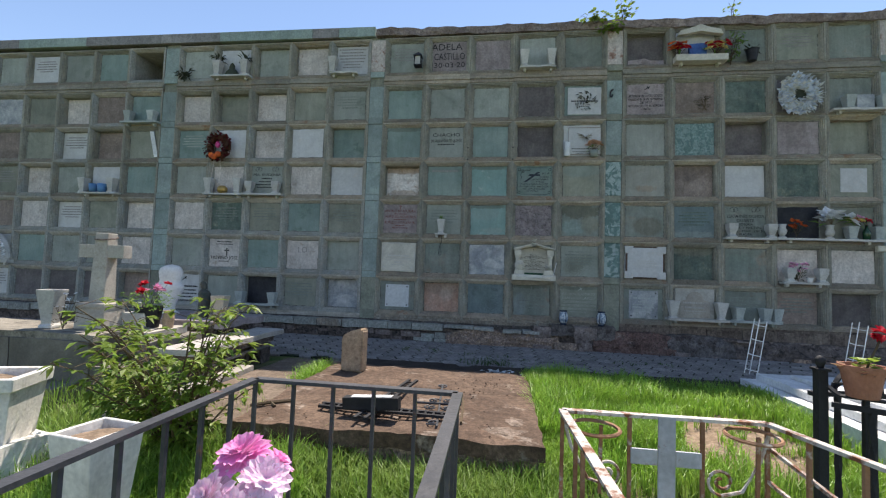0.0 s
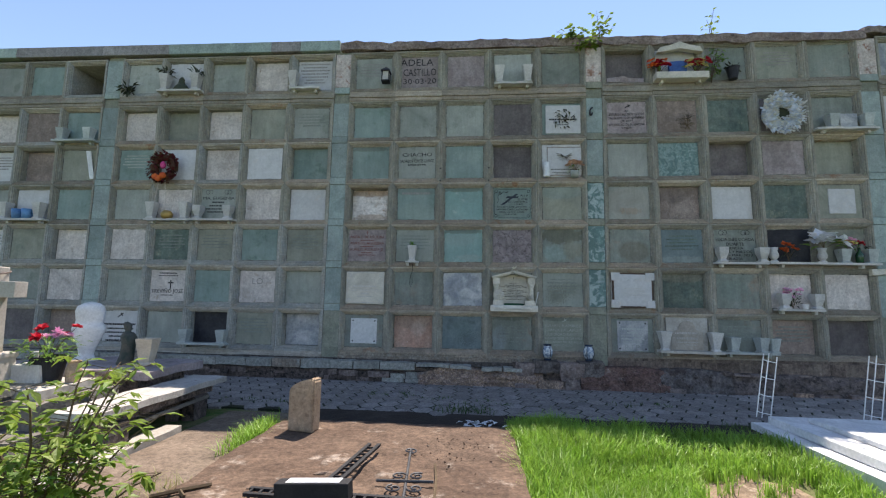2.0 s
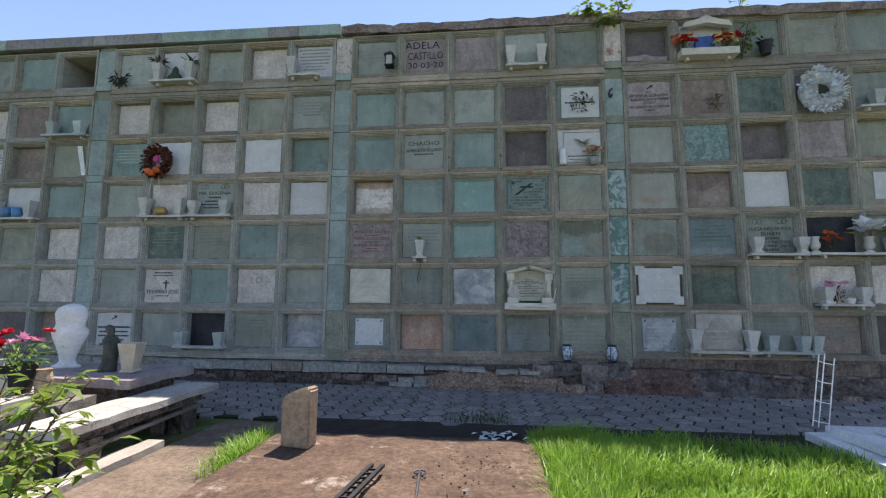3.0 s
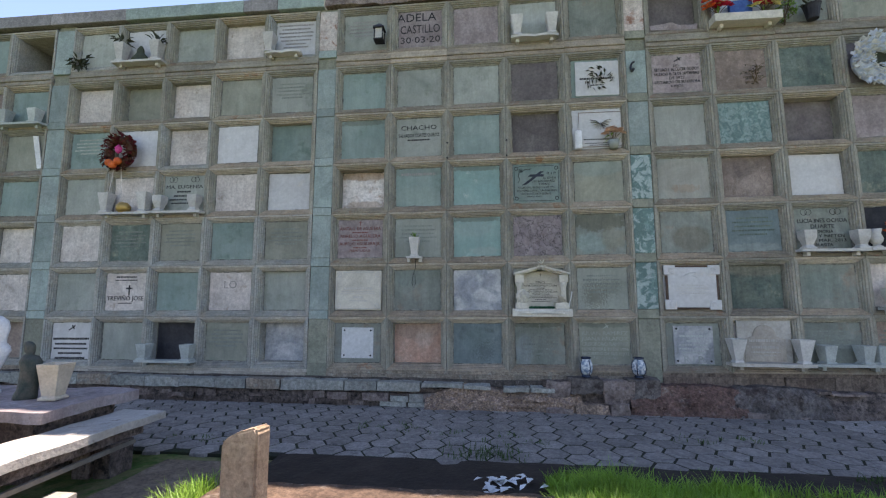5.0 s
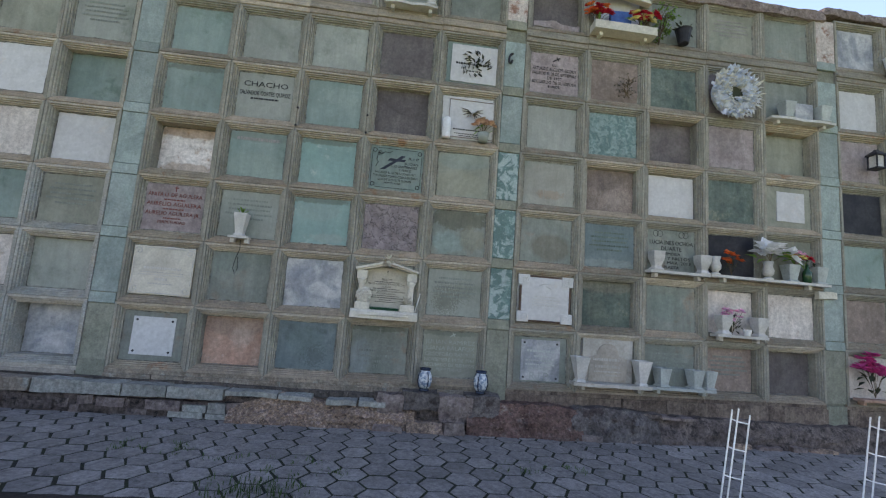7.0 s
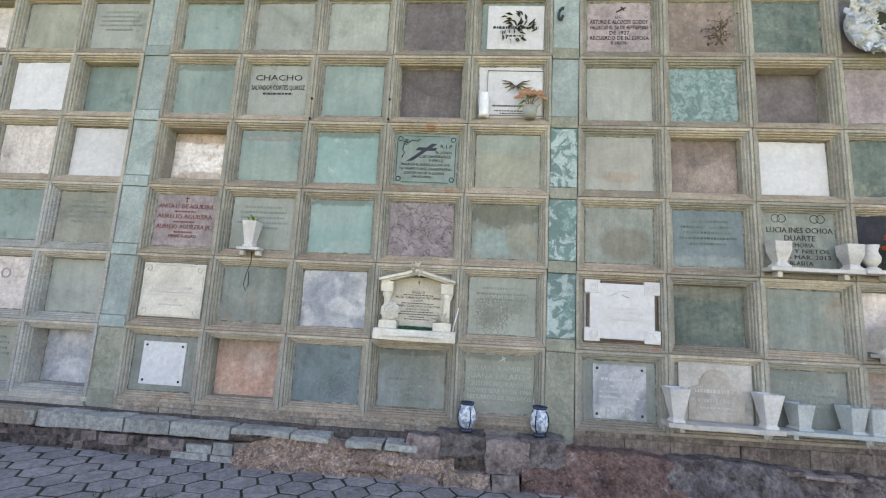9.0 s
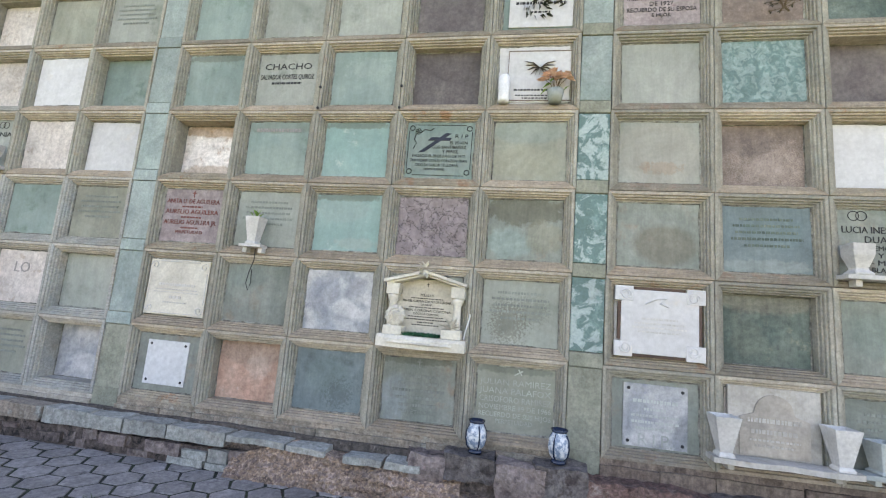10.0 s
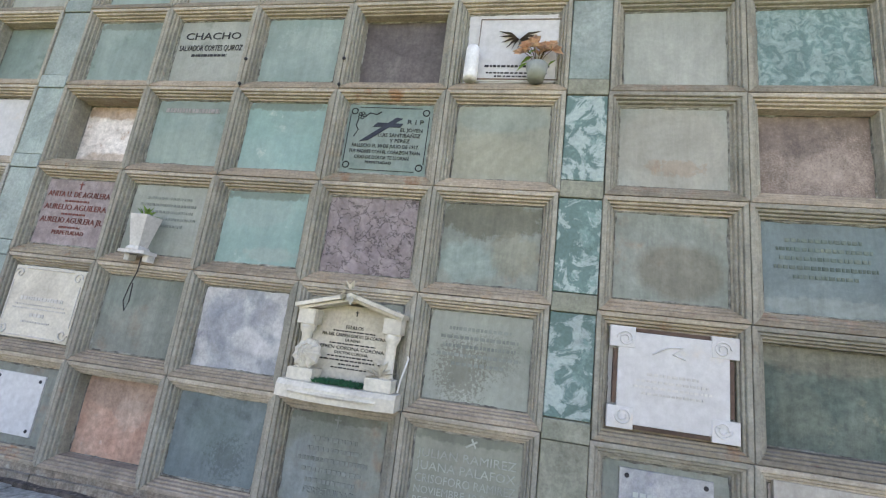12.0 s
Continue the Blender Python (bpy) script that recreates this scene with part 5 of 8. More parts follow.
# ---- vases, shelves, flowers ----
LEAF = translucent(material("green_leaf", (0.12, 0.24, 0.045), (0.20, 0.33, 0.065), 20, 0.5, 0.2, 60, vary=0.1, island=True), 0.5)
LEAF_YELLOW = translucent(material("yellow_green_leaf", (0.29, 0.37, 0.06), (0.13, 0.24, 0.04), 14, 0.45, 0.2, 60, vary=0.1, island=True), 0.5)
TURF = material("green_plastic_turf", (0.02, 0.10, 0.05), (0.03, 0.15, 0.07), 20, 0.6, 0.2, 60, vary=0.05, island=True)
DARK_LEAF = material("dark_dry_leaf", (0.03, 0.04, 0.025), (0.05, 0.055, 0.03), 20, 0.7, 0.2, 60, vary=0.1, island=True)
STEM = material("brown_stem", (0.12, 0.085, 0.05), None, 20, 0.8, 0.3, 60)
def petal(name, colour, second=None):
    return translucent(material(name, colour, second, 18, 0.6, 0.1, 60, vary=0.05, island=True, stain=0), 0.3)


PINK, HOT, RED, ORANGE, YELLOW, LILY, BLUEP, SILVER = (petal("pink_petal", (0.75, 0.32, 0.50), (0.82, 0.50, 0.66)), petal("hot_pink_petal", (0.60, 0.05, 0.25), (0.75, 0.12, 0.36)), petal("red_petal", (0.60, 0.015, 0.03), (0.5, 0.02, 0.05)),
    petal("orange_petal", (0.75, 0.18, 0.03), (0.65, 0.12, 0.05)), petal("yellow_petal", (0.75, 0.60, 0.12), (0.7, 0.65, 0.35)), petal("white_petal", (0.84, 0.84, 0.84), (0.76, 0.77, 0.80)), petal("blue_cloth", (0.07, 0.16, 0.40), (0.05, 0.1, 0.3)),
    petal("silver_tinsel", (0.84, 0.87, 0.92), (0.58, 0.66, 0.80)))


def vase(h, top, foot_w, mat, label, style="flare"):
    t = thing("flower_vase", label, "vase")
    if style == "flare":
        body = square_turn([(foot_w * 0.78, 0.10 * h), (top, h), (top * 0.86, h), (top * 0.74, h * 0.86), (foot_w * 0.4, 0.2 * h)], 0.003)
        part("body", body, mat, t)
        part("foot", square_turn([(foot_w * 1.05, 0), (foot_w * 1.05, 0.06 * h), (foot_w * 0.8, 0.12 * h)], 0.003), mat, t)
    elif style == "waist":
        body = square_turn([(foot_w * 0.7, 0.22 * h), (top * 0.95, 0.62 * h), (top, h), (top * 0.84, h), (top * 0.7, h * 0.85), (0.3 * foot_w, 0.3 * h)], 0.003)
        part("body", body, mat, t)
        part("foot", square_turn([(foot_w * 1.1, 0), (foot_w * 1.1, 0.07 * h), (foot_w * 0.75, 0.16 * h), (foot_w * 0.72, 0.23 * h)], 0.003), mat, t)
    else:
        part("body", lathe([(foot_w * 0.5, 0.14 * h), (top * 0.9, 0.32 * h), (top, 0.5 * h), (top * 0.7, 0.76 * h), (top * 0.95, h), (top * 0.8, h), (top * 0.5, 0.8 * h)], 18), mat, t, smooth=True)
        part("foot", lathe([(foot_w, 0), (foot_w, 0.06 * h), (foot_w * 0.5, 0.15 * h)], 18), mat, t, smooth=True)
    return t


def shelf(s, r, c, label, x_off=0.0, w=0.7, deep=0.13, mat=None, drop=0.0, wavy=False, thick=0.03):
    x0, x1, z0, z1 = cell(s, r, c)
    z = z0 + TRIM - 0.02 - drop + (0, 0, 0, 0.01, 0.022, 0.024, 0.045)[r]
    t = thing("niche_shelf", label, "shelf", Matrix.Translation(((x0 + x1) / 2 + x_off, FACE + 0.004, z)))
    bm = bmesh.new()
    n = 16
    front = [(-w / 2 + w * i / n, -deep * ((0.82 + 0.18 * abs(math.sin(math.pi * 2 * i / n))) if wavy else 1)) for i in range(n + 1)]
    rows = [[bm.verts.new((x, y, z_)) for x, y in front] + [bm.verts.new((w / 2, 0, z_)), bm.verts.new((-w / 2, 0, z_))] for z_ in (-thick, 0)]
    m = len(rows[0])
    for i in range(m):
        bm.faces.new((rows[0][i], rows[0][(i + 1) % m], rows[1][(i + 1) % m], rows[1][i]))
    bm.faces.new(rows[0][::-1])
    bm.faces.new(rows[1])
    part("board", bm, mat or VASE, t)
    for sx in (-1, 1):
        part("bracket", boxed(sx * w * 0.36 - 0.02, sx * w * 0.36 + 0.02, -deep * 0.55, 0, -thick - 0.045, -thick, 0.004), mat or VASE, t)
    return Vector(((x0 + x1) / 2 + x_off, FACE - deep * 0.5, z))


flare = vase(0.27, 0.078, 0.055, VASE, "white tapered square vase on a niche shelf")
flare["group"] = "white tapered vases"
waist = vase(0.215, 0.068, 0.054, VASE, "white waisted square vase on a niche shelf", "waist")
waist["group"] = "white waisted vases"
round_vase = vase(0.21, 0.062, 0.055, VASE, "white turned round vase on a niche shelf", "round")
grey_vase = vase(0.20, 0.075, 0.062, VASE_GREY, "pale green square cement vase on a niche shelf")
FIRST = {}


def put(v, x, y, z, turn=0):
    """Places the thing itself first, and copies after that."""
    m = pose(x, y, z, 0, 0, turn)
    if v.name not in FIRST:
        FIRST[v.name] = True
        v.matrix_basis = m
        return v
    return copy_thing(v, m)


def leaf_faces(bm, at, way, long, wide, fold=0.3):
    """A pointed folded leaf."""
    d = Vector(way).normalized()
    s = d.cross(Vector((0, 0, 1)))
    s = s.normalized() if s.length > 0.01 else Vector((1, 0, 0))
    u = s.cross(d)
    a = Vector(at)
    base, tip = bm.verts.new(a), bm.verts.new(a + d * long - u * long * 0.18)
    mid = bm.verts.new(a + d * long * 0.5 - u * wide * fold * 0.5)
    l, r = bm.verts.new(a + d * long * 0.45 + s * wide / 2 + u * wide * fold * 0.3), bm.verts.new(a + d * long * 0.45 - s * wide / 2 + u * wide * fold * 0.3)
    for f in ((base, r, mid), (base, mid, l), (mid, r, tip), (mid, tip, l)):
        bm.faces.new(f)


def round_petal(bm, at, way, up, long, wide):
    """A rounded petal, cupped a little."""
    d = Vector(way).normalized()
    s = d.cross(Vector(up)).normalized()
    u = s.cross(d)
    a = Vector(at)
    pts = [bm.verts.new(a + d * long * f + s * wide * k + u * long * h) for f, k, h in ((0, 0, 0), (0.45, -0.42, 0.06), (0.85, -0.40, 0.03), (1.0, 0, -0.03), (0.85, 0.40, 0.03), (0.45, 0.42, 0.06))]
    mid = bm.verts.new(a + d * long * 0.6 - u * long * 0.03)
    for k in range(6):
        bm.faces.new((pts[k], pts[(k + 1) % 6], mid))


def bunch(name, label, at, spread, heads, petals, size, mats, leaves=20, leaf_mat=None, seed=1, stems=True, category="flowers"):
    """A bunch of flower heads with petals, leaves and stems, from a point upward."""
    rng = random.Random(seed)
    t = thing(name, label, category, Matrix.Translation(at))
    bms = [bmesh.new() for _ in mats]
    green, rods = bmesh.new(), bmesh.new()
    for i in range(heads):
        p = Vector((rng.uniform(-1, 1) * spread[0], rng.uniform(-1, 1) * spread[1], spread[2] * rng.uniform(0.55, 1.05)))
        bm = bms[i % len(mats)]
        axis = (p - Vector((0, 0, -0.05)) + Vector((0, -0.12, 0.05))).normalized()
        for k in range(petals):
            v = Vector((rng.gauss(0, 1), rng.gauss(0, 1), rng.gauss(0, 1)))
            way = (v - v.dot(axis) * axis).normalized() + axis * rng.uniform(0.1, 0.9)
            leaf_faces(bm, p, way, size * rng.uniform(0.75, 1.1), size * 0.78, 0.4)
        tube(rods, [(0, 0, 0), p * 0.5 + Vector((0, 0, 0.02)), p], 0.0025, 4)
    for i in range(leaves):
        p = Vector((rng.uniform(-1, 1) * spread[0], rng.uniform(-1, 1) * spread[1], spread[2] * rng.uniform(0.1, 0.8)))
        leaf_faces(green, p * 0.8, (p.x, p.y, rng.uniform(-0.1, 0.15)), size * 1.2, size * 0.5)
    for bm, m in zip(bms, mats):
        part("blossoms", bm, m, t)
    if leaves:
        part("leaves", green, leaf_mat or LEAF, t)
    else:
        green.free()
    if stems:
        part("stems", rods, STEM, t)
    else:
        rods.free()
    return t


def standing(s, r, c, offs, v, label, **kw):
    p = shelf(s, r, c, label, **kw)
    for dx in offs:
        put(v, p.x + dx, p.y, p.z + 0.001)
    return p


W = "white marble shelf fixed under a niche"
p = standing(1, 0, 1, (-0.27, 0.27), flare, W, w=0.76)
for dx in (-0.27, 0.27):
    bunch("potted_plant", "dark withered sprig in a white vase", p + Vector((dx, 0, 0.25)), (0.08, 0.06, 0.18), 0, 0, 0.09, [LEAF], 26, DARK_LEAF, 3 + int(dx * 10), False, "plant").location.z += 0.0
bm = lathe([(0.13, 0), (0.14, 0.03), (0.11, 0.08), (0.06, 0.13), (0.05, 0.2), (0.02, 0.24)], 12, 0.5)
tagged(part("figurine", bm, DARK_LEAF, None), "small dark figurine on a niche shelf", "figurine").location = p + Vector((0.0, 0.02, 0.001))
standing(1, 3, 1, (-0.29, 0.27), flare, W, w=0.76)
x0, x1, z0, z1 = cell(1, 3, 1)
tagged(part("golden_pot", lathe([(0.05, 0), (0.085, 0.04), (0.09, 0.09), (0.06, 0.13), (0.05, 0.14), (0.03, 0.12)], 16), material("gold_paint", (0.45, 0.30, 0.10), None, 10, 0.4, 0.1, 40, metal=0.6), None, smooth=True), "small golden pot on a niche shelf", "pot").location = ((x0 + x1) / 2 - 0.02, FACE - 0.08, z0 + TRIM - 0.018)
standing(1, 3, 2, (-0.25, 0.25), waist, W, w=0.74)
p = standing(1, 6, 2, (-0.3, 0.3), grey_vase, "grey cement shelf fixed under a dark niche", w=0.78, mat=VASE_GREY)
p = shelf(1, 0, 4, "white wavy marble shelf under a niche", w=0.5, x_off=-0.1, wavy=True)
put(flare, p.x - 0.2, p.y, p.z + 0.001)
x0, x1, z0, z1 = cell(1, 0, 0)
bunch("potted_plant", "small dark green plant standing in a niche", (x0 + 0.14, FACE - 0.01, z0 + TRIM - 0.03), (0.1, 0.05, 0.24), 0, 0, 0.1, [LEAF], 40, DARK_LEAF, 8, False, "plant")
standing(2, 0, 3, (-0.22, 0.22), flare, W, w=0.6, wavy=True)
p = shelf(2, 4, 1, "small white ledge stone fixed to a niche frame", w=0.20, deep=0.11, x_off=-0.02, thick=0.022)
put(flare, p.x, p.y, p.z + 0.001).scale = (0.85, 0.85, 0.88)
bunch("grass_sprig", "dry green sprig in a white vase", p + Vector((0, 0, 0.225)), (0.035, 0.025, 0.06), 0, 0, 0.05, [LEAF], 14, LEAF, 5, False, "plant")
bm = tube(bmesh.new(), [(0, 0, 0), (0.01, -0.01, -0.1), (-0.02, -0.01, -0.2), (-0.035, -0.012, -0.3), (-0.01, -0.012, -0.36), (0.01, -0.012, -0.3), (0.0, -0.01, -0.18)], 0.004, 5)
tagged(part("loose_wire", bm, BOLT, None), "dark loop of wire hanging under a ledge", "wire").location = (p.x, FACE - 0.012, p.z - 0.03)
standing(3, 4, 2, (-0.26, 0.30), waist, W, w=0.72)
p = shelf(3, 4, 3, "long pale shelf with vases under two niches", x_off=0.36, w=1.5)
put(round_vase, p.x - 0.66, p.y, p.z + 0.001)
put(round_vase, p.x + 0.0, p.y, p.z + 0.001)
bunch("flower_bunch", "orange artificial flowers in a small pot", (p.x - 0.46, p.y, p.z + 0.02), (0.12, 0.05, 0.24), 9, 10, 0.06, [ORANGE], 14, DARK_LEAF, 11)
bunch("flower_bunch", "white artificial lilies in a turned vase", (p.x + 0.02, p.y - 0.02, p.z + 0.2), (0.25, 0.05, 0.19), 8, 6, 0.15, [LILY], 8, LEAF, 12)
bunch("flower_bunch", "pale pink flowers in a grey pot", (p.x + 0.36, p.y, p.z + 0.16), (0.10, 0.05, 0.2), 8, 9, 0.07, [PINK, YELLOW], 10, LEAF, 13)
put(grey_vase, p.x + 0.30, p.y + 0.02, p.z + 0.001)
GLASS = material("green_bottle_glass", (0.02, 0.08, 0.03), None, 10, 0.15, 0.02, 40, spec=0.6)
tagged(part("bottle", lathe([(0.045, 0), (0.05, 0.12), (0.02, 0.17), (0.018, 0.22)], 14), GLASS, None, smooth=True), "dark green glass bottle on a niche shelf", "bottle").location = (p.x + 0.5, p.y, p.z + 0.001)
bunch("flower_bunch", "dark red flowers in a green bottle", (p.x + 0.5, p.y, p.z + 0.2), (0.14, 0.04, 0.1), 7, 8, 0.05, [RED], 8, DARK_LEAF, 14)
put(grey_vase, p.x + 0.66, p.y + 0.02, p.z + 0.001)
p = standing(3, 5, 3, (-0.2, 0.24), waist, W, w=0.62)
bunch("flower_bunch", "pink flowers behind small pots on a shelf", (p.x - 0.06, p.y + 0.04, p.z + 0.01), (0.12, 0.02, 0.28), 8, 8, 0.06, [PINK], 20, DARK_LEAF, 15)
tagged(part("small_pot", lathe([(0.03, 0), (0.045, 0.07), (0.036, 0.07), (0.025, 0.02)], 14), WHITE_PAINT, None), "tiny white pot on a niche shelf", "pot").location = (p.x + 0.05, p.y - 0.05, p.z + 0.001)
big = vase(0.265, 0.082, 0.048, VASE, "large white tapered square vase on a marble shelf")
p = shelf(3, 6, 1, "wavy white marble shelf with large vases", w=0.88, deep=0.17, wavy=True, drop=-0.025, thick=0.035, mat=DUSTY_MARBLE)
put(big, p.x - 0.36, p.y, p.z + 0.001)
put(big, p.x + 0.34, p.y, p.z + 0.001)
p = shelf(3, 6, 2, "pale cement shelf with green pots", x_off=0.06, w=0.74, mat=VASE_GREY, drop=-0.02)
for dx in (-0.22, 0.17, 0.32):
    put(grey_vase, p.x + dx, p.y + 0.02, p.z + 0.001, 8)
# arch carved on the marble slab between the large vases
x0, x1, z0, z1 = cell(3, 6, 1)
t = thing("memorial_plaque", "white marble plaque with an arched cartouche", "plaque", Matrix.Translation(((x0 + x1) / 2, FACE + 0.022, (z0 + z1) / 2 + 0.01)))
part("plate", boxed(-0.29, 0.29, 0, 0.028, -0.26, 0.255, 0.004), DUSTY_MARBLE, t)
bm = bmesh.new()
pts = [(-0.22, -0.2), (0.22, -0.2), (0.22, 0.05), (0.13, 0.08)] + [(0.12 * math.cos(a * math.pi / 10), 0.1 + 0.11 * math.sin(a * math.pi / 10)) for a in range(1, 10)] + [(-0.13, 0.08), (-0.22, 0.05)]
fs = [bm.verts.new((x, -0.008, z)) for x, z in pts]
bs = [bm.verts.new((x, 0.004, z)) for x, z in pts]
bm.faces.new(fs)
for i in range(len(pts)):
    bm.faces.new((fs[i], fs[(i + 1) % len(pts)], bs[(i + 1) % len(pts)], bs[i]))
c = part("cartouche", bm, DUSTY_CREAM, t, "cream arched cartouche")
inscribe(c, [(0, 0.12), (0.8, 0.06), (0.7, 0.06), (0.75, 0.03), (0.6, 0.03)], 0.42, 0.44, DUSTY_MARBLE, 0.5, -0.010)
p = shelf(3, 1, 4, "white wavy marble shelf with pale blue boxes", w=0.86, wavy=True, x_off=0.08)
for dx in (-0.2, 0.28):
    put(grey_vase, p.x + dx, p.y, p.z + 0.001)
tagged(part("blue_box", boxed(-0.12, 0.12, -0.06, 0.06, 0, 0.22, 0.008), STONE["B"], None), "pale blue box standing on a niche shelf", "box").location = (p.x + 0.04, p.y + 0.06, p.z + 0.001)
p = standing(0, 1, 4, (-0.24, 0.24), grey_vase, "greenish cement shelf with two pots", w=0.76, mat=VASE_GREY)
p = standing(0, 3, 3, (-0.34, 0.26), flare, W, w=0.8)
CUP = material("blue_plastic", (0.10, 0.24, 0.45), None, 8, 0.4, 0.05, 40)
for dx in (-0.12, 0.06):
    tagged(part("blue_cup", lathe([(0.07, 0), (0.085, 0.16), (0.078, 0.16), (0.06, 0.02)], 18), CUP, None, smooth=True), "pale blue plastic cup on a niche shelf", "cup").location = (p.x + dx, p.y, p.z + 0.001)
p = standing(4, 5, 1, (-0.2, 0.2), flare, "grey stone shelf under a dark niche", w=0.64, mat=VASE_GREY)
bunch("flower_bunch", "white artificial flowers in a vase", p + Vector((0.2, -0.01, 0.24)), (0.16, 0.05, 0.14), 7, 8, 0.09, [LILY], 10, LEAF, 16)
x0, x1, z0, z1 = cell(4, 6, 0)
p = shelf(4, 6, 0, "brown stone shelf with pink flowers", w=0.56, mat=STONE["r"])
bunch("flower_bunch", "large pink artificial flowers before a niche", (x0 + 0.26, FACE - 0.09, p.z + 0.02), (0.2, 0.05, 0.46), 10, 16, 0.1, [HOT], 22, DARK_LEAF, 17)
# flag-coloured shrine
x0, x1, z0, z1 = cell(3, 0, 1)
p = shelf(3, 0, 1, "cream moulded shelf with bright flowers", w=0.77, deep=0.16, thick=0.10, x_off=0.02, drop=-0.07, mat=CREAM)
t = thing("shrine_canopy", "white scalloped plaster canopy over a niche", "canopy", Matrix.Translation(((x0 + x1) / 2 + 0.03, FACE - 0.03, z1 - TRIM - 0.07)))
bm = bmesh.new()
prof = [(-0.34, -0.05), (-0.30, 0.03), (-0.16, 0.06), (0, 0.12), (0.16, 0.06), (0.30, 0.03), (0.34, -0.05), (0.2, -0.03), (0.0, 0.01), (-0.2, -0.03)]
fs, bs = [bm.verts.new((x, -0.05, z)) for x, z in prof], [bm.verts.new((x, 0.03, z)) for x, z in prof]
bm.faces.new(fs)
bm.faces.new(bs[::-1])
for i in range(len(prof)):
    bm.faces.new((fs[i], fs[(i + 1) % len(prof)], bs[(i + 1) % len(prof)], bs[i]))
part("pediment", bm, CREAM, t)
tagged(part("blue_cloth", rough_box(-0.13, 0.13, -0.02, 0.03, 0.0, 0.22, 0.05, 0.01), BLUEP, None), "bright blue cloth panel inside a niche", "cloth").location = ((x0 + x1) / 2, FACE - 0.03, p.z + 0.001)
bunch("flower_bunch", "red artificial flowers at a niche shrine", (x0 + 0.08, FACE - 0.09, p.z), (0.13, 0.05, 0.2), 22, 9, 0.07, [RED, ORANGE], 6, LEAF, 18)
bunch("flower_bunch", "red and yellow artificial flowers at a niche shrine", (x1 - 0.14, FACE - 0.09, p.z), (0.19, 0.05, 0.2), 24, 9, 0.07, [YELLOW, RED], 6, LEAF, 19)
x0, x1, z0, z1 = cell(3, 0, 2)
tagged(part("dark_pot", lathe([(0.06, 0), (0.09, 0.16), (0.1, 0.18), (0.09, 0.18), (0.06, 0.08)], 14), STONE["k"], None), "small black pot standing in a niche", "pot").location = (x0 + 0.42, FACE - 0.06, z0 + 0.03)
bunch("potted_plant", "dry dark sprig in a black pot", (x0 + 0.42, FACE - 0.06, z0 + 0.16), (0.12, 0.05, 0.12), 0, 0, 0.06, [LEAF], 20, DARK_LEAF, 21, False, "plant")
# earth heap in the dark niche
x0, x1, z0, z1 = cell(3, 0, 0)
tagged(part("earth_mound", rough_box(x0 + 0.1, x1 - 0.1, FACE + 0.05, FACE + 0.12, z0 + TRIM - 0.01, z0 + 0.15, 0.05, 0.03), STONE["p"], None), "pale heap of earth in a dark niche", "earth")


# wreaths
def wreath(at, r, fat, mats, count, size, label, seed):
    rng = random.Random(seed)
    t = thing("wreath", label, "wreath", Matrix.Translation(at))
    part("ring", tube(bmesh.new(), [(r * math.cos(a * math.pi / 12), 0, r * math.sin(a * math.pi / 12)) for a in range(25)], fat, 8), mats[0], t)
    for j, m in enumerate(mats):
        bm = bmesh.new()
        for i in range(count):
            a = rng.uniform(0, 2 * math.pi)
            rr = r + rng.uniform(-fat, fat) * 1.3
            p = Vector((rr * math.cos(a), -rng.uniform(0.0, fat), rr * math.sin(a)))
            leaf_faces(bm, p, (math.cos(a + rng.uniform(-1.5, 1.5)), -rng.uniform(0.1, 1.2), math.sin(a + rng.uniform(-1.5, 1.5))), size * rng.uniform(0.7, 1.3), size * 0.7)
        part("tinsel" if j else "twig_mass", bm, m, t)
    return t


DRY = petal("dry_brown_leaf", (0.09, 0.035, 0.025), (0.14, 0.06, 0.03))
t = wreath((-5.17, FACE - 0.06, 3.66), 0.17, 0.06, [DRY, petal("dark_red_leaf", (0.16, 0.02, 0.03))], 160, 0.07, "dark brown dried wreath with orange fruit", 31)
for dx, dz in ((-0.08, -0.17), (0.05, -0.15), (-0.02, -0.2)):
    part("orange_fruit", lathe([(0.01, -0.05), (0.04, -0.035), (0.052, 0), (0.04, 0.035), (0.01, 0.05)], 14), ORANGE, t, "orange fruit", True).location = (dx, -0.09, dz)
part("pink_flower", lathe([(0.01, -0.06), (0.04, -0.03), (0.045, 0.02), (0.01, 0.07)], 10), HOT, t, "pink flower").location = (0.01, -0.05, 0.03)
for dx in (-0.11, 0.09):
    part("ribbon", bar(bmesh.new(), (dx * 0.5, -0.02, -0.2), (dx, -0.02, -0.62), 0.012, 0.004), STONE["l"], t, "long pale ribbon")
t = wreath((4.47, FACE - 0.06, 4.47), 0.185, 0.085, [SILVER, petal("cream_tinsel", (0.80, 0.79, 0.74))], 320, 0.075, "silver and white tinsel wreath with a dark centre", 32)
# added dark disc: stands in for the shade inside the ring
part("dark_centre", lathe([(0.02, -0.008), (0.12, -0.006), (0.12, 0.006), (0.02, 0.008)], 9), DARK_LEAF, t, "dark disc in place of the shade at the centre").matrix_basis = pose(0, -0.02, 0, 90)

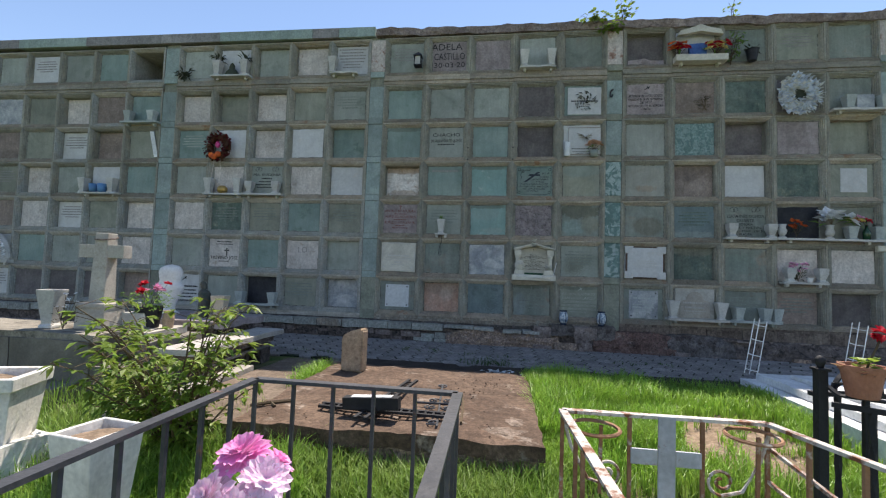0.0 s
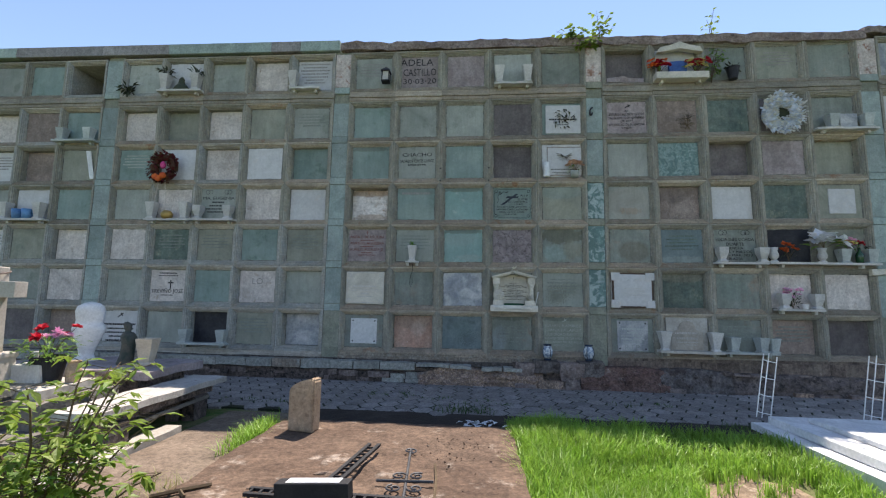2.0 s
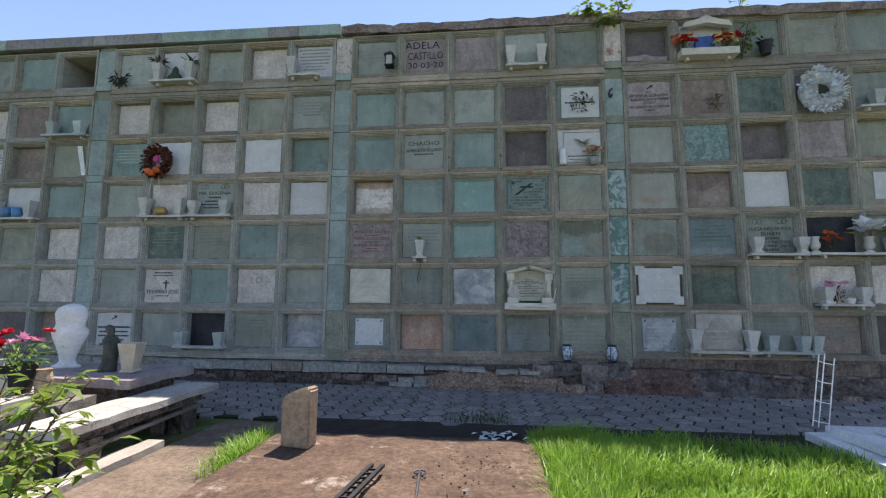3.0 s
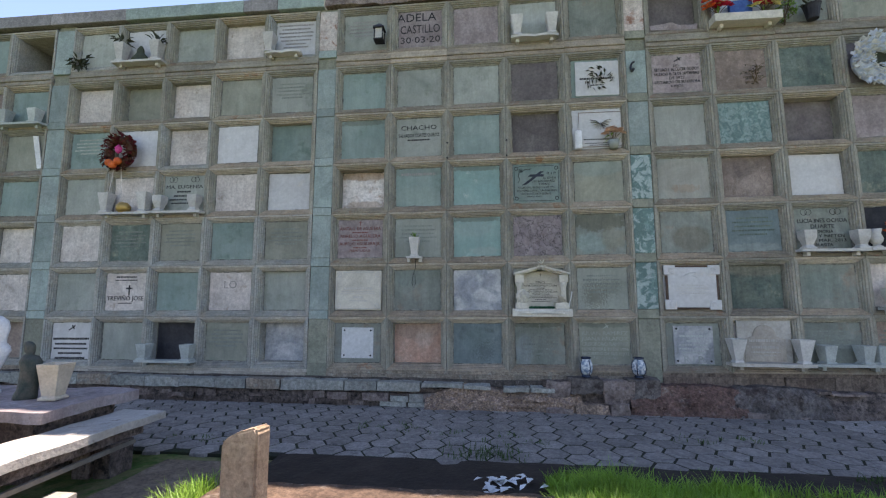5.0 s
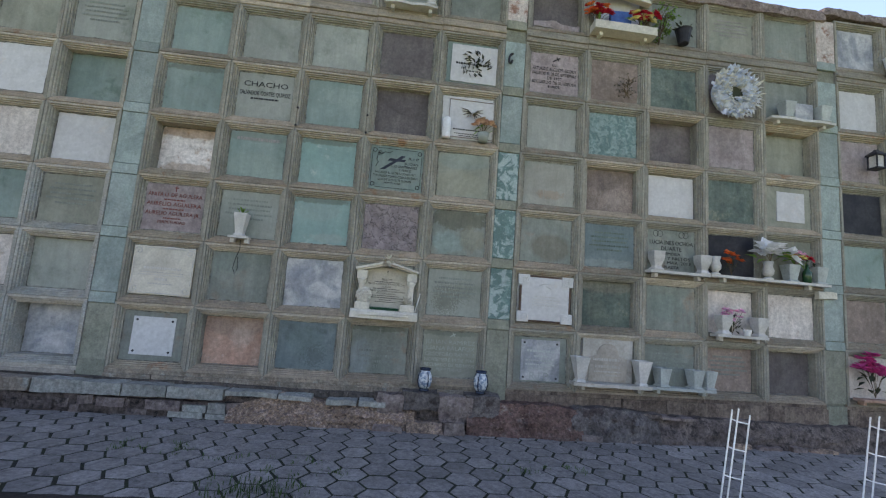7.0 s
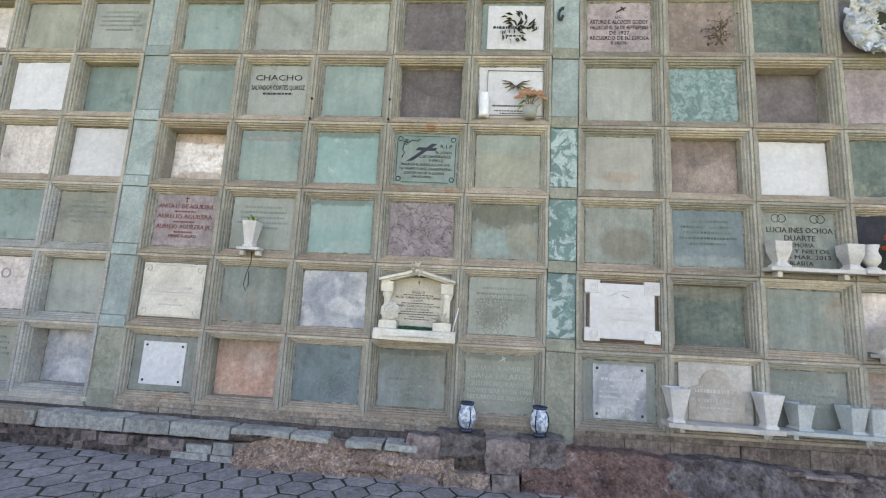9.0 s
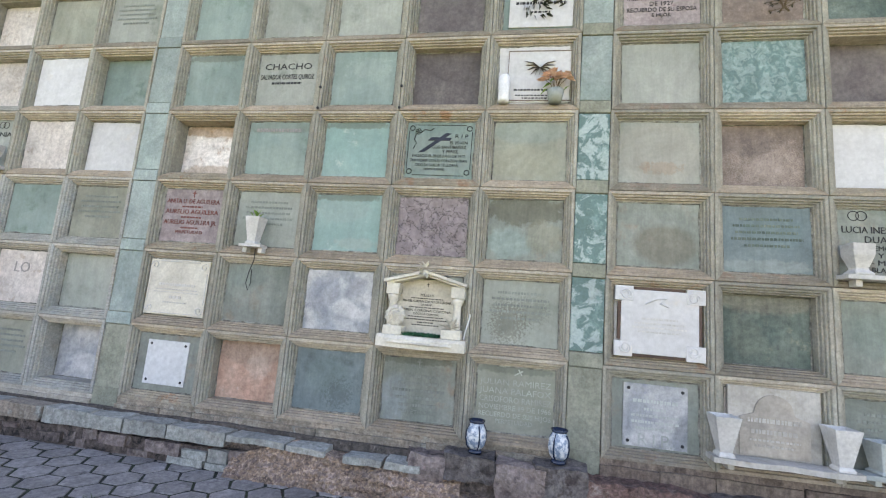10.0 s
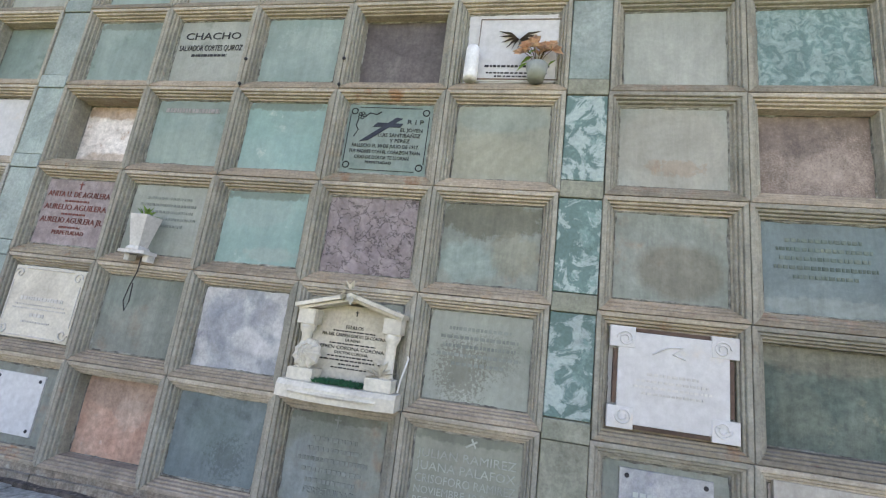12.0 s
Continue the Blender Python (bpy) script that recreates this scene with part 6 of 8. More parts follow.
# ornate marble shrine with a pediment
x0, x1, z0, z1 = cell(2, 5, 3)
cx = (x0 + x1) / 2 - 0.005
t = thing("niche_shrine", "carved cream marble shrine with pediment, columns and ledge", "shrine", Matrix.Translation((cx + 0.022, FACE + 0.02, z0 + 0.05)) @ Matrix.Diagonal((0.965, 1, 1, 1)))
back = part("back_plate", boxed(-0.27, 0.27, 0.012, 0.045, 0.02, 0.50, 0.004), CREAM, t)
bm = bmesh.new()
for sx in (-1, 1):
    bar(bm, (sx * 0.34, -0.06, 0.462), (0.0, -0.06, 0.55), 0.17, 0.022)
    bar(bm, (sx * 0.325, -0.05, 0.445), (0.0, -0.05, 0.528), 0.13, 0.016)
part("pediment", bm, CREAM, t)
for sx in (-1, 1):
    part("entablature", boxed(sx * 0.27 - 0.055, sx * 0.27 + 0.055, -0.11, 0, 0.36, 0.45, 0.006), CREAM, t)
    part("column", lathe([(0.05, 0.1), (0.032, 0.13), (0.03, 0.3), (0.045, 0.33), (0.05, 0.36)], 14), CREAM, t, smooth=True).location = (sx * 0.27, -0.06, 0)
    part("pedestal", boxed(sx * 0.24 - 0.08, sx * 0.24 + 0.08, -0.13, 0, 0.045, 0.115, 0.006), CREAM, t)
bm = lathe([(0.02, -0.02), (0.075, -0.012), (0.086, 0.0), (0.078, 0.016), (0.05, 0.03), (0.045, 0.022), (0.01, 0.045)], 22)
for v in bm.verts:
    v.co *= 1 + 0.06 * math.cos(11 * math.atan2(v.co.y, v.co.x))
part("shell_carving", bm, CREAM, t, "carved scallop shell").matrix_basis = pose(-0.235, -0.085, 0.195, 78, 0, 0)
bm = bmesh.new()
for i in range(9):
    a = math.pi * (i + 0.5) / 9
    leaf_faces(bm, (0.0, -0.01 * (i % 2), 0.0), (math.cos(a), -0.35, math.sin(a)), 0.12 if i % 2 else 0.09, 0.05)
part("lily_carving", bm, CREAM, t, "carved lily petals").location = (0.235, -0.07, 0.118)
bm = bmesh.new()
n = 14
rows = []
for y_k, z in ((1.0, -0.045), (1.0, 0.02), (0.9, 0.045)):
    rows.append([bm.verts.new((-0.36 + 0.72 * i / n, -(0.15 + 0.06 * math.sin(math.pi * i / n)) * y_k, z)) for i in range(n + 1)] + [bm.verts.new((0.36, 0, z)), bm.verts.new((-0.36, 0, z))])
for a, b in zip(rows, rows[1:]):
    for i in range(len(a)):
        bm.faces.new((a[i], a[(i + 1) % len(a)], b[(i + 1) % len(a)], b[i]))
bm.faces.new(rows[0][::-1])
bm.faces.new(rows[-1])
part("ledge", bm, CREAM, t)
part("moulding", tube(bmesh.new(), [(-0.26 + 0.52 * i / 10, -(0.155 + 0.058 * math.sin(math.pi * (i + 2) / 14)), -0.005) for i in range(11)], 0.012, 6), CREAM, t)
rng = random.Random(3)
bm = bmesh.new()
for i in range(420):
    leaf_faces(bm, (rng.uniform(-0.15, 0.15), rng.uniform(-0.14, -0.0), 0.045), (rng.uniform(-1, 1), rng.uniform(-1, 1), 1.2), 0.038, 0.012)
part("artificial_grass", bm, TURF, t, "strip of green artificial grass")
bm = bmesh.new()
for i in range(26):
    a = rng.uniform(0, 6.28)
    leaf_faces(bm, (0.02 * math.cos(a), -0.16, 0.56 + 0.02 * math.sin(a)), (math.cos(a), -0.5, math.sin(a)), rng.uniform(0.03, 0.07), 0.03)
part("rosette", bm, CREAM, t, "carved flower rosette")
inscribe(back, [(0, 0.085), ("FELILLOS", 0.024), (0.6, 0.016), ("MA. DEL CARMEN CORTES DE CORONA", 0.023), ("LA NENA", 0.02), (0.65, 0.016), ("EFREN CORONA CORONA", 0.024), ("DOCTOR CORONA", 0.02), (0.65, 0.016), (0.85, 0.018), (0.3, 0.018), (0.5, 0.016)], 0.46, 0.5, PAINT_DARK, 0.98, 0.0095)
carved_cross(back, 0, 0.455, 0.034, 0.02, PAINT_DARK, 0, 0.009)

tagged(part("loose_ribbon", tube(bmesh.new(), [(0, 0, 0), (0.012, -0.012, 0.07), (0.03, -0.014, 0.14), (0.04, -0.01, 0.19), (0.036, -0.016, 0.2)], 0.006, 5), WHITE_PAINT, None), "white scrap of ribbon hanging beside the shrine", "ribbon").location = (cx + 0.345, FACE - 0.01, z0 + 0.10)

# painted plaques of the upper rows
def sprig(parent, seed, mat, n=22, r=0.16):
    rng = random.Random(seed)
    bm = bmesh.new()
    for i in range(n):
        a = rng.uniform(0, 6.28)
        rr = rng.uniform(0, r)
        leaf_faces(bm, (rr * math.cos(a), -0.012, rr * 0.8 * math.sin(a)), (math.cos(a + 1), -0.1, math.sin(a + 1)), 0.07, 0.035, 0.1)
    part("painted_leaves", bm, mat, parent)


t = plaque(2, 1, 4, 0.54, 0.46, STONE["w"], "white plaque with dark leafy sprig and lettering", bolts=False, dx=0.03, dz=-0.01, lines=[(0, 0.14), (0.8, 0.05), (0, 0.03), (0.3, 0.03)], ink=PAINT_DARK)
sprig(t, 5, DARK_LEAF, 46, 0.17)
t = plaque(2, 2, 4, 0.56, 0.48, STONE["w"], "white ceramic plaque with painted bird and lettering", bolts=False, dx=0.05, dz=-0.01, lines=[(0, 0.26), (0.75, 0.03), (0, 0.015), (0.7, 0.02), (0.5, 0.02)], ink=PAINT_DARK)
bm = bmesh.new()
for sx in (-1, 1):
    for k in range(5):
        leaf_faces(bm, (0.0, -0.006, 0.07), (sx * (1 - 0.1 * k), -0.02, 0.65 - 0.35 * k), 0.15 - 0.015 * k, 0.035, 0.05)
leaf_faces(bm, (0, -0.006, 0.1), (0.1, 0, -1), 0.12, 0.05, 0.05)
part("painted_bird", bm, STONE["d"], t)
bm = tube(bmesh.new(), [(-0.265, -0.002, -0.225), (0.265, -0.002, -0.225), (0.265, -0.002, 0.225), (-0.265, -0.002, 0.225), (-0.265, -0.002, -0.225)], 0.006, 4)
part("painted_border", bm, STONE["b"], t)
x0, x1, z0, z1 = cell(2, 2, 4)
tagged(part("candle", lathe([(0.045, 0), (0.047, 0.02), (0.045, 0.22), (0.038, 0.235), (0.01, 0.23)], 18), WHITE_PAINT, None, smooth=True), "thick white candle standing in a niche", "candle").location = (x0 + 0.14, FACE - 0.005, z0 + 0.062)
tagged(part("silver_pot", lathe([(0.05, 0), (0.07, 0.1), (0.062, 0.1), (0.045, 0.03)], 16), STONE["g"], None, smooth=True), "small grey pot in a niche", "pot").location = (x0 + 0.56, FACE - 0.03, z0 + 0.05)
bunch("flower_bunch", "peach artificial flowers in a small pot", (x0 + 0.56, FACE - 0.03, z0 + 0.13), (0.09, 0.04, 0.2), 8, 9, 0.075, [petal("peach_petal", (0.62, 0.36, 0.24), (0.7, 0.5, 0.36))], 6, LEAF, 22)


# lanterns, cans and small hangings
def lantern(at, label):
    t = thing("lantern", label, "lantern", Matrix.Translation(at))
    part("base", boxed(-0.065, 0.065, -0.065, 0.065, 0, 0.02, 0.003), STONE["k"], t)
    part("roof", square_turn([(0.075, 0.17), (0.07, 0.19), (0.02, 0.24), (0.015, 0.25)]), STONE["k"], t)
    part("lamp_glass", boxed(-0.045, 0.045, -0.045, 0.045, 0.02, 0.17), VASE, t)
    for sx in (-1, 1):
        for sy in (-1, 1):
            part("post", boxed(sx * 0.055 - 0.006, sx * 0.055 + 0.006, sy * 0.055 - 0.006, sy * 0.055 + 0.006, 0.02, 0.17), STONE["k"], t)
    return t


x0, x1, z0, z1 = cell(2, 0, 0)
lantern((x1 - 0.15, FACE - 0.068, z0 + 0.12), "small dark metal lantern fixed to a niche slab")
x0, x1, z0, z1 = cell(4, 2, 0)
lantern((x0 + 0.44, FACE - 0.068, z0 + 0.22), "small dark metal lantern fixed to a niche slab")
x0, x1, z0, z1 = cell(4, 0, 0)
t = tagged(part("tin_can", lathe([(0.09, 0), (0.095, 0.01), (0.09, 0.02), (0.09, 0.24), (0.095, 0.25), (0.085, 0.25), (0.08, 0.04)], 18), WHITE_PAINT, None, smooth=True), "white tin can hung tilted between two niches", "can")
t.matrix_basis = pose(x1 + 0.04, FACE - 0.11, z0 - 0.03, 0, -14, 0)
x0, x1, z0, z1 = cell(4, 1, 1)
t = thing("niche_shrine", "small pale plaster shrine with columns over a shelf", "shrine", Matrix.Translation(((x0 + x1) / 2, FACE, z0 + 0.04)))
part("ledge", boxed(-0.4, 0.4, -0.16, 0, -0.02, 0.02, 0.006), CREAM, t)
bm = tube(bmesh.new(), [(0.3 * math.cos(math.pi * i / 12), -0.07, 0.42 + 0.13 * math.sin(math.pi * i / 12)) for i in range(13)], 0.03, 6)
part("arch", bm, CREAM, t)
for x in (-0.3, -0.15, 0.15, 0.3):
    part("column", lathe([(0.03, 0.02), (0.022, 0.05), (0.022, 0.38), (0.03, 0.42)], 10), CREAM, t, smooth=True).location = (x, -0.07, 0)
x0, x1, z0, z1 = cell(0, 5, 0)
p = shelf(0, 5, 0, "white cement shelf under an arched shrine", w=0.9, mat=VASE, thick=0.06)
t = thing("niche_shrine", "arched white shrine trimmed with pale flowers", "shrine", Matrix.Translation((p.x + 0.02, FACE - 0.02, p.z)))
part("arch", tube(bmesh.new(), [(0.36 * math.cos(math.pi * i / 16), -0.03, 0.02 + 0.46 * math.sin(math.pi * i / 16)) for i in range(17)], 0.05, 8), VASE, t)
rng = random.Random(8)
bm = bmesh.new()
for i in range(120):
    a = rng.uniform(0, math.pi)
    leaf_faces(bm, (0.36 * math.cos(a), -0.09, 0.02 + 0.46 * math.sin(a)), (rng.uniform(-1, 1), -0.6, rng.uniform(-1, 1)), 0.06, 0.045)
part("blossoms", bm, LILY, t, "white artificial blossoms")
bunch("flower_bunch", "dark red flowers inside an arched shrine", (p.x - 0.05, FACE - 0.1, p.z), (0.1, 0.03, 0.32), 10, 8, 0.06, [RED], 8, DARK_LEAF, 23)
# cloth over a niche front
x0, x1, z0, z1 = cell(0, 2, 4)
tagged(part("white_cloth", bar(bmesh.new(), (x1 - 0.2, FACE + 0.03, z1 - 0.1), (x1 - 0.08, FACE + 0.03, z0 + 0.1), 0.08, 0.012), WHITE_PAINT, None), "strip of white cloth hanging in a niche", "cloth")
tagged(part("white_rose", rough_box(5.55, 5.80, FACE - 0.06, FACE + 0.01, 2.09, 2.17, 0.03, 0.02), CREAM, None), "broken white carved flower on the pilaster", "carving")
# iron hooks and black pins
for s, r, c in ((2, 2, 2), (2, 2, 3)):
    x0, x1, z0, z1 = cell(s, r, c)
    for z in (z0 + 0.02, z0 + 0.22):
        b = lathe([(0.012, 0), (0.012, 0.012), (0.006, 0.016)], 8)
        bmesh.ops.rotate(b, verts=b.verts, matrix=Matrix.Rotation(radians(90), 3, "X"))
        tagged(part("iron_pin", b, BOLT, None), "small dark iron pin set in the niche frame", "pin").location = (x0 + 0.005, FACE - 0.001, z)
tagged(part("iron_hook", tube(bmesh.new(), scroll((1.71, FACE - 0.03, 4.54), 0.08, 0.8, (0.5, 0, 0.2), (0, 0, 1), 1.0), 0.014, 6), BOLT, None), "dark bent iron hook on the pilaster", "hook")

# blue and white painted vases on the plinth
TALAVERA = material("blue_and_white_glaze", (0.58, 0.61, 0.63), (0.17, 0.23, 0.31), 26, 0.25, 0.03, 60, vary=0.03, mix=0.25, spec=0.5)
BLUE_RIM = material("dark_blue_glaze", (0.015, 0.028, 0.06), None, 10, 0.25, 0.03, 40, spec=0.5)
t = thing("painted_vase", "blue and white glazed ceramic vase on the plinth", "vase", Matrix.Translation((1.0, 7.345, 0.768)) @ Matrix.Scale(0.86, 4), "pair of painted vases")
part("body", lathe([(0.05, 0.03), (0.075, 0.06), (0.088, 0.12), (0.082, 0.18), (0.06, 0.225), (0.06, 0.24)], 20), TALAVERA, t, smooth=True)
part("foot", lathe([(0.06, 0), (0.062, 0.012), (0.05, 0.032)], 20), BLUE_RIM, t, "dark blue foot", True)
part("rim", lathe([(0.06, 0.238), (0.072, 0.262), (0.064, 0.262), (0.05, 0.23)], 20), BLUE_RIM, t, "dark blue rim", True)
for k in range(4):
    part("stripe", tube(bmesh.new(), [((r + 0.003) * math.cos(0.4 + k * 1.57), (r + 0.003) * math.sin(0.4 + k * 1.57), z) for r, z in ((0.055, 0.035), (0.075, 0.06), (0.088, 0.12), (0.082, 0.18), (0.06, 0.225))], 0.007, 5), BLUE_RIM, t, "dark blue stripe")
copy_thing(t, Matrix.Translation((1.585, 7.345, 0.774)) @ Matrix.Rotation(0.6, 4, "Z"))

# ---- graves, fences and plants before the wall ----
# upright stone marker on the brown slab
t = thing("stone_marker", "tan sandstone block standing on the grave slab", "stone marker", pose(-1.46, 4.42, 0.50, 0, 0, -9))
bm = bmesh.new()
n = 6
prof = [(-0.115, 0), (0.115, 0), (0.117, 0.41), (0.10, 0.435), (-0.02, 0.40), (-0.10, 0.36), (-0.116, 0.33)]
fs, bs = [bm.verts.new((x, -0.06, z)) for x, z in prof], [bm.verts.new((x, 0.06, z)) for x, z in prof]
bm.faces.new(fs)
bm.faces.new(bs[::-1])
for i in range(len(prof)):
    bm.faces.new((fs[i], fs[(i + 1) % len(prof)], bs[(i + 1) % len(prof)], bs[i]))
bmesh.ops.bevel(bm, geom=bm.edges[:], offset=0.012, segments=2, affect="EDGES")
for v in bm.verts:
    v.co += noise.noise_vector(v.co * 12) * 0.006
part("block", bm, POST_STONE, t)


# iron crosses lying on the slab
def flat(bm, a, b, w, z=0.535, h=0.012):
    return bar(bm, (a[0], a[1], z), (b[0], b[1], z), w, h)


t = thing("fallen_cross", "black iron lattice cross lying on the grave slab", "cross")
for off in (-0.035, 0.035):
    part("rail", flat(bmesh.new(), (-1.28, 3.16 + off), (-0.3, 3.13 + off), 0.024, 0.535, 0.018), IRON, t)
    part("rail", flat(bmesh.new(), (-0.90 + off, 2.88), (-0.76 + off, 3.98), 0.024, 0.552, 0.018), IRON, t)
for i in range(17):
    x = -1.26 + 0.058 * i
    part("lattice_bar", flat(bmesh.new(), (x, 3.125), (x, 3.195), 0.014, 0.536), IRON, t)
for i in range(16):
    y = 2.92 + 0.066 * i
    x = -0.90 + 0.14 * (y - 2.88) / 1.1
    part("lattice_bar", flat(bmesh.new(), (x - 0.035, y), (x + 0.035, y), 0.01, 0.55), IRON, t)
ob = part("name_plate", boxed(-0.2, 0.2, -0.04, 0.04, 0, 0.085, 0.006), IRON, t, "black sheet-iron name box")
ob.matrix_basis = pose(-0.87, 3.06, 0.562, 0, -4, -3)
part("plate_face", boxed(-0.14, 0.15, -0.03, 0.03, 0.086, 0.089, 0.001), WHITE_PAINT, ob, "white panel on the name box")
t = thing("fallen_cross", "thin ornate iron cross lying on the grave slab", "cross")
bm = bmesh.new()
tube(bm, [(-0.40, 2.95, 0.515), (-0.50, 4.02, 0.515)], 0.009, 6)
part("shaft", bm, GREY_IRON, t)
part("arm", tube(bmesh.new(), [(-0.62, 3.42, 0.525), (-0.28, 3.44, 0.525)], 0.009, 6), GREY_IRON, t)
for k, (cx, cy) in enumerate(((-0.50, 3.52), (-0.39, 3.53), (-0.50, 3.34), (-0.38, 3.35), (-0.44, 3.02), (-0.50, 3.98))):
    part("scroll", tube(bmesh.new(), scroll((cx, cy, 0.52), 0.05, 1.4, (1, 0, 0), (0, 1, 0), k), 0.006, 5), GREY_IRON, t)
tagged(part("wooden_stick", tube(bmesh.new(), [(-0.25, 3.08, 0.512), (-0.27, 3.5, 0.512), (-0.30, 3.76, 0.514)], 0.008, 5), STEM, None), "thin dry stick lying on the slab", "stick")
t = thing("broken_twig", "forked dry twig lying on the slab", "twig")
bm = tube(bmesh.new(), [(-1.78, 3.08, 0.515), (-1.66, 3.15, 0.525), (-1.55, 3.27, 0.515)], 0.012, 5)
part("branch", bm, STEM, t)
part("branch", tube(bmesh.new(), [(-1.66, 3.15, 0.525), (-1.60, 3.10, 0.515)], 0.01, 5), STEM, t)
part("branch", tube(bmesh.new(), [(-1.70, 3.13, 0.525), (-1.73, 3.22, 0.515)], 0.009, 5), STEM, t)
# torn white plastic on the damp soil
rng = random.Random(12)
t = thing("plastic_scraps", "torn scraps of white plastic on damp soil", "litter", kind="stuff")
bm = bmesh.new()
for i in range(26):
    x, y = rng.gauss(0.02, 0.11), rng.gauss(5.08, 0.07)
    leaf_faces(bm, (x, y, 0.43), (rng.uniform(-1, 1), rng.uniform(-1, 1), rng.uniform(0, 0.3)), rng.uniform(0.05, 0.12), rng.uniform(0.03, 0.07))
part("scraps", bm, WHITE_PAINT, t)

# dark fence with pickets
t = thing("iron_fence", "dark grey iron grave fence with thin pickets", "fence")
ZR = 1.115
corner_pts = [(-0.88, -0.6), (-0.87, 1.53), (-0.145, 1.53), (-0.12, -0.3)]
for (ax, ay), (bx, by) in zip(corner_pts, corner_pts[1:]):
    part("rail", bar(bmesh.new(), (ax, ay, ZR), (bx, by, ZR), 0.034, 0.012), GREY_IRON, t)
    part("rail", bar(bmesh.new(), (ax, ay, 0.28), (bx, by, 0.28), 0.028, 0.01), GREY_IRON, t)
    count = max(1, round(math.hypot(bx - ax, by - ay) / 0.145))
    for i in range(0 if ay < 0 else 1, count + 1):
        f = i / count
        x, y = ax + (bx - ax) * f, ay + (by - ay) * f
        part("picket", boxed(x - 0.006, x + 0.006, y - 0.006, y + 0.006, 0.08, ZR - 0.005), GREY_IRON, t)
for cx in (-0.68, -0.5, -0.32):
    part("scroll", tube(bmesh.new(), scroll((cx, 1.53, 0.62), 0.085, 1.2, (1, 0, 0), (0, 0, 1), 3.1), 0.005, 5), GREY_IRON, t)

# rusty white fence with cross and pot rings
t = thing("iron_fence", "rusty white-painted grave fence with cross and pot rings", "fence")
pts = [(0.29, 0.7), (0.235, 1.79), (0.965, 1.81), (1.25, 0.9)]
for (ax, ay), (bx, by) in zip(pts, pts[1:]):
    part("rail", bar(bmesh.new(), (ax, ay, 1.012), (bx, by, 1.012), 0.03, 0.012), RUSTY_WHITE, t)
    part("rail", bar(bmesh.new(), (ax, ay, 0.32), (bx, by, 0.32), 0.026, 0.01), RUSTY_WHITE, t)
for x, y in ((0.235, 1.79), (0.965, 1.81), (0.29, 0.7), (0.48, 1.79), (0.735, 1.79), (0.25, 1.45), (0.27, 1.1), (1.06, 1.5), (1.16, 1.2), (0.257, 1.62), (1.01, 1.66)):
    part("upright", boxed(x - 0.0065, x + 0.0065, y - 0.0065, y + 0.0065, 0.12, 1.008), RUST, t)
GREYWHITE = material("greyish_white_painted_iron", (0.50, 0.51, 0.54), (0.42, 0.43, 0.46), 8, 0.6, 0.15, 50, vary=0.03, third=(0.25, 0.11, 0.06), spot=12, amount=0.05)
part("cross_upright", boxed(0.578, 0.638, 1.775, 1.785, 0.12, 1.02, 0.002), GREYWHITE, t, "flat grey-white cross upright")
for a, b in ((0.482, 0.576), (0.640, 0.728)):
    part("cross_arm", boxed(a, b, 1.776, 1.786, 0.842, 0.898, 0.002), GREYWHITE, t, "flat grey-white cross arm")
for cx in (0.335, 0.88):
    part("pot_ring", tube(bmesh.new(), scroll((cx, 1.70 if cx < 0.5 else 1.74, 0.985), 0.085, 1.0, (1, 0, 0), (0, 1, 0), shrink=1.0, n=24), 0.007, 5), RUST, t, "rusty pot ring")
    part("pot_ring_stay", bar(bmesh.new(), (cx + 0.04, 1.78, 0.97), (cx + 0.04, 1.79, 0.72), 0.012, 0.012), RUST, t)
for sx, cx in ((1, 0.40), (-1, 0.80)):
    part("scroll", tube(bmesh.new(), scroll((cx, 1.79, 0.80), 0.05, 1.5, (sx, 0, 0), (0, 0, 1), -1.5), 0.006, 5), RUSTY_WHITE, t)
    part("scroll", tube(bmesh.new(), [(cx + sx * 0.0, 1.79, 0.75), (cx - sx * 0.07, 1.79, 0.77), (cx - sx * 0.13, 1.79, 0.88), (cx - sx * 0.16, 1.79, 0.98)], 0.007, 5), RUSTY_WHITE, t)
for k in range(3):
    part("brace", bar(bmesh.new(), (0.965, 1.81, 0.93 - 0.12 * k), (1.05, 1.56, 0.85 - 0.12 * k), 0.012, 0.012), RUSTY_WHITE, t)

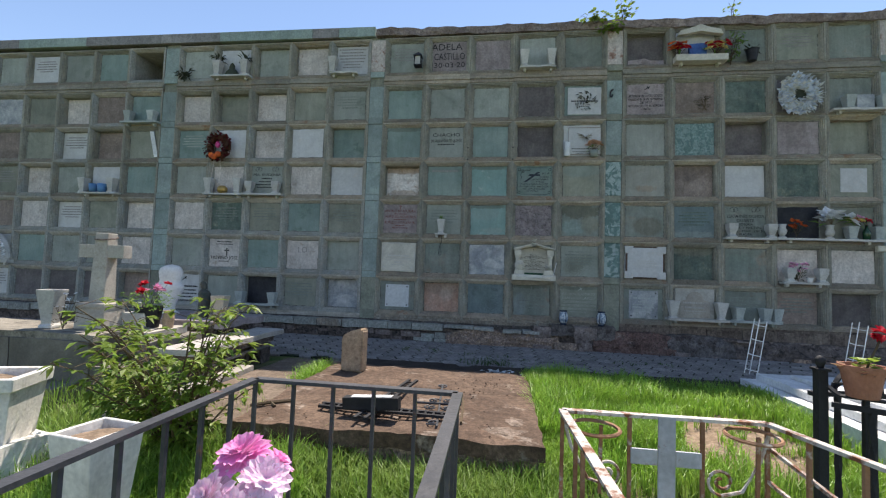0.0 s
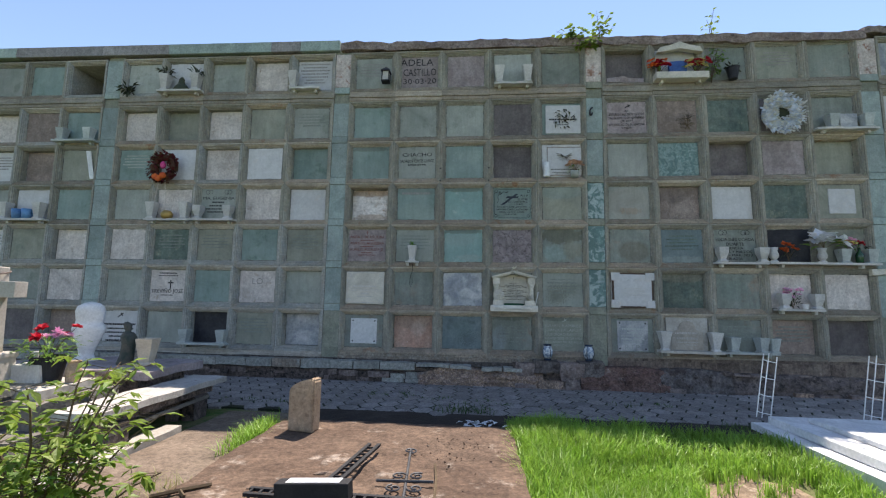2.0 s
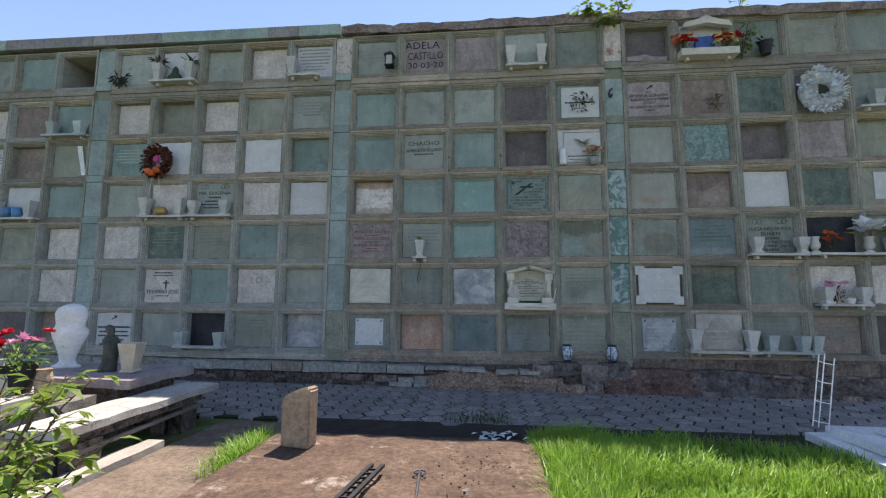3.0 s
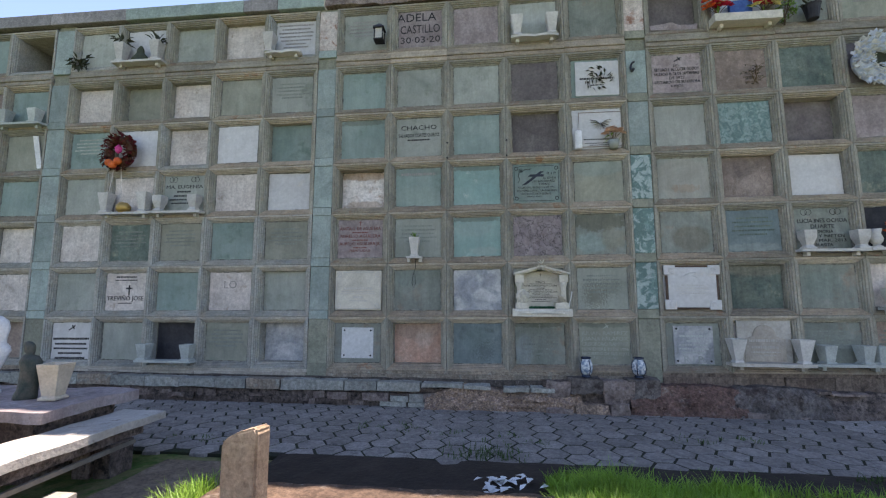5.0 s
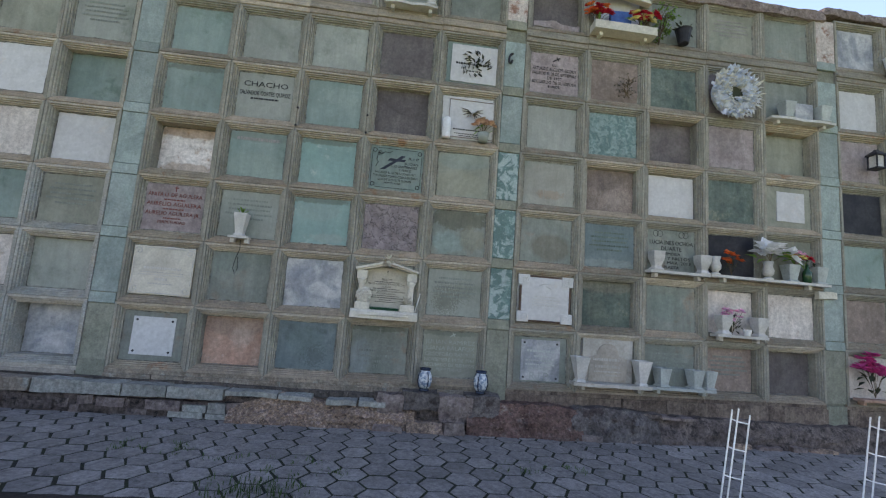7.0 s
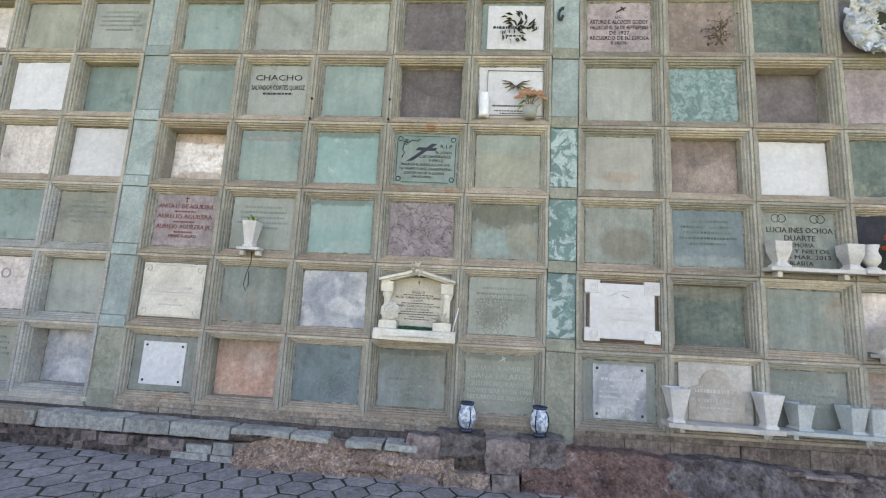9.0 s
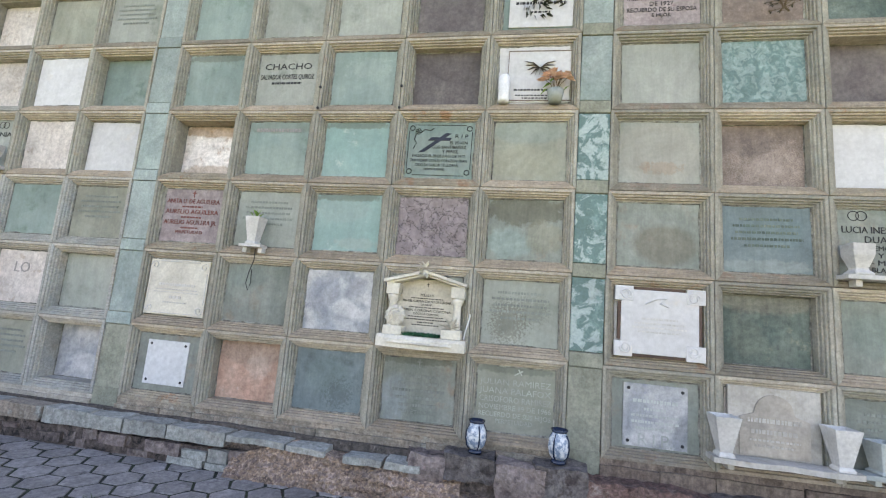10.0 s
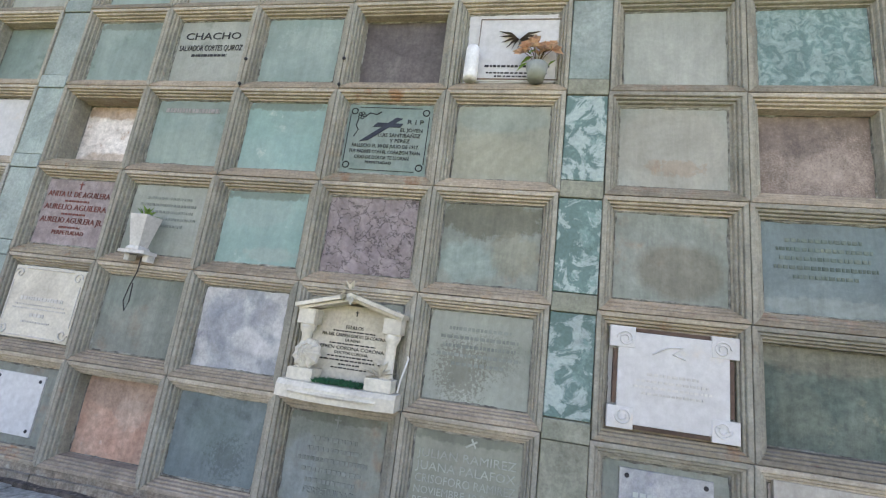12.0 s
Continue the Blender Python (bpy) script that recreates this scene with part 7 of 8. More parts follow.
# black fence with ball post, twisted bars and hoops
t = thing("iron_fence", "black wrought-iron grave fence with ball-topped post", "fence")
part("post", boxed(1.376, 1.416, 2.183, 2.223, 0.1, 1.15, 0.003), IRON, t)
part("post_cap", boxed(1.368, 1.424, 2.175, 2.231, 1.15, 1.162, 0.003), IRON, t)
part("ball", lathe([(0.012, 1.16), (0.014, 1.175), (0.02, 1.185), (0.022, 1.2), (0.012, 1.214), (0.003, 1.218)], 14), IRON, t, smooth=True).location = (1.396, 2.203, -0.002)
runs = [((1.43, 2.19), (2.3, 1.62), 1.01), ((1.45, 2.36), (3.1, 2.5), 1.015)]
for (ax, ay), (bx, by), z in runs:
    part("rail", bar(bmesh.new(), (ax, ay, z), (bx, by, z), 0.026, 0.02), IRON, t)
    part("rail", bar(bmesh.new(), (ax, ay, 0.3), (bx, by, 0.3), 0.026, 0.02), IRON, t)
    count = round(math.hypot(bx - ax, by - ay) / 0.13)
    for i in range(1, count + 1):
        f = i / count
        x, y = ax + (bx - ax) * f, ay + (by - ay) * f
        bm = boxed(x - 0.011, x + 0.011, y - 0.011, y + 0.011, 0.12, z)
        for k in range(1, 14):
            bmesh.ops.bisect_plane(bm, geom=bm.verts[:] + bm.edges[:] + bm.faces[:], plane_co=(0, 0, 0.12 + (z - 0.12) * k / 14), plane_no=(0, 0, 1))
        if i % 3 == 1:
            for v in bm.verts:
                v.co = Matrix.Translation((x, y, 0)) @ Matrix.Rotation(v.co.z * 14, 4, "Z") @ Matrix.Translation((-x, -y, 0)) @ v.co
        part("picket", bm, IRON, t)
for i in range(5):
    f0 = 0.06 + i * 0.2
    cx, cy = 1.45 + 1.65 * (f0 + 0.07), 2.36 + 0.14 * (f0 + 0.07)
    bm = bmesh.new()
    pts = [(cx + 0.10 * math.cos(a * math.pi / 14), cy, 1.02 + 0.11 * math.sin(a * math.pi / 14)) for a in range(15)] + scroll((cx - 0.055, cy, 1.03), 0.045, 1.0, (-1, 0, 0), (0, 0, 1), 0.0, 12)
    for a, b in zip(pts, pts[1:]):
        bar(bm, a, b, 0.03, 0.006)
    part("hoop", bm, IRON, t)
# pot bracket and clay pot with geranium
bm = bmesh.new()
for a, b in (((1.42, 2.2, 1.085), (1.45, 2.17, 1.054)), ((1.45, 2.17, 1.054), (1.59, 2.09, 1.054)), ((1.59, 2.09, 1.054), (1.65, 2.06, 1.02))):
    bar(bm, a, b, 0.05, 0.008)
part("pot_bracket", bm, IRON, t)
pot = thing("flower_pot", "terracotta flower pot with dry leaves on an iron fence", "flower pot", Matrix.Translation((1.513, 2.135, 1.060)) @ Matrix.Scale(0.78, 4))
part("body", lathe([(0.068, 0), (0.07, 0.004), (0.094, 0.14), (0.102, 0.142), (0.106, 0.172), (0.096, 0.172), (0.09, 0.14), (0.07, 0.11)], 28), TERRACOTTA, pot, smooth=False)
part("soil", lathe([(0.085, 0.118), (0.088, 0.128), (0.04, 0.136), (0.005, 0.138)], 18), SOIL, pot, "dry soil and leaf litter")
g = thing("geranium", "red geranium with yellowing leaves in a clay pot", "plant", Matrix.Translation((1.513, 2.12, 1.158)) @ Matrix.Scale(0.88, 4))
part("stem", tube(bmesh.new(), [(0, 0, 0), (0.01, -0.01, 0.06), (0.035, -0.02, 0.13), (0.05, -0.03, 0.19)], 0.005, 5), STEM, g)
rng = random.Random(2)
bm = bmesh.new()
for i in range(46):
    v = Vector((rng.gauss(0, 1), rng.gauss(0, 1), rng.gauss(0.2, 1))).normalized()
    leaf_faces(bm, Vector((0.052, -0.03, 0.2)) + v * 0.015, v, 0.032, 0.028)
part("blossom", bm, RED, g, "bright red blossom")
bm = bmesh.new()
for i in range(14):
    leaf_faces(bm, (rng.uniform(-0.03, 0.03), rng.uniform(-0.03, 0.02), rng.uniform(0.03, 0.085)), (rng.uniform(-1, 1), rng.uniform(-1, 0.5), 0.2), 0.05, 0.05)
part("leaves", bm, LEAF_YELLOW, g)
bm = bmesh.new()
for i in range(40):
    leaf_faces(bm, (rng.uniform(-0.08, 0.08), rng.uniform(-0.08, 0.08), rng.uniform(0.0, 0.025)), (rng.uniform(-1, 1), rng.uniform(-1, 1), 0.4), 0.05, 0.035)
part("dry_leaves", bm, petal("dry_tan_leaf", (0.36, 0.20, 0.11), (0.42, 0.28, 0.18)), g, "curled dry leaves")

# white metal cross with scrolls
t = thing("metal_cross", "white painted metal cross with scrolls and heart plate", "cross", pose(2.60, 2.78, 0.2, 0, 3, -6))
part("upright", boxed(-0.032, 0.032, -0.008, 0.008, 0, 1.52, 0.003), WHITE_PAINT, t)
part("arm", boxed(-0.27, 0.27, -0.012, 0.006, 1.27, 1.33, 0.003), WHITE_PAINT, t)
bm = bmesh.new()
prof = [(-0.15, 1.08), (0.15, 1.08), (0.19, 1.26), (0.12, 1.38), (0.0, 1.43), (-0.12, 1.38), (-0.19, 1.26)]
fs, bs = [bm.verts.new((x, 0.012, z)) for x, z in prof], [bm.verts.new((x, 0.02, z)) for x, z in prof]
bm.faces.new(fs)
bm.faces.new(bs[::-1])
for i in range(7):
    bm.faces.new((fs[i], fs[(i + 1) % 7], bs[(i + 1) % 7], bs[i]))
part("heart_plate", bm, WHITE_PAINT, t)
for sx in (-1, 1):
    for cx, cz, st in ((sx * 0.075, 1.47, 0), (sx * 0.22, 1.37, 0)):
        part("scroll", tube(bmesh.new(), scroll((cx, 0, cz), 0.035, 1.3, (-sx, 0, 0), (0, 0, 1), st), 0.007, 6), WHITE_PAINT, t)
    part("stay", tube(bmesh.new(), [(sx * 0.04, 0, 1.46), (sx * 0.12, 0, 1.40), (sx * 0.25, 0, 1.335)], 0.007, 6), WHITE_PAINT, t)
    ob = part("hanging_plate", boxed(-0.035, 0.035, -0.006, 0.004, 1.16, 1.36, 0.003), WHITE_PAINT, t)
    ob.matrix_basis = pose(sx * 0.16, -0.03, 0, 0, -sx * 4, 0)

# white painted tomb
t = thing("white_tomb", "low white painted tomb with two stepped slabs", "tomb")
part("plinth", rough_box(2.66, 4.8, 2.2, 5.42, 0.05, 0.47, 0.25, 0.012, 3.0, 2.0), WHITE_PAINT, t)
part("top_slab", boxed(2.80, 4.66, 2.3, 5.38, 0.472, 0.545, 0.012), WHITE_PAINT, t)
part("top_slab", boxed(3.02, 4.44, 2.4, 5.16, 0.547, 0.59, 0.01), WHITE_PAINT, t)


def trellis(x, y, z, lean, turn):
    tr = thing("wire_trellis", "white wire trellis standing on the white tomb", "trellis", pose(x, y, z, -3, lean, turn), "white wire trellises")
    for k in range(3):
        part("upright", tube(bmesh.new(), [(-0.07 + 0.07 * k, 0.02 * (k == 1), 0), (-0.07 + 0.07 * k, 0.02 * (k == 1), 0.60 + 0.02 * (k == 1))], 0.005, 5), WHITE_PAINT, tr)
    for k in range(4):
        part("rung", tube(bmesh.new(), [(-0.07, 0, 0.05 + 0.165 * k), (0, 0.02, 0.045 + 0.165 * k), (0.07, 0, 0.05 + 0.165 * k)], 0.004, 5), WHITE_PAINT, tr)
    return tr


trellis(2.695, 5.27, 0.545, 13, 8)
trellis(3.69, 5.30, 0.547, 10, -10)

# ---- the western graves ----
PLANTER = material("weathered_white_planter", (0.76, 0.73, 0.69), (0.68, 0.65, 0.60), 4, 0.8, 0.2, 50, vary=0.03, third=(0.42, 0.37, 0.31), spot=4, amount=0.12, drip=0.1)
GREY_CONCRETE = material("grey_grave_concrete", (0.15, 0.135, 0.115), (0.21, 0.19, 0.165), 3, 0.9, 0.5, 50, vary=0.08, third=(0.20, 0.19, 0.165), spot=5, amount=0.2)
BROWN_CONCRETE = material("brown_path_concrete", (0.15, 0.11, 0.08), (0.205, 0.158, 0.12), 2.5, 0.9, 0.5, 60, vary=0.0, fleck=0.3, third=(0.19, 0.145, 0.105), spot=4, amount=0.2)
OLD_CEMENT = material("lichened_cement", (0.23, 0.205, 0.165), (0.30, 0.27, 0.22), 4, 0.9, 0.5, 50, vary=0.06, third=(0.12, 0.105, 0.085), spot=5, amount=0.3, fleck=0.2)
PALE_CONCRETE = material("pale_tomb_concrete", (0.40, 0.365, 0.32), (0.47, 0.435, 0.385), 4, 0.85, 0.3, 50, vary=0.06, third=(0.36, 0.31, 0.25), spot=6, amount=0.15)
tagged(part("concrete_path", rough_box(-2.62, -1.82, 3.0, 5.35, 0.1, 0.395, 0.2, 0.012, 3.0, 9.0), BROWN_CONCRETE, None), "worn brown concrete strip beside the grave slab", "path", kind="structure")
tagged(part("concrete_curb", rough_box(-2.80, -2.63, 2.9, 4.6, 0.1, 0.44, 0.12, 0.012, 4.0, 10.0), PALE_CONCRETE, None), "pale worn concrete curb along a grave", "curb", kind="structure")
t = thing("stone_bench", "long weathered stone slab bench on block legs", "bench")
part("seat", rough_box(-3.14, -2.755, 3.8, 5.48, 0.67, 0.725, 0.12, 0.01, 4.0, 11.0), material("bleached_bench_stone", (0.42, 0.39, 0.35), (0.50, 0.47, 0.43), 4, 0.9, 0.5, 50, third=(0.26, 0.23, 0.21), spot=8, amount=0.22), t)
part("apron", rough_box(-3.09, -2.80, 3.88, 5.3, 0.60, 0.668, 0.15, 0.008, 4.0, 12.0), MASONRY, t)
part("stretcher", bar(bmesh.new(), (-2.785, 3.9, 0.54), (-2.785, 5.2, 0.57), 0.025, 0.03), GREY_CONCRETE, t)
for y in (3.95, 4.98):
    part("leg", rough_box(-3.07, -2.93, y, y + 0.2, 0.3, 0.60, 0.1, 0.008, 5.0, y), MASONRY, t)
    part("leg", rough_box(-2.90, -2.775, y, y + 0.2, 0.3, 0.60, 0.1, 0.008, 5.0, y + 1), MASONRY, t)
# tomb with flat dark stone and ornaments
t = thing("raised_tomb", "raised tomb of rubble with a brown flat capstone", "tomb")
part("capstone", rough_box(-4.95, -3.13, 4.78, 5.62, 0.79, 0.865, 0.12, 0.018, 4.0, 13.0), STONE["p"], t)
part("body", rough_box(-4.85, -3.30, 4.9, 5.55, 0.2, 0.79, 0.15, 0.03, 4.0, 14.0), MASONRY, t)
t = thing("raised_tomb", "sunlit grey concrete tomb with pale ledges", "tomb")
part("ledge", rough_box(-4.5, -3.42, 4.0, 4.55, 0.76, 0.83, 0.12, 0.012, 4.0, 15.0), PALE_CONCRETE, t)
part("body", rough_box(-4.45, -3.30, 3.9, 4.66, 0.15, 0.757, 0.12, 0.025, 5.0, 16.0), GREY_CONCRETE, t)
part("step", rough_box(-4.3, -3.22, 3.62, 3.93, 0.15, 0.56, 0.12, 0.02, 5.0, 17.0), GREY_CONCRETE, t)
t = thing("raised_tomb", "grey concrete block tomb carrying a stone cross", "tomb")
part("ledge", rough_box(-6.2, -3.62, 3.62, 4.3, 0.785, 0.845, 0.15, 0.012, 4.0, 18.0), OLD_CEMENT, t)
for k in range(3):
    part("block", rough_box(-6.15 + 0.84 * k, -5.33 + 0.84 * k, 3.6, 4.35, 0.42, 0.785, 0.15, 0.012, 4.0, 19.0 + k), GREY_CONCRETE, t)
    part("block", rough_box(-6.3 + 0.86 * k, -5.46 + 0.86 * k, 3.4, 4.35, 0.1, 0.415, 0.15, 0.012, 4.0, 23.0 + k), GREY_CONCRETE, t)
# stone cross on its pedestal
t = thing("stone_cross", "pale stone cross with a carved wreath on a pedestal", "cross", pose(-4.0, 4.05, 0.845, 0, 0, 6))
part("pedestal", square_turn([(0.15, 0), (0.14, 0.20), (0.15, 0.21), (0.15, 0.25)], 0.006), PALE_CONCRETE, t)
part("shaft", square_turn([(0.08, 0.25), (0.065, 0.95)], 0.006), PALE_CONCRETE, t)
part("arm", boxed(-0.23, 0.23, -0.06, 0.06, 0.70, 0.83, 0.006), PALE_CONCRETE, t)
part("wreath", tube(bmesh.new(), scroll((0, 0, 0.90), 0.095, 1.0, (1, 0, 0), (0, 1, 0.2), shrink=1.0, n=16), 0.008, 5), MASONRY, t, "thin dark wire wreath")
tall = vase(0.37, 0.09, 0.06, VASE, "tall white tapered grave vase on a tomb ledge")
put(tall, -4.36, 3.86, 0.846, 10)
bunch("dry_flowers", "dry thorny stems with small pale blossoms", (-4.15, 3.8, 0.846), (0.16, 0.06, 0.34), 9, 5, 0.03, [LILY], 24, DARK_LEAF, 41)
tagged(part("box_ornament", boxed(-0.13, 0.13, -0.08, 0.08, 0, 0.16, 0.02), VASE, None), "small white box-shaped grave ornament", "ornament").matrix_basis = pose(-3.78, 4.25, 0.832, 0, 0, 5)
tagged(part("ornament_post", lathe([(0.03, 0), (0.025, 0.05), (0.025, 0.10)], 10), VASE, None), "short white post on a box ornament", "ornament").matrix_basis = pose(-3.76, 4.25, 0.993)
# black pot of geraniums
bp = thing("flower_pot", "black plastic pot on the tomb ledge", "flower pot", Matrix.Translation((-3.70, 4.32, 0.832)))
part("body", lathe([(0.10, 0), (0.13, 0.20), (0.14, 0.205), (0.14, 0.22), (0.125, 0.22), (0.10, 0.16)], 22), IRON, bp, smooth=False)
bunch("geranium", "leafy geranium with red and pink blossoms", (-3.70, 4.30, 0.99), (0.26, 0.2, 0.34), 7, 26, 0.055, [RED, PINK], 150, LEAF, 42, True, "plant")
tagged(part("clay_vase", lathe([(0.05, 0), (0.06, 0.1), (0.045, 0.16), (0.055, 0.18), (0.045, 0.18)], 14), POST_STONE, None), "small tan clay vase on the tomb ledge", "vase").location = (-3.50, 4.36, 0.832)
# white bust, seen from behind: one plain shape
bm = lathe([(0.15, 0), (0.15, 0.03), (0.10, 0.05), (0.08, 0.085), (0.095, 0.14), (0.125, 0.22), (0.165, 0.31), (0.19, 0.38), (0.18, 0.425), (0.15, 0.455), (0.145, 0.49), (0.16, 0.54), (0.168, 0.60), (0.15, 0.66), (0.09, 0.70), (0.01, 0.715)], 28, 0.45)
for v in bm.verts:
    v.co += noise.noise_vector(v.co * 14) * 0.008
tagged(part("bust_statue", bm, WHITE_PAINT, None, smooth=True), "white plaster bust on a narrow foot", "statue").matrix_basis = pose(-4.26, 5.3, 0.862, 0, 0, 15) @ Matrix.Scale(0.89, 4)
# small robed figure: one plain shape
bm = lathe([(0.11, 0), (0.12, 0.03), (0.10, 0.10), (0.10, 0.26), (0.115, 0.34), (0.08, 0.39), (0.04, 0.41), (0.055, 0.44), (0.06, 0.48), (0.04, 0.52), (0.005, 0.53)], 22, 0.75)
for v in bm.verts:
    v.co.x += 0.03 * math.sin(v.co.z * 7)
    v.co += noise.noise_vector(v.co * 18) * 0.01
tagged(part("robed_statue", bm, material("dark_green_robe_paint", (0.025, 0.05, 0.047), (0.10, 0.10, 0.085), 7, 0.6, 0.4, 40, mix=0.5), None, smooth=True), "small weathered statue in a dark green robe", "statue").matrix_basis = pose(-3.66, 5.12, 0.862, 0, 0, 20) @ Matrix.Diagonal((0.66, 0.66, 0.84, 1))
cream = vase(0.27, 0.086, 0.064, material("cream_vase_cement", (0.58, 0.50, 0.39), (0.52, 0.44, 0.34), 6, 0.8, 0.2, 50), "cream square grave vase on a flat stone")
put(cream, -3.44, 5.14, 0.868, 8)
# large white planters among the grass
big_planter = vase(0.55, 0.104, 0.078, PLANTER, "tall white square planter standing in grass")
put(big_planter, -1.48, 1.53, 0.345, -8)
wide = thing("flower_vase", "wide white cement planter on a rubble base", "vase", pose(-2.78, 2.2, 0.50, 0, 0, 20))
part("body", square_turn([(0.128, 0), (0.155, 0.31), (0.13, 0.305), (0.12, 0.27)], 0.003), PLANTER, wide)
part("rim", square_turn([(0.156, 0.295), (0.172, 0.30), (0.176, 0.37), (0.138, 0.37), (0.132, 0.29)], 0.004), PLANTER, wide)
for v, (x, y, z, r) in ((big_planter, (-1.48, 1.53, 0.86, 0.072)), (wide, (-2.78, 2.2, 0.82, 0.10))):
    tagged(part("planter_soil", rough_box(x - r, x + r, y - r, y + r, z - 0.03, z + 0.015, 0.06, 0.015), SOIL, None), "dry soil filling a white planter", "soil")
tagged(part("concrete_block", rough_box(-1.61, -1.33, 1.39, 1.67, 0.05, 0.347, 0.1, 0.012), PALE_CONCRETE, None), "low concrete base under a planter", "block")
t = thing("rubble_base", "white broken rubble base under a planter", "base")
part("mass", rough_box(-3.0, -2.57, 2.0, 2.4, 0.05, 0.502, 0.08, 0.03, 5.0, 30.0), PLANTER, t)
part("mass", rough_box(-2.55, -2.1, 1.75, 2.1, 0.05, 0.17, 0.1, 0.035, 5.0, 31.0), PLANTER, t)
chips = bmesh.new()
rng = random.Random(61)
for i in range(150):
    x, y = rng.uniform(-2.5, -1.25), rng.uniform(1.25, 2.15)
    r = rng.uniform(0.008, 0.026)
    bmesh.ops.create_icosphere(chips, subdivisions=1, radius=r, matrix=Matrix.Translation((x, y, ground_z(x, y) + 0.045 + r * 0.3)) @ Matrix.Diagonal((1, rng.uniform(0.5, 1.2), 0.6, 1)))
tagged(part("pale_gravel", chips, PLANTER, None), "pale broken gravel on the ground by the planters", "gravel", kind="stuff")
PALE_PINK = petal("pale_pink_petal", (0.92, 0.62, 0.80), (0.92, 0.76, 0.86))
# pink flowers inside the dark fence
small = vase(0.5, 0.085, 0.055, WHITE_PAINT, "white tapered grave vase inside the iron fence")
put(small, -0.66, 1.14, 0.37, 12)
put(small, -0.24, 1.16, 0.37, 20)
BRIGHT_PINK = petal("bright_pink_petal", (0.86, 0.28, 0.62), (0.90, 0.48, 0.74))
t = thing("flower_bunch", "large pink artificial daisies in a white vase", "flowers", Matrix.Translation((-0.66, 1.13, 0.87)))
rng = random.Random(43)
greens = bmesh.new()
for k, (dx, dy, dz, r, way, m) in enumerate(((-0.03, 0.04, 0.135, 0.078, (-0.2, -0.35, 1.0), BRIGHT_PINK), (0.055, 0.0, 0.095, 0.072, (0.6, -0.55, 0.8), PALE_PINK), (-0.055, -0.05, 0.06, 0.078, (-0.5, -0.8, 0.7), PALE_PINK),
                                             (0.045, 0.07, 0.10, 0.066, (0.5, 0.4, 0.8), BRIGHT_PINK), (0.02, -0.07, 0.045, 0.066, (0.3, -0.9, 0.5), PALE_PINK))):
    up = Vector(way).normalized()
    u = up.cross(Vector((0, 0, 1))).normalized()
    w = up.cross(u)
    c = Vector((dx, dy, dz))
    bm = bmesh.new()
    for ring, (count, rise_, long) in enumerate(((17, 0.02, 1.0), (15, 0.32, 0.86), (12, 0.7, 0.66), (8, 1.3, 0.42))):
        for i in range(count):
            a = 2 * math.pi * (i + 0.5 * (ring % 2) + rng.uniform(-0.15, 0.15)) / count
            round_petal(bm, c + up * 0.006 * ring, u * math.cos(a) + w * math.sin(a) + up * rise_, up, r * long * rng.uniform(0.9, 1.08), r * 0.42 * (0.6 + 0.4 * long))
    part("bloom", bm, m, t, "layered daisy bloom")
    part("flower_stem", tube(bmesh.new(), [(0, 0, -0.02), c * 0.5, c], 0.003, 4), STEM, t)
for i in range(16):
    a = rng.uniform(0, 6.28)
    leaf_faces(greens, (0.03 * math.cos(a), 0.03 * math.sin(a), rng.uniform(0.0, 0.05)), (math.cos(a), math.sin(a), 0.4), 0.07, 0.03)
part("leaves", greens, LEAF, t)
for x, y in ((-0.66, 1.14), (-0.24, 1.16)):
    tagged(part("concrete_block", boxed(x - 0.1, x + 0.1, y - 0.1, y + 0.1, 0.05, 0.368, 0.006), GREY_CONCRETE, None), "grey concrete block under a grave vase", "block")


# leafy shrub
def shrub(name, label, at, stems, height, spread, leaf, seed, mat, lean=(0, 0), wide=0.42, twigs=5, leaves=3):
    rng = random.Random(seed)
    t = thing(name, label, "shrub", Matrix.Translation(at))
    wood, crowns = bmesh.new(), bmesh.new()
    for i in range(stems):
        a = rng.uniform(0, 6.28)
        tip = Vector((math.cos(a) * spread * rng.uniform(0.3, 1) + lean[0], math.sin(a) * spread * rng.uniform(0.3, 1) + lean[1], height * rng.uniform(0.55, 1.0)))
        pts = [Vector((rng.uniform(-0.04, 0.04), rng.uniform(-0.04, 0.04), 0))]
        for k in range(1, 7):
            f = k / 6
            pts.append(Vector((tip.x * f ** 1.4, tip.y * f ** 1.4, tip.z * (1 - (1 - f) ** 1.3))) + Vector((rng.uniform(-1, 1), rng.uniform(-1, 1), 0)) * 0.02)
        tube(wood, pts, [0.009 - 0.001 * k for k in range(7)], 5)
        for k in range(1, 7):
            for j in range(twigs if k > 1 else min(2, twigs)):
                b = pts[k] + (pts[k - 1] - pts[k]) * rng.random()
                a2 = rng.uniform(0, 6.28)
                side = b + Vector((math.cos(a2), math.sin(a2), 0.35)) * rng.uniform(0.03, 0.12)
                tube(wood, [b, side], 0.002, 3)
                for q in range(leaves):
                    a3 = a2 + rng.uniform(-1.3, 1.3)
                    leaf_faces(crowns, side, (math.cos(a3), math.sin(a3), rng.uniform(-0.7, 0.35)), leaf * rng.uniform(0.6, 1.2), leaf * wide * rng.uniform(0.8, 1.2))
    part("woody_growth", wood, STEM, t)
    tagged(part("foliage", crowns, mat, t), kind="stuff")
    return t


shrub("leafy_shrub", "leafy green shrub with long pointed leaves", (-1.98, 2.62, 0.15), 30, 1.16, 0.70, 0.076, 51, LEAF_YELLOW, twigs=5)
shrub("leafy_shrub", "low green shrub among the graves", (-2.5, 2.95, 0.18), 12, 0.66, 0.4, 0.08, 52, LEAF)
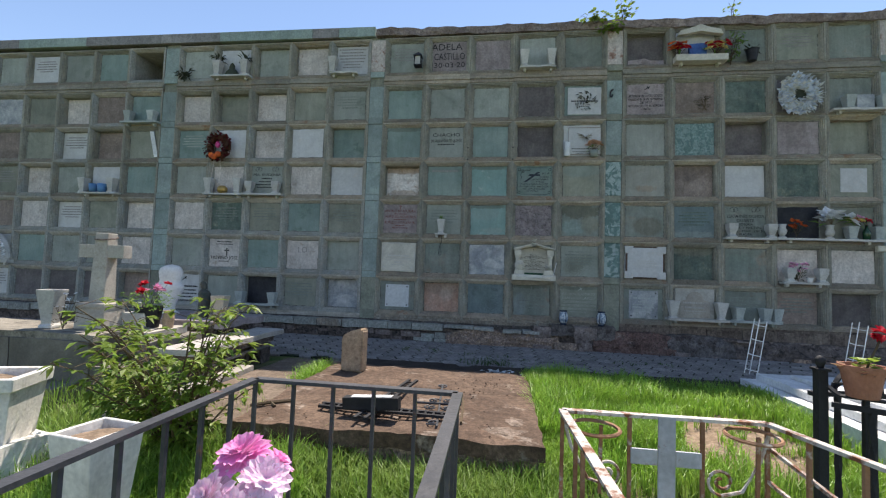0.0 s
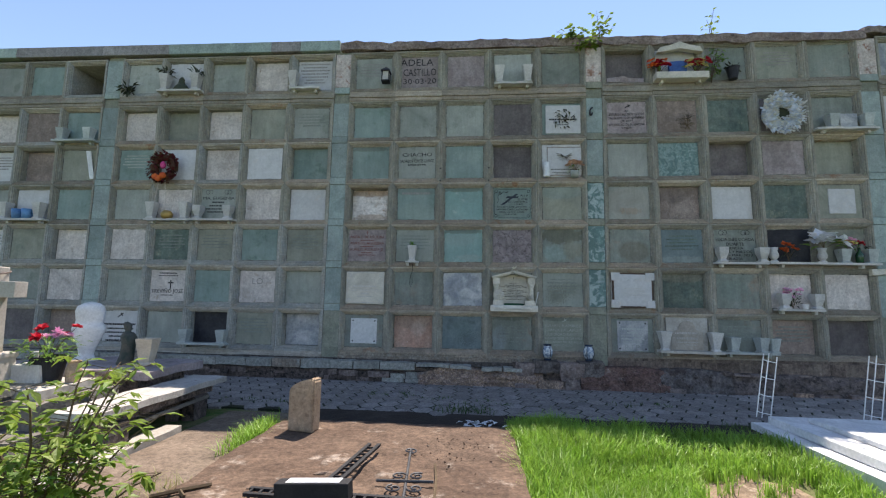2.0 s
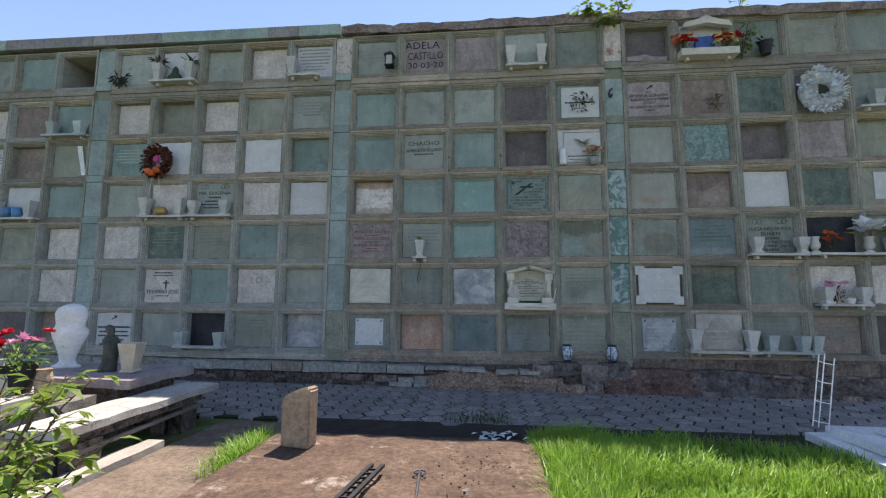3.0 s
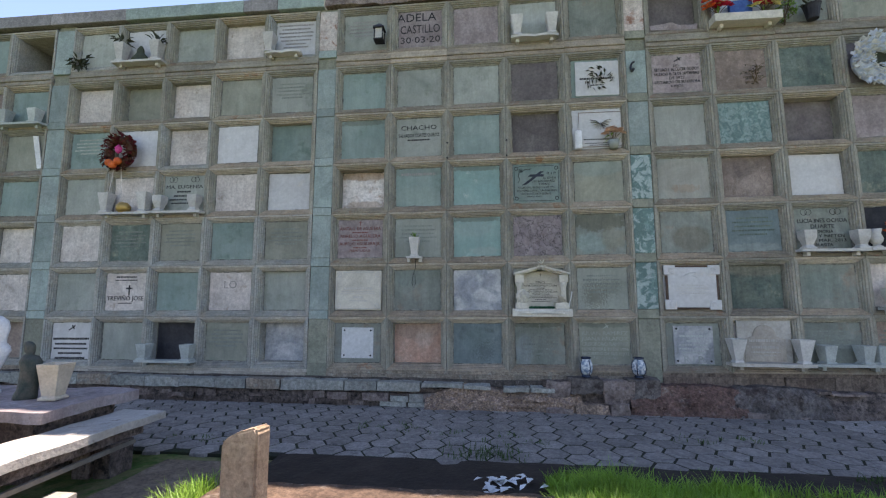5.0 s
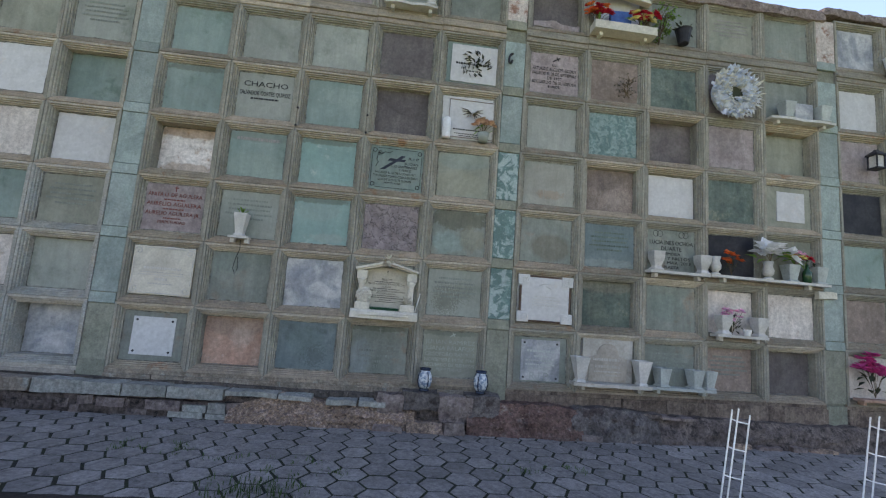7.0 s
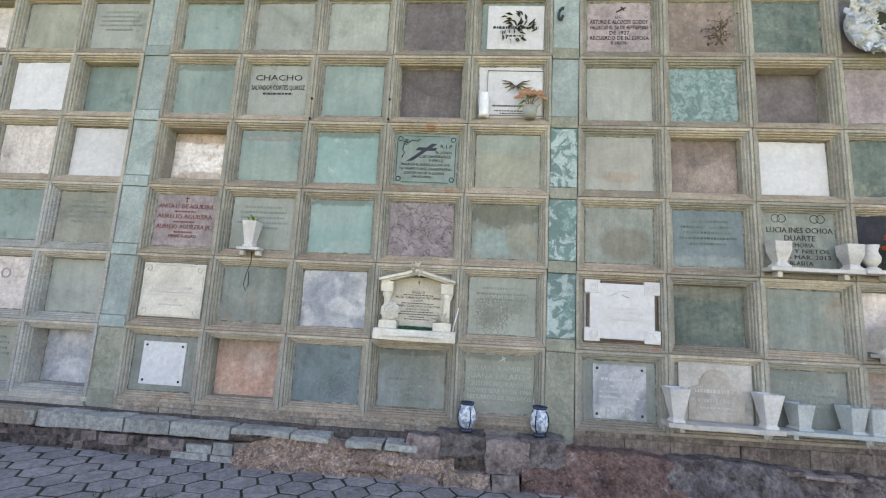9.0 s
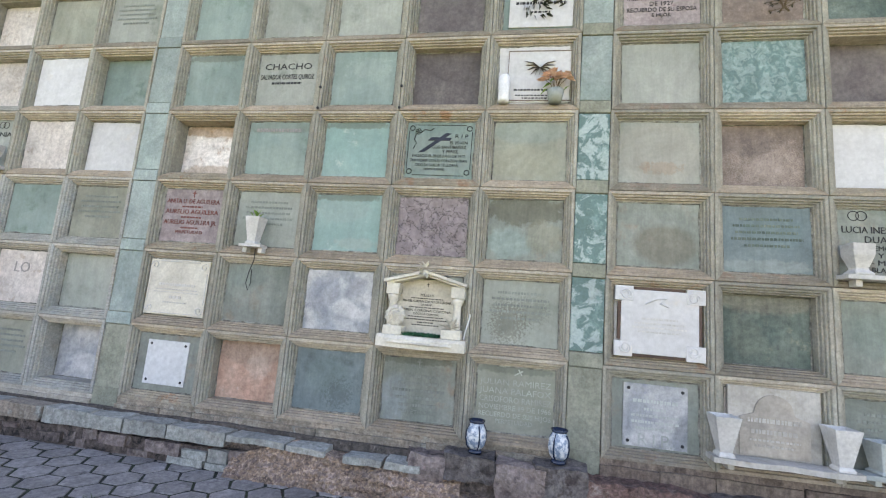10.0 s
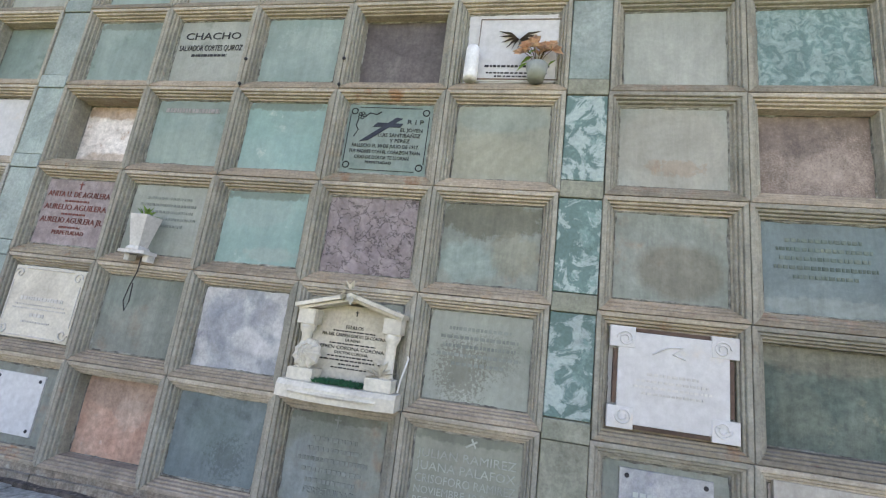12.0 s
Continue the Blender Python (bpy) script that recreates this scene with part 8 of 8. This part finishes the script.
# weeds rooted on top of the wall
def wall_weed(label, at, stems, leaf, seed):
    """Upright stalks with paired oval leaves; a stem is (sideways, forward, height, pairs)."""
    rng = random.Random(seed)
    t = thing("wall_weed", label, "weed", Matrix.Translation(at))
    wood, crown = bmesh.new(), bmesh.new()
    for dx, dy, h, pairs in stems:
        pts = [Vector((dx * f * f + rng.uniform(-0.01, 0.01), dy * f * f, h * f)) for f in (0, 0.25, 0.5, 0.75, 1)]
        tube(wood, pts, [0.006, 0.005, 0.004, 0.003, 0.002], 5)
        for k in range(pairs):
            f = 0.25 + 0.75 * (k + rng.random() * 0.5) / pairs
            p = Vector((dx * f * f, dy * f * f, h * f))
            a = rng.uniform(0, 3.14)
            for side in (0, 3.14):
                d = Vector((math.cos(a + side), math.sin(a + side), rng.uniform(-0.1, 0.5)))
                q = p + d * rng.uniform(0.03, 0.08)
                tube(wood, [p, q], 0.0018, 3)
                for j in range(2):
                    leaf_faces(crown, q, (d.x + rng.uniform(-0.6, 0.6), d.y + rng.uniform(-0.6, 0.6), rng.uniform(-0.5, 0.3)), leaf * rng.uniform(0.7, 1.2), leaf * 0.6, 0.25)
    part("stalks", wood, STEM, t)
    tagged(part("foliage", crown, LEAF_YELLOW, t), kind="stuff")


wall_weed("tall leafy green weed rooted in the wall top", (1.86, 7.47, 5.74), ((-0.05, -0.03, 0.50, 7), (0.16, -0.02, 0.42, 6), (0.06, 0.05, 0.36, 5), (0.22, -0.05, 0.2, 4)), 0.085, 53)
wall_weed("spreading leafy green weed on the wall top", (1.42, 7.45, 5.74), ((-0.25, -0.03, 0.16, 5), (0.05, -0.05, 0.22, 5), (0.25, -0.06, 0.14, 5), (0.12, -0.16, 0.05, 6), (-0.1, -0.14, 0.03, 5)), 0.10, 54)
wall_weed("leafy weed hanging over the broken wall edge", (1.66, 7.40, 5.70), ((-0.2, -0.05, -0.10, 6), (0.05, -0.06, -0.12, 6), (0.2, -0.04, -0.06, 6)), 0.085, 59)
wall_weed("thin weed with sparse leaves on the wall top", (3.56, 7.46, 5.72), ((0.04, -0.03, 0.48, 6), (-0.06, -0.03, 0.3, 3)), 0.065, 55)
shrub("wall_weed", "thin weed hanging before the top niches", (3.5, 7.40, 5.0), 3, 0.5, 0.1, 0.05, 56, LEAF, (0.05, -0.06), 0.4)
shrub("wall_weed", "dry twiggy weed on a niche frame", (3.12, 7.44, 4.26), 2, 0.3, 0.07, 0.025, 57, DARK_LEAF, (-0.03, -0.04), 0.4)

# ---- soil patches and grass ----
bm = bmesh.new()
rng = random.Random(77)
def patch(name, label, cx, cy, rx, ry, mat, lift, seed):
    bm = bmesh.new()
    rings = []
    for k in range(6):
        f = k / 5
        rings.append([])
        for i in range(28):
            a = 2 * math.pi * i / 28
            r = f * (1 + 0.25 * noise.noise((math.cos(a) * 2 + seed, math.sin(a) * 2, 0)))
            x, y = cx + rx * r * math.cos(a), cy + ry * r * math.sin(a)
            rings[-1].append(bm.verts.new((x, y, ground_z(x, y) + lift * (1 - f * f) + 0.02 - 0.05 * (k == 5) + 0.012 * noise.noise((x * 5, y * 5, seed)))))
    for a, b in zip(rings, rings[1:]):
        for i in range(28):
            if a is rings[0]:
                bm.faces.new((a[i], a[(i + 1) % 28], b[(i + 1) % 28], b[i]))
            else:
                bm.faces.new((a[i], a[(i + 1) % 28], b[(i + 1) % 28], b[i]))
    bmesh.ops.remove_doubles(bm, verts=rings[0], dist=0.0005)
    tagged(part(name, bm, mat, None, smooth=True), label, "soil", kind="structure")


PATCHES = [(-1.35, 1.85, 0.5, 0.35), (-0.55, 0.9, 0.5, 0.6), (1.85, 3.75, 0.55, 0.7), (1.1, 2.5, 0.42, 0.45), (0.62, 1.5, 0.5, 0.5)]
for i, (cx, cy, rx, ry) in enumerate(PATCHES):
    patch("soil_patch", "bare dry brown soil in the grass", cx, cy, rx, ry, SOIL, 0.03, i * 3.1)


def grass(name, label, spots, count, tall, mat, seed, keep):
    """Many thin bent blades over rectangles, as one mesh."""
    rs = np.random.RandomState(seed)
    verts, faces = [], []
    made = 0
    while made < count:
        x0, x1, y0, y1 = spots[rs.randint(len(spots))]
        x, y = rs.uniform(x0, x1), rs.uniform(y0, y1)
        if not keep(x, y):
            made += 0.2
            continue
        clump = 0.65 + 0.7 * noise.noise((x * 2.2, y * 2.2, 5.0))
        if rs.rand() > clump + 0.35:
            continue
        h = tall * rs.uniform(0.45, 1.1) * (0.7 + 0.5 * clump)
        a = rs.uniform(0, 6.283)
        bend = h * rs.uniform(0.1, 0.75)
        dx, dy = math.cos(a), math.sin(a)
        w = rs.uniform(0.002, 0.0042)
        z = ground_z(x, y) + (0.03 * noise.noise((x * 1.3, y * 1.3, 0)) if y < 5.6 else 0.0) + (0.02 if not keep is None else 0)
        n = len(verts)
        sx, sy = -dy * w, dx * w
        verts += [(x - sx, y - sy, z - 0.03), (x + sx, y + sy, z - 0.03), (x - sx * 0.9 + dx * bend * 0.3, y - sy * 0.9 + dy * bend * 0.3, z + h * 0.6), (x + sx * 0.9 + dx * bend * 0.3, y + sy * 0.9 + dy * bend * 0.3, z + h * 0.6), (x + dx * bend, y + dy * bend, z + h * (0.95 - 0.2 * bend / h))]
        faces += [(n, n + 1, n + 3, n + 2), (n + 2, n + 3, n + 4)]
        made += 1
    me = bpy.data.meshes.new(name)
    me.from_pydata(verts, [], faces)
    me.materials.append(mat)
    tagged(new(name, me), label, "grass", kind="stuff")


GRASS = translucent(material("fresh_grass_blade", (0.20, 0.375, 0.045), (0.32, 0.50, 0.085), 3, 0.45, 0.1, 60, vary=0.0, island=True))
GRASS_DARK = translucent(material("rank_grass_blade", (0.17, 0.30, 0.045), (0.27, 0.38, 0.09), 3, 0.45, 0.1, 60, vary=0.0, island=True))
DRY = translucent(material("dry_weed_blade", (0.38, 0.36, 0.16), (0.30, 0.33, 0.12), 3, 0.6, 0.1, 60, vary=0.0, island=True))
WEED = translucent(material("dark_weed_blade", (0.05, 0.10, 0.025), (0.085, 0.14, 0.04), 3, 0.55, 0.1, 60, vary=0.0, island=True), 0.3)
def bare(x, y):
    for cx, cy, rx, ry in PATCHES:
        d = ((x - cx) / rx) ** 2 + ((y - cy) / ry) ** 2 + 0.9 * noise.noise((x * 3, y * 3, 1.0))
        if d < 0.75 and noise.noise((x * 8, y * 8, 4.0)) > -0.22:
            return True
    return False


def open_ground(x, y):
    if bare(x, y) or (-1.76 < x < 0.28 and 2.82 < y < 5.8) or (x > 2.64 and 2.2 < y < 5.45) or (-2.8 < x < -1.82 and y > 3.0) or y > 5.8:
        return False
    return True


grass("grass", "bright green lawn grass beside the slab", [(0.26, 2.65, 2.9, 5.1), (0.28, 1.5, 3.4, 5.1), (0.26, 0.7, 3.0, 5.2)], 62000, 0.16, GRASS, 1, open_ground)
grass("grass", "tall bright grass at the back of the lawn", [(0.30, 1.5, 4.2, 5.0), (0.28, 0.8, 3.4, 5.0)], 11000, 0.25, GRASS, 9, open_ground)
grass("grass", "rank green grass in front of the slab", [(-1.9, 0.4, 1.6, 2.9), (0.3, 2.6, 1.0, 3.0), (-1.7, 0.3, 2.2, 2.85)], 20000, 0.22, GRASS_DARK, 2, open_ground)
grass("grass", "tangled grass among the graves", [(-4.2, -1.8, 1.3, 3.5), (-1.3, -0.2, 0.3, 1.6), (-3.2, -1.85, 2.4, 3.6)], 9000, 0.24, GRASS_DARK, 3, open_ground)
grass("grass", "bright tall grass round the shrub", [(-2.7, -1.2, 1.85, 2.75), (-2.3, -1.0, 1.7, 2.4)], 9000, 0.30, GRASS, 12, open_ground)
grass("grass_tuft", "bright grass tuft at the edge of the slab", [(-1.98, -1.78, 4.0, 4.75), (-2.1, -1.8, 4.2, 4.75), (-2.02, -1.8, 4.3, 4.7)], 1300, 0.25, GRASS, 4, lambda x, y: True)
grass("grass_tuft", "dry pale weeds on the worn path", [(-2.2, -1.8, 3.0, 3.6), (-2.6, -2.2, 2.95, 3.3)], 500, 0.2, DRY, 8, lambda x, y: noise.noise((x * 4, y * 4, 1.0)) > -0.1)
grass("grass_tuft", "weeds along the edge of the pavement", [(-0.5, 0.2, 5.55, 5.9), (0.25, 0.5, 4.7, 5.3), (-0.3, 0.1, 5.6, 5.8), (2.4, 2.65, 5.3, 5.5)], 420, 0.075, WEED, 5, lambda x, y: True)
grass("weeds", "small weeds in the joints of the pavers", [(-1.4, -0.7, 6.3, 6.6), (-0.9, 0.2, 6.2, 6.35), (1.5, 2.3, 6.2, 6.5), (-3.0, -2.2, 5.75, 5.95), (-0.2, 0.4, 5.95, 6.15)], 600, 0.05, WEED, 6, lambda x, y: noise.noise((x * 6, y * 6, 2.0)) > 0.05)
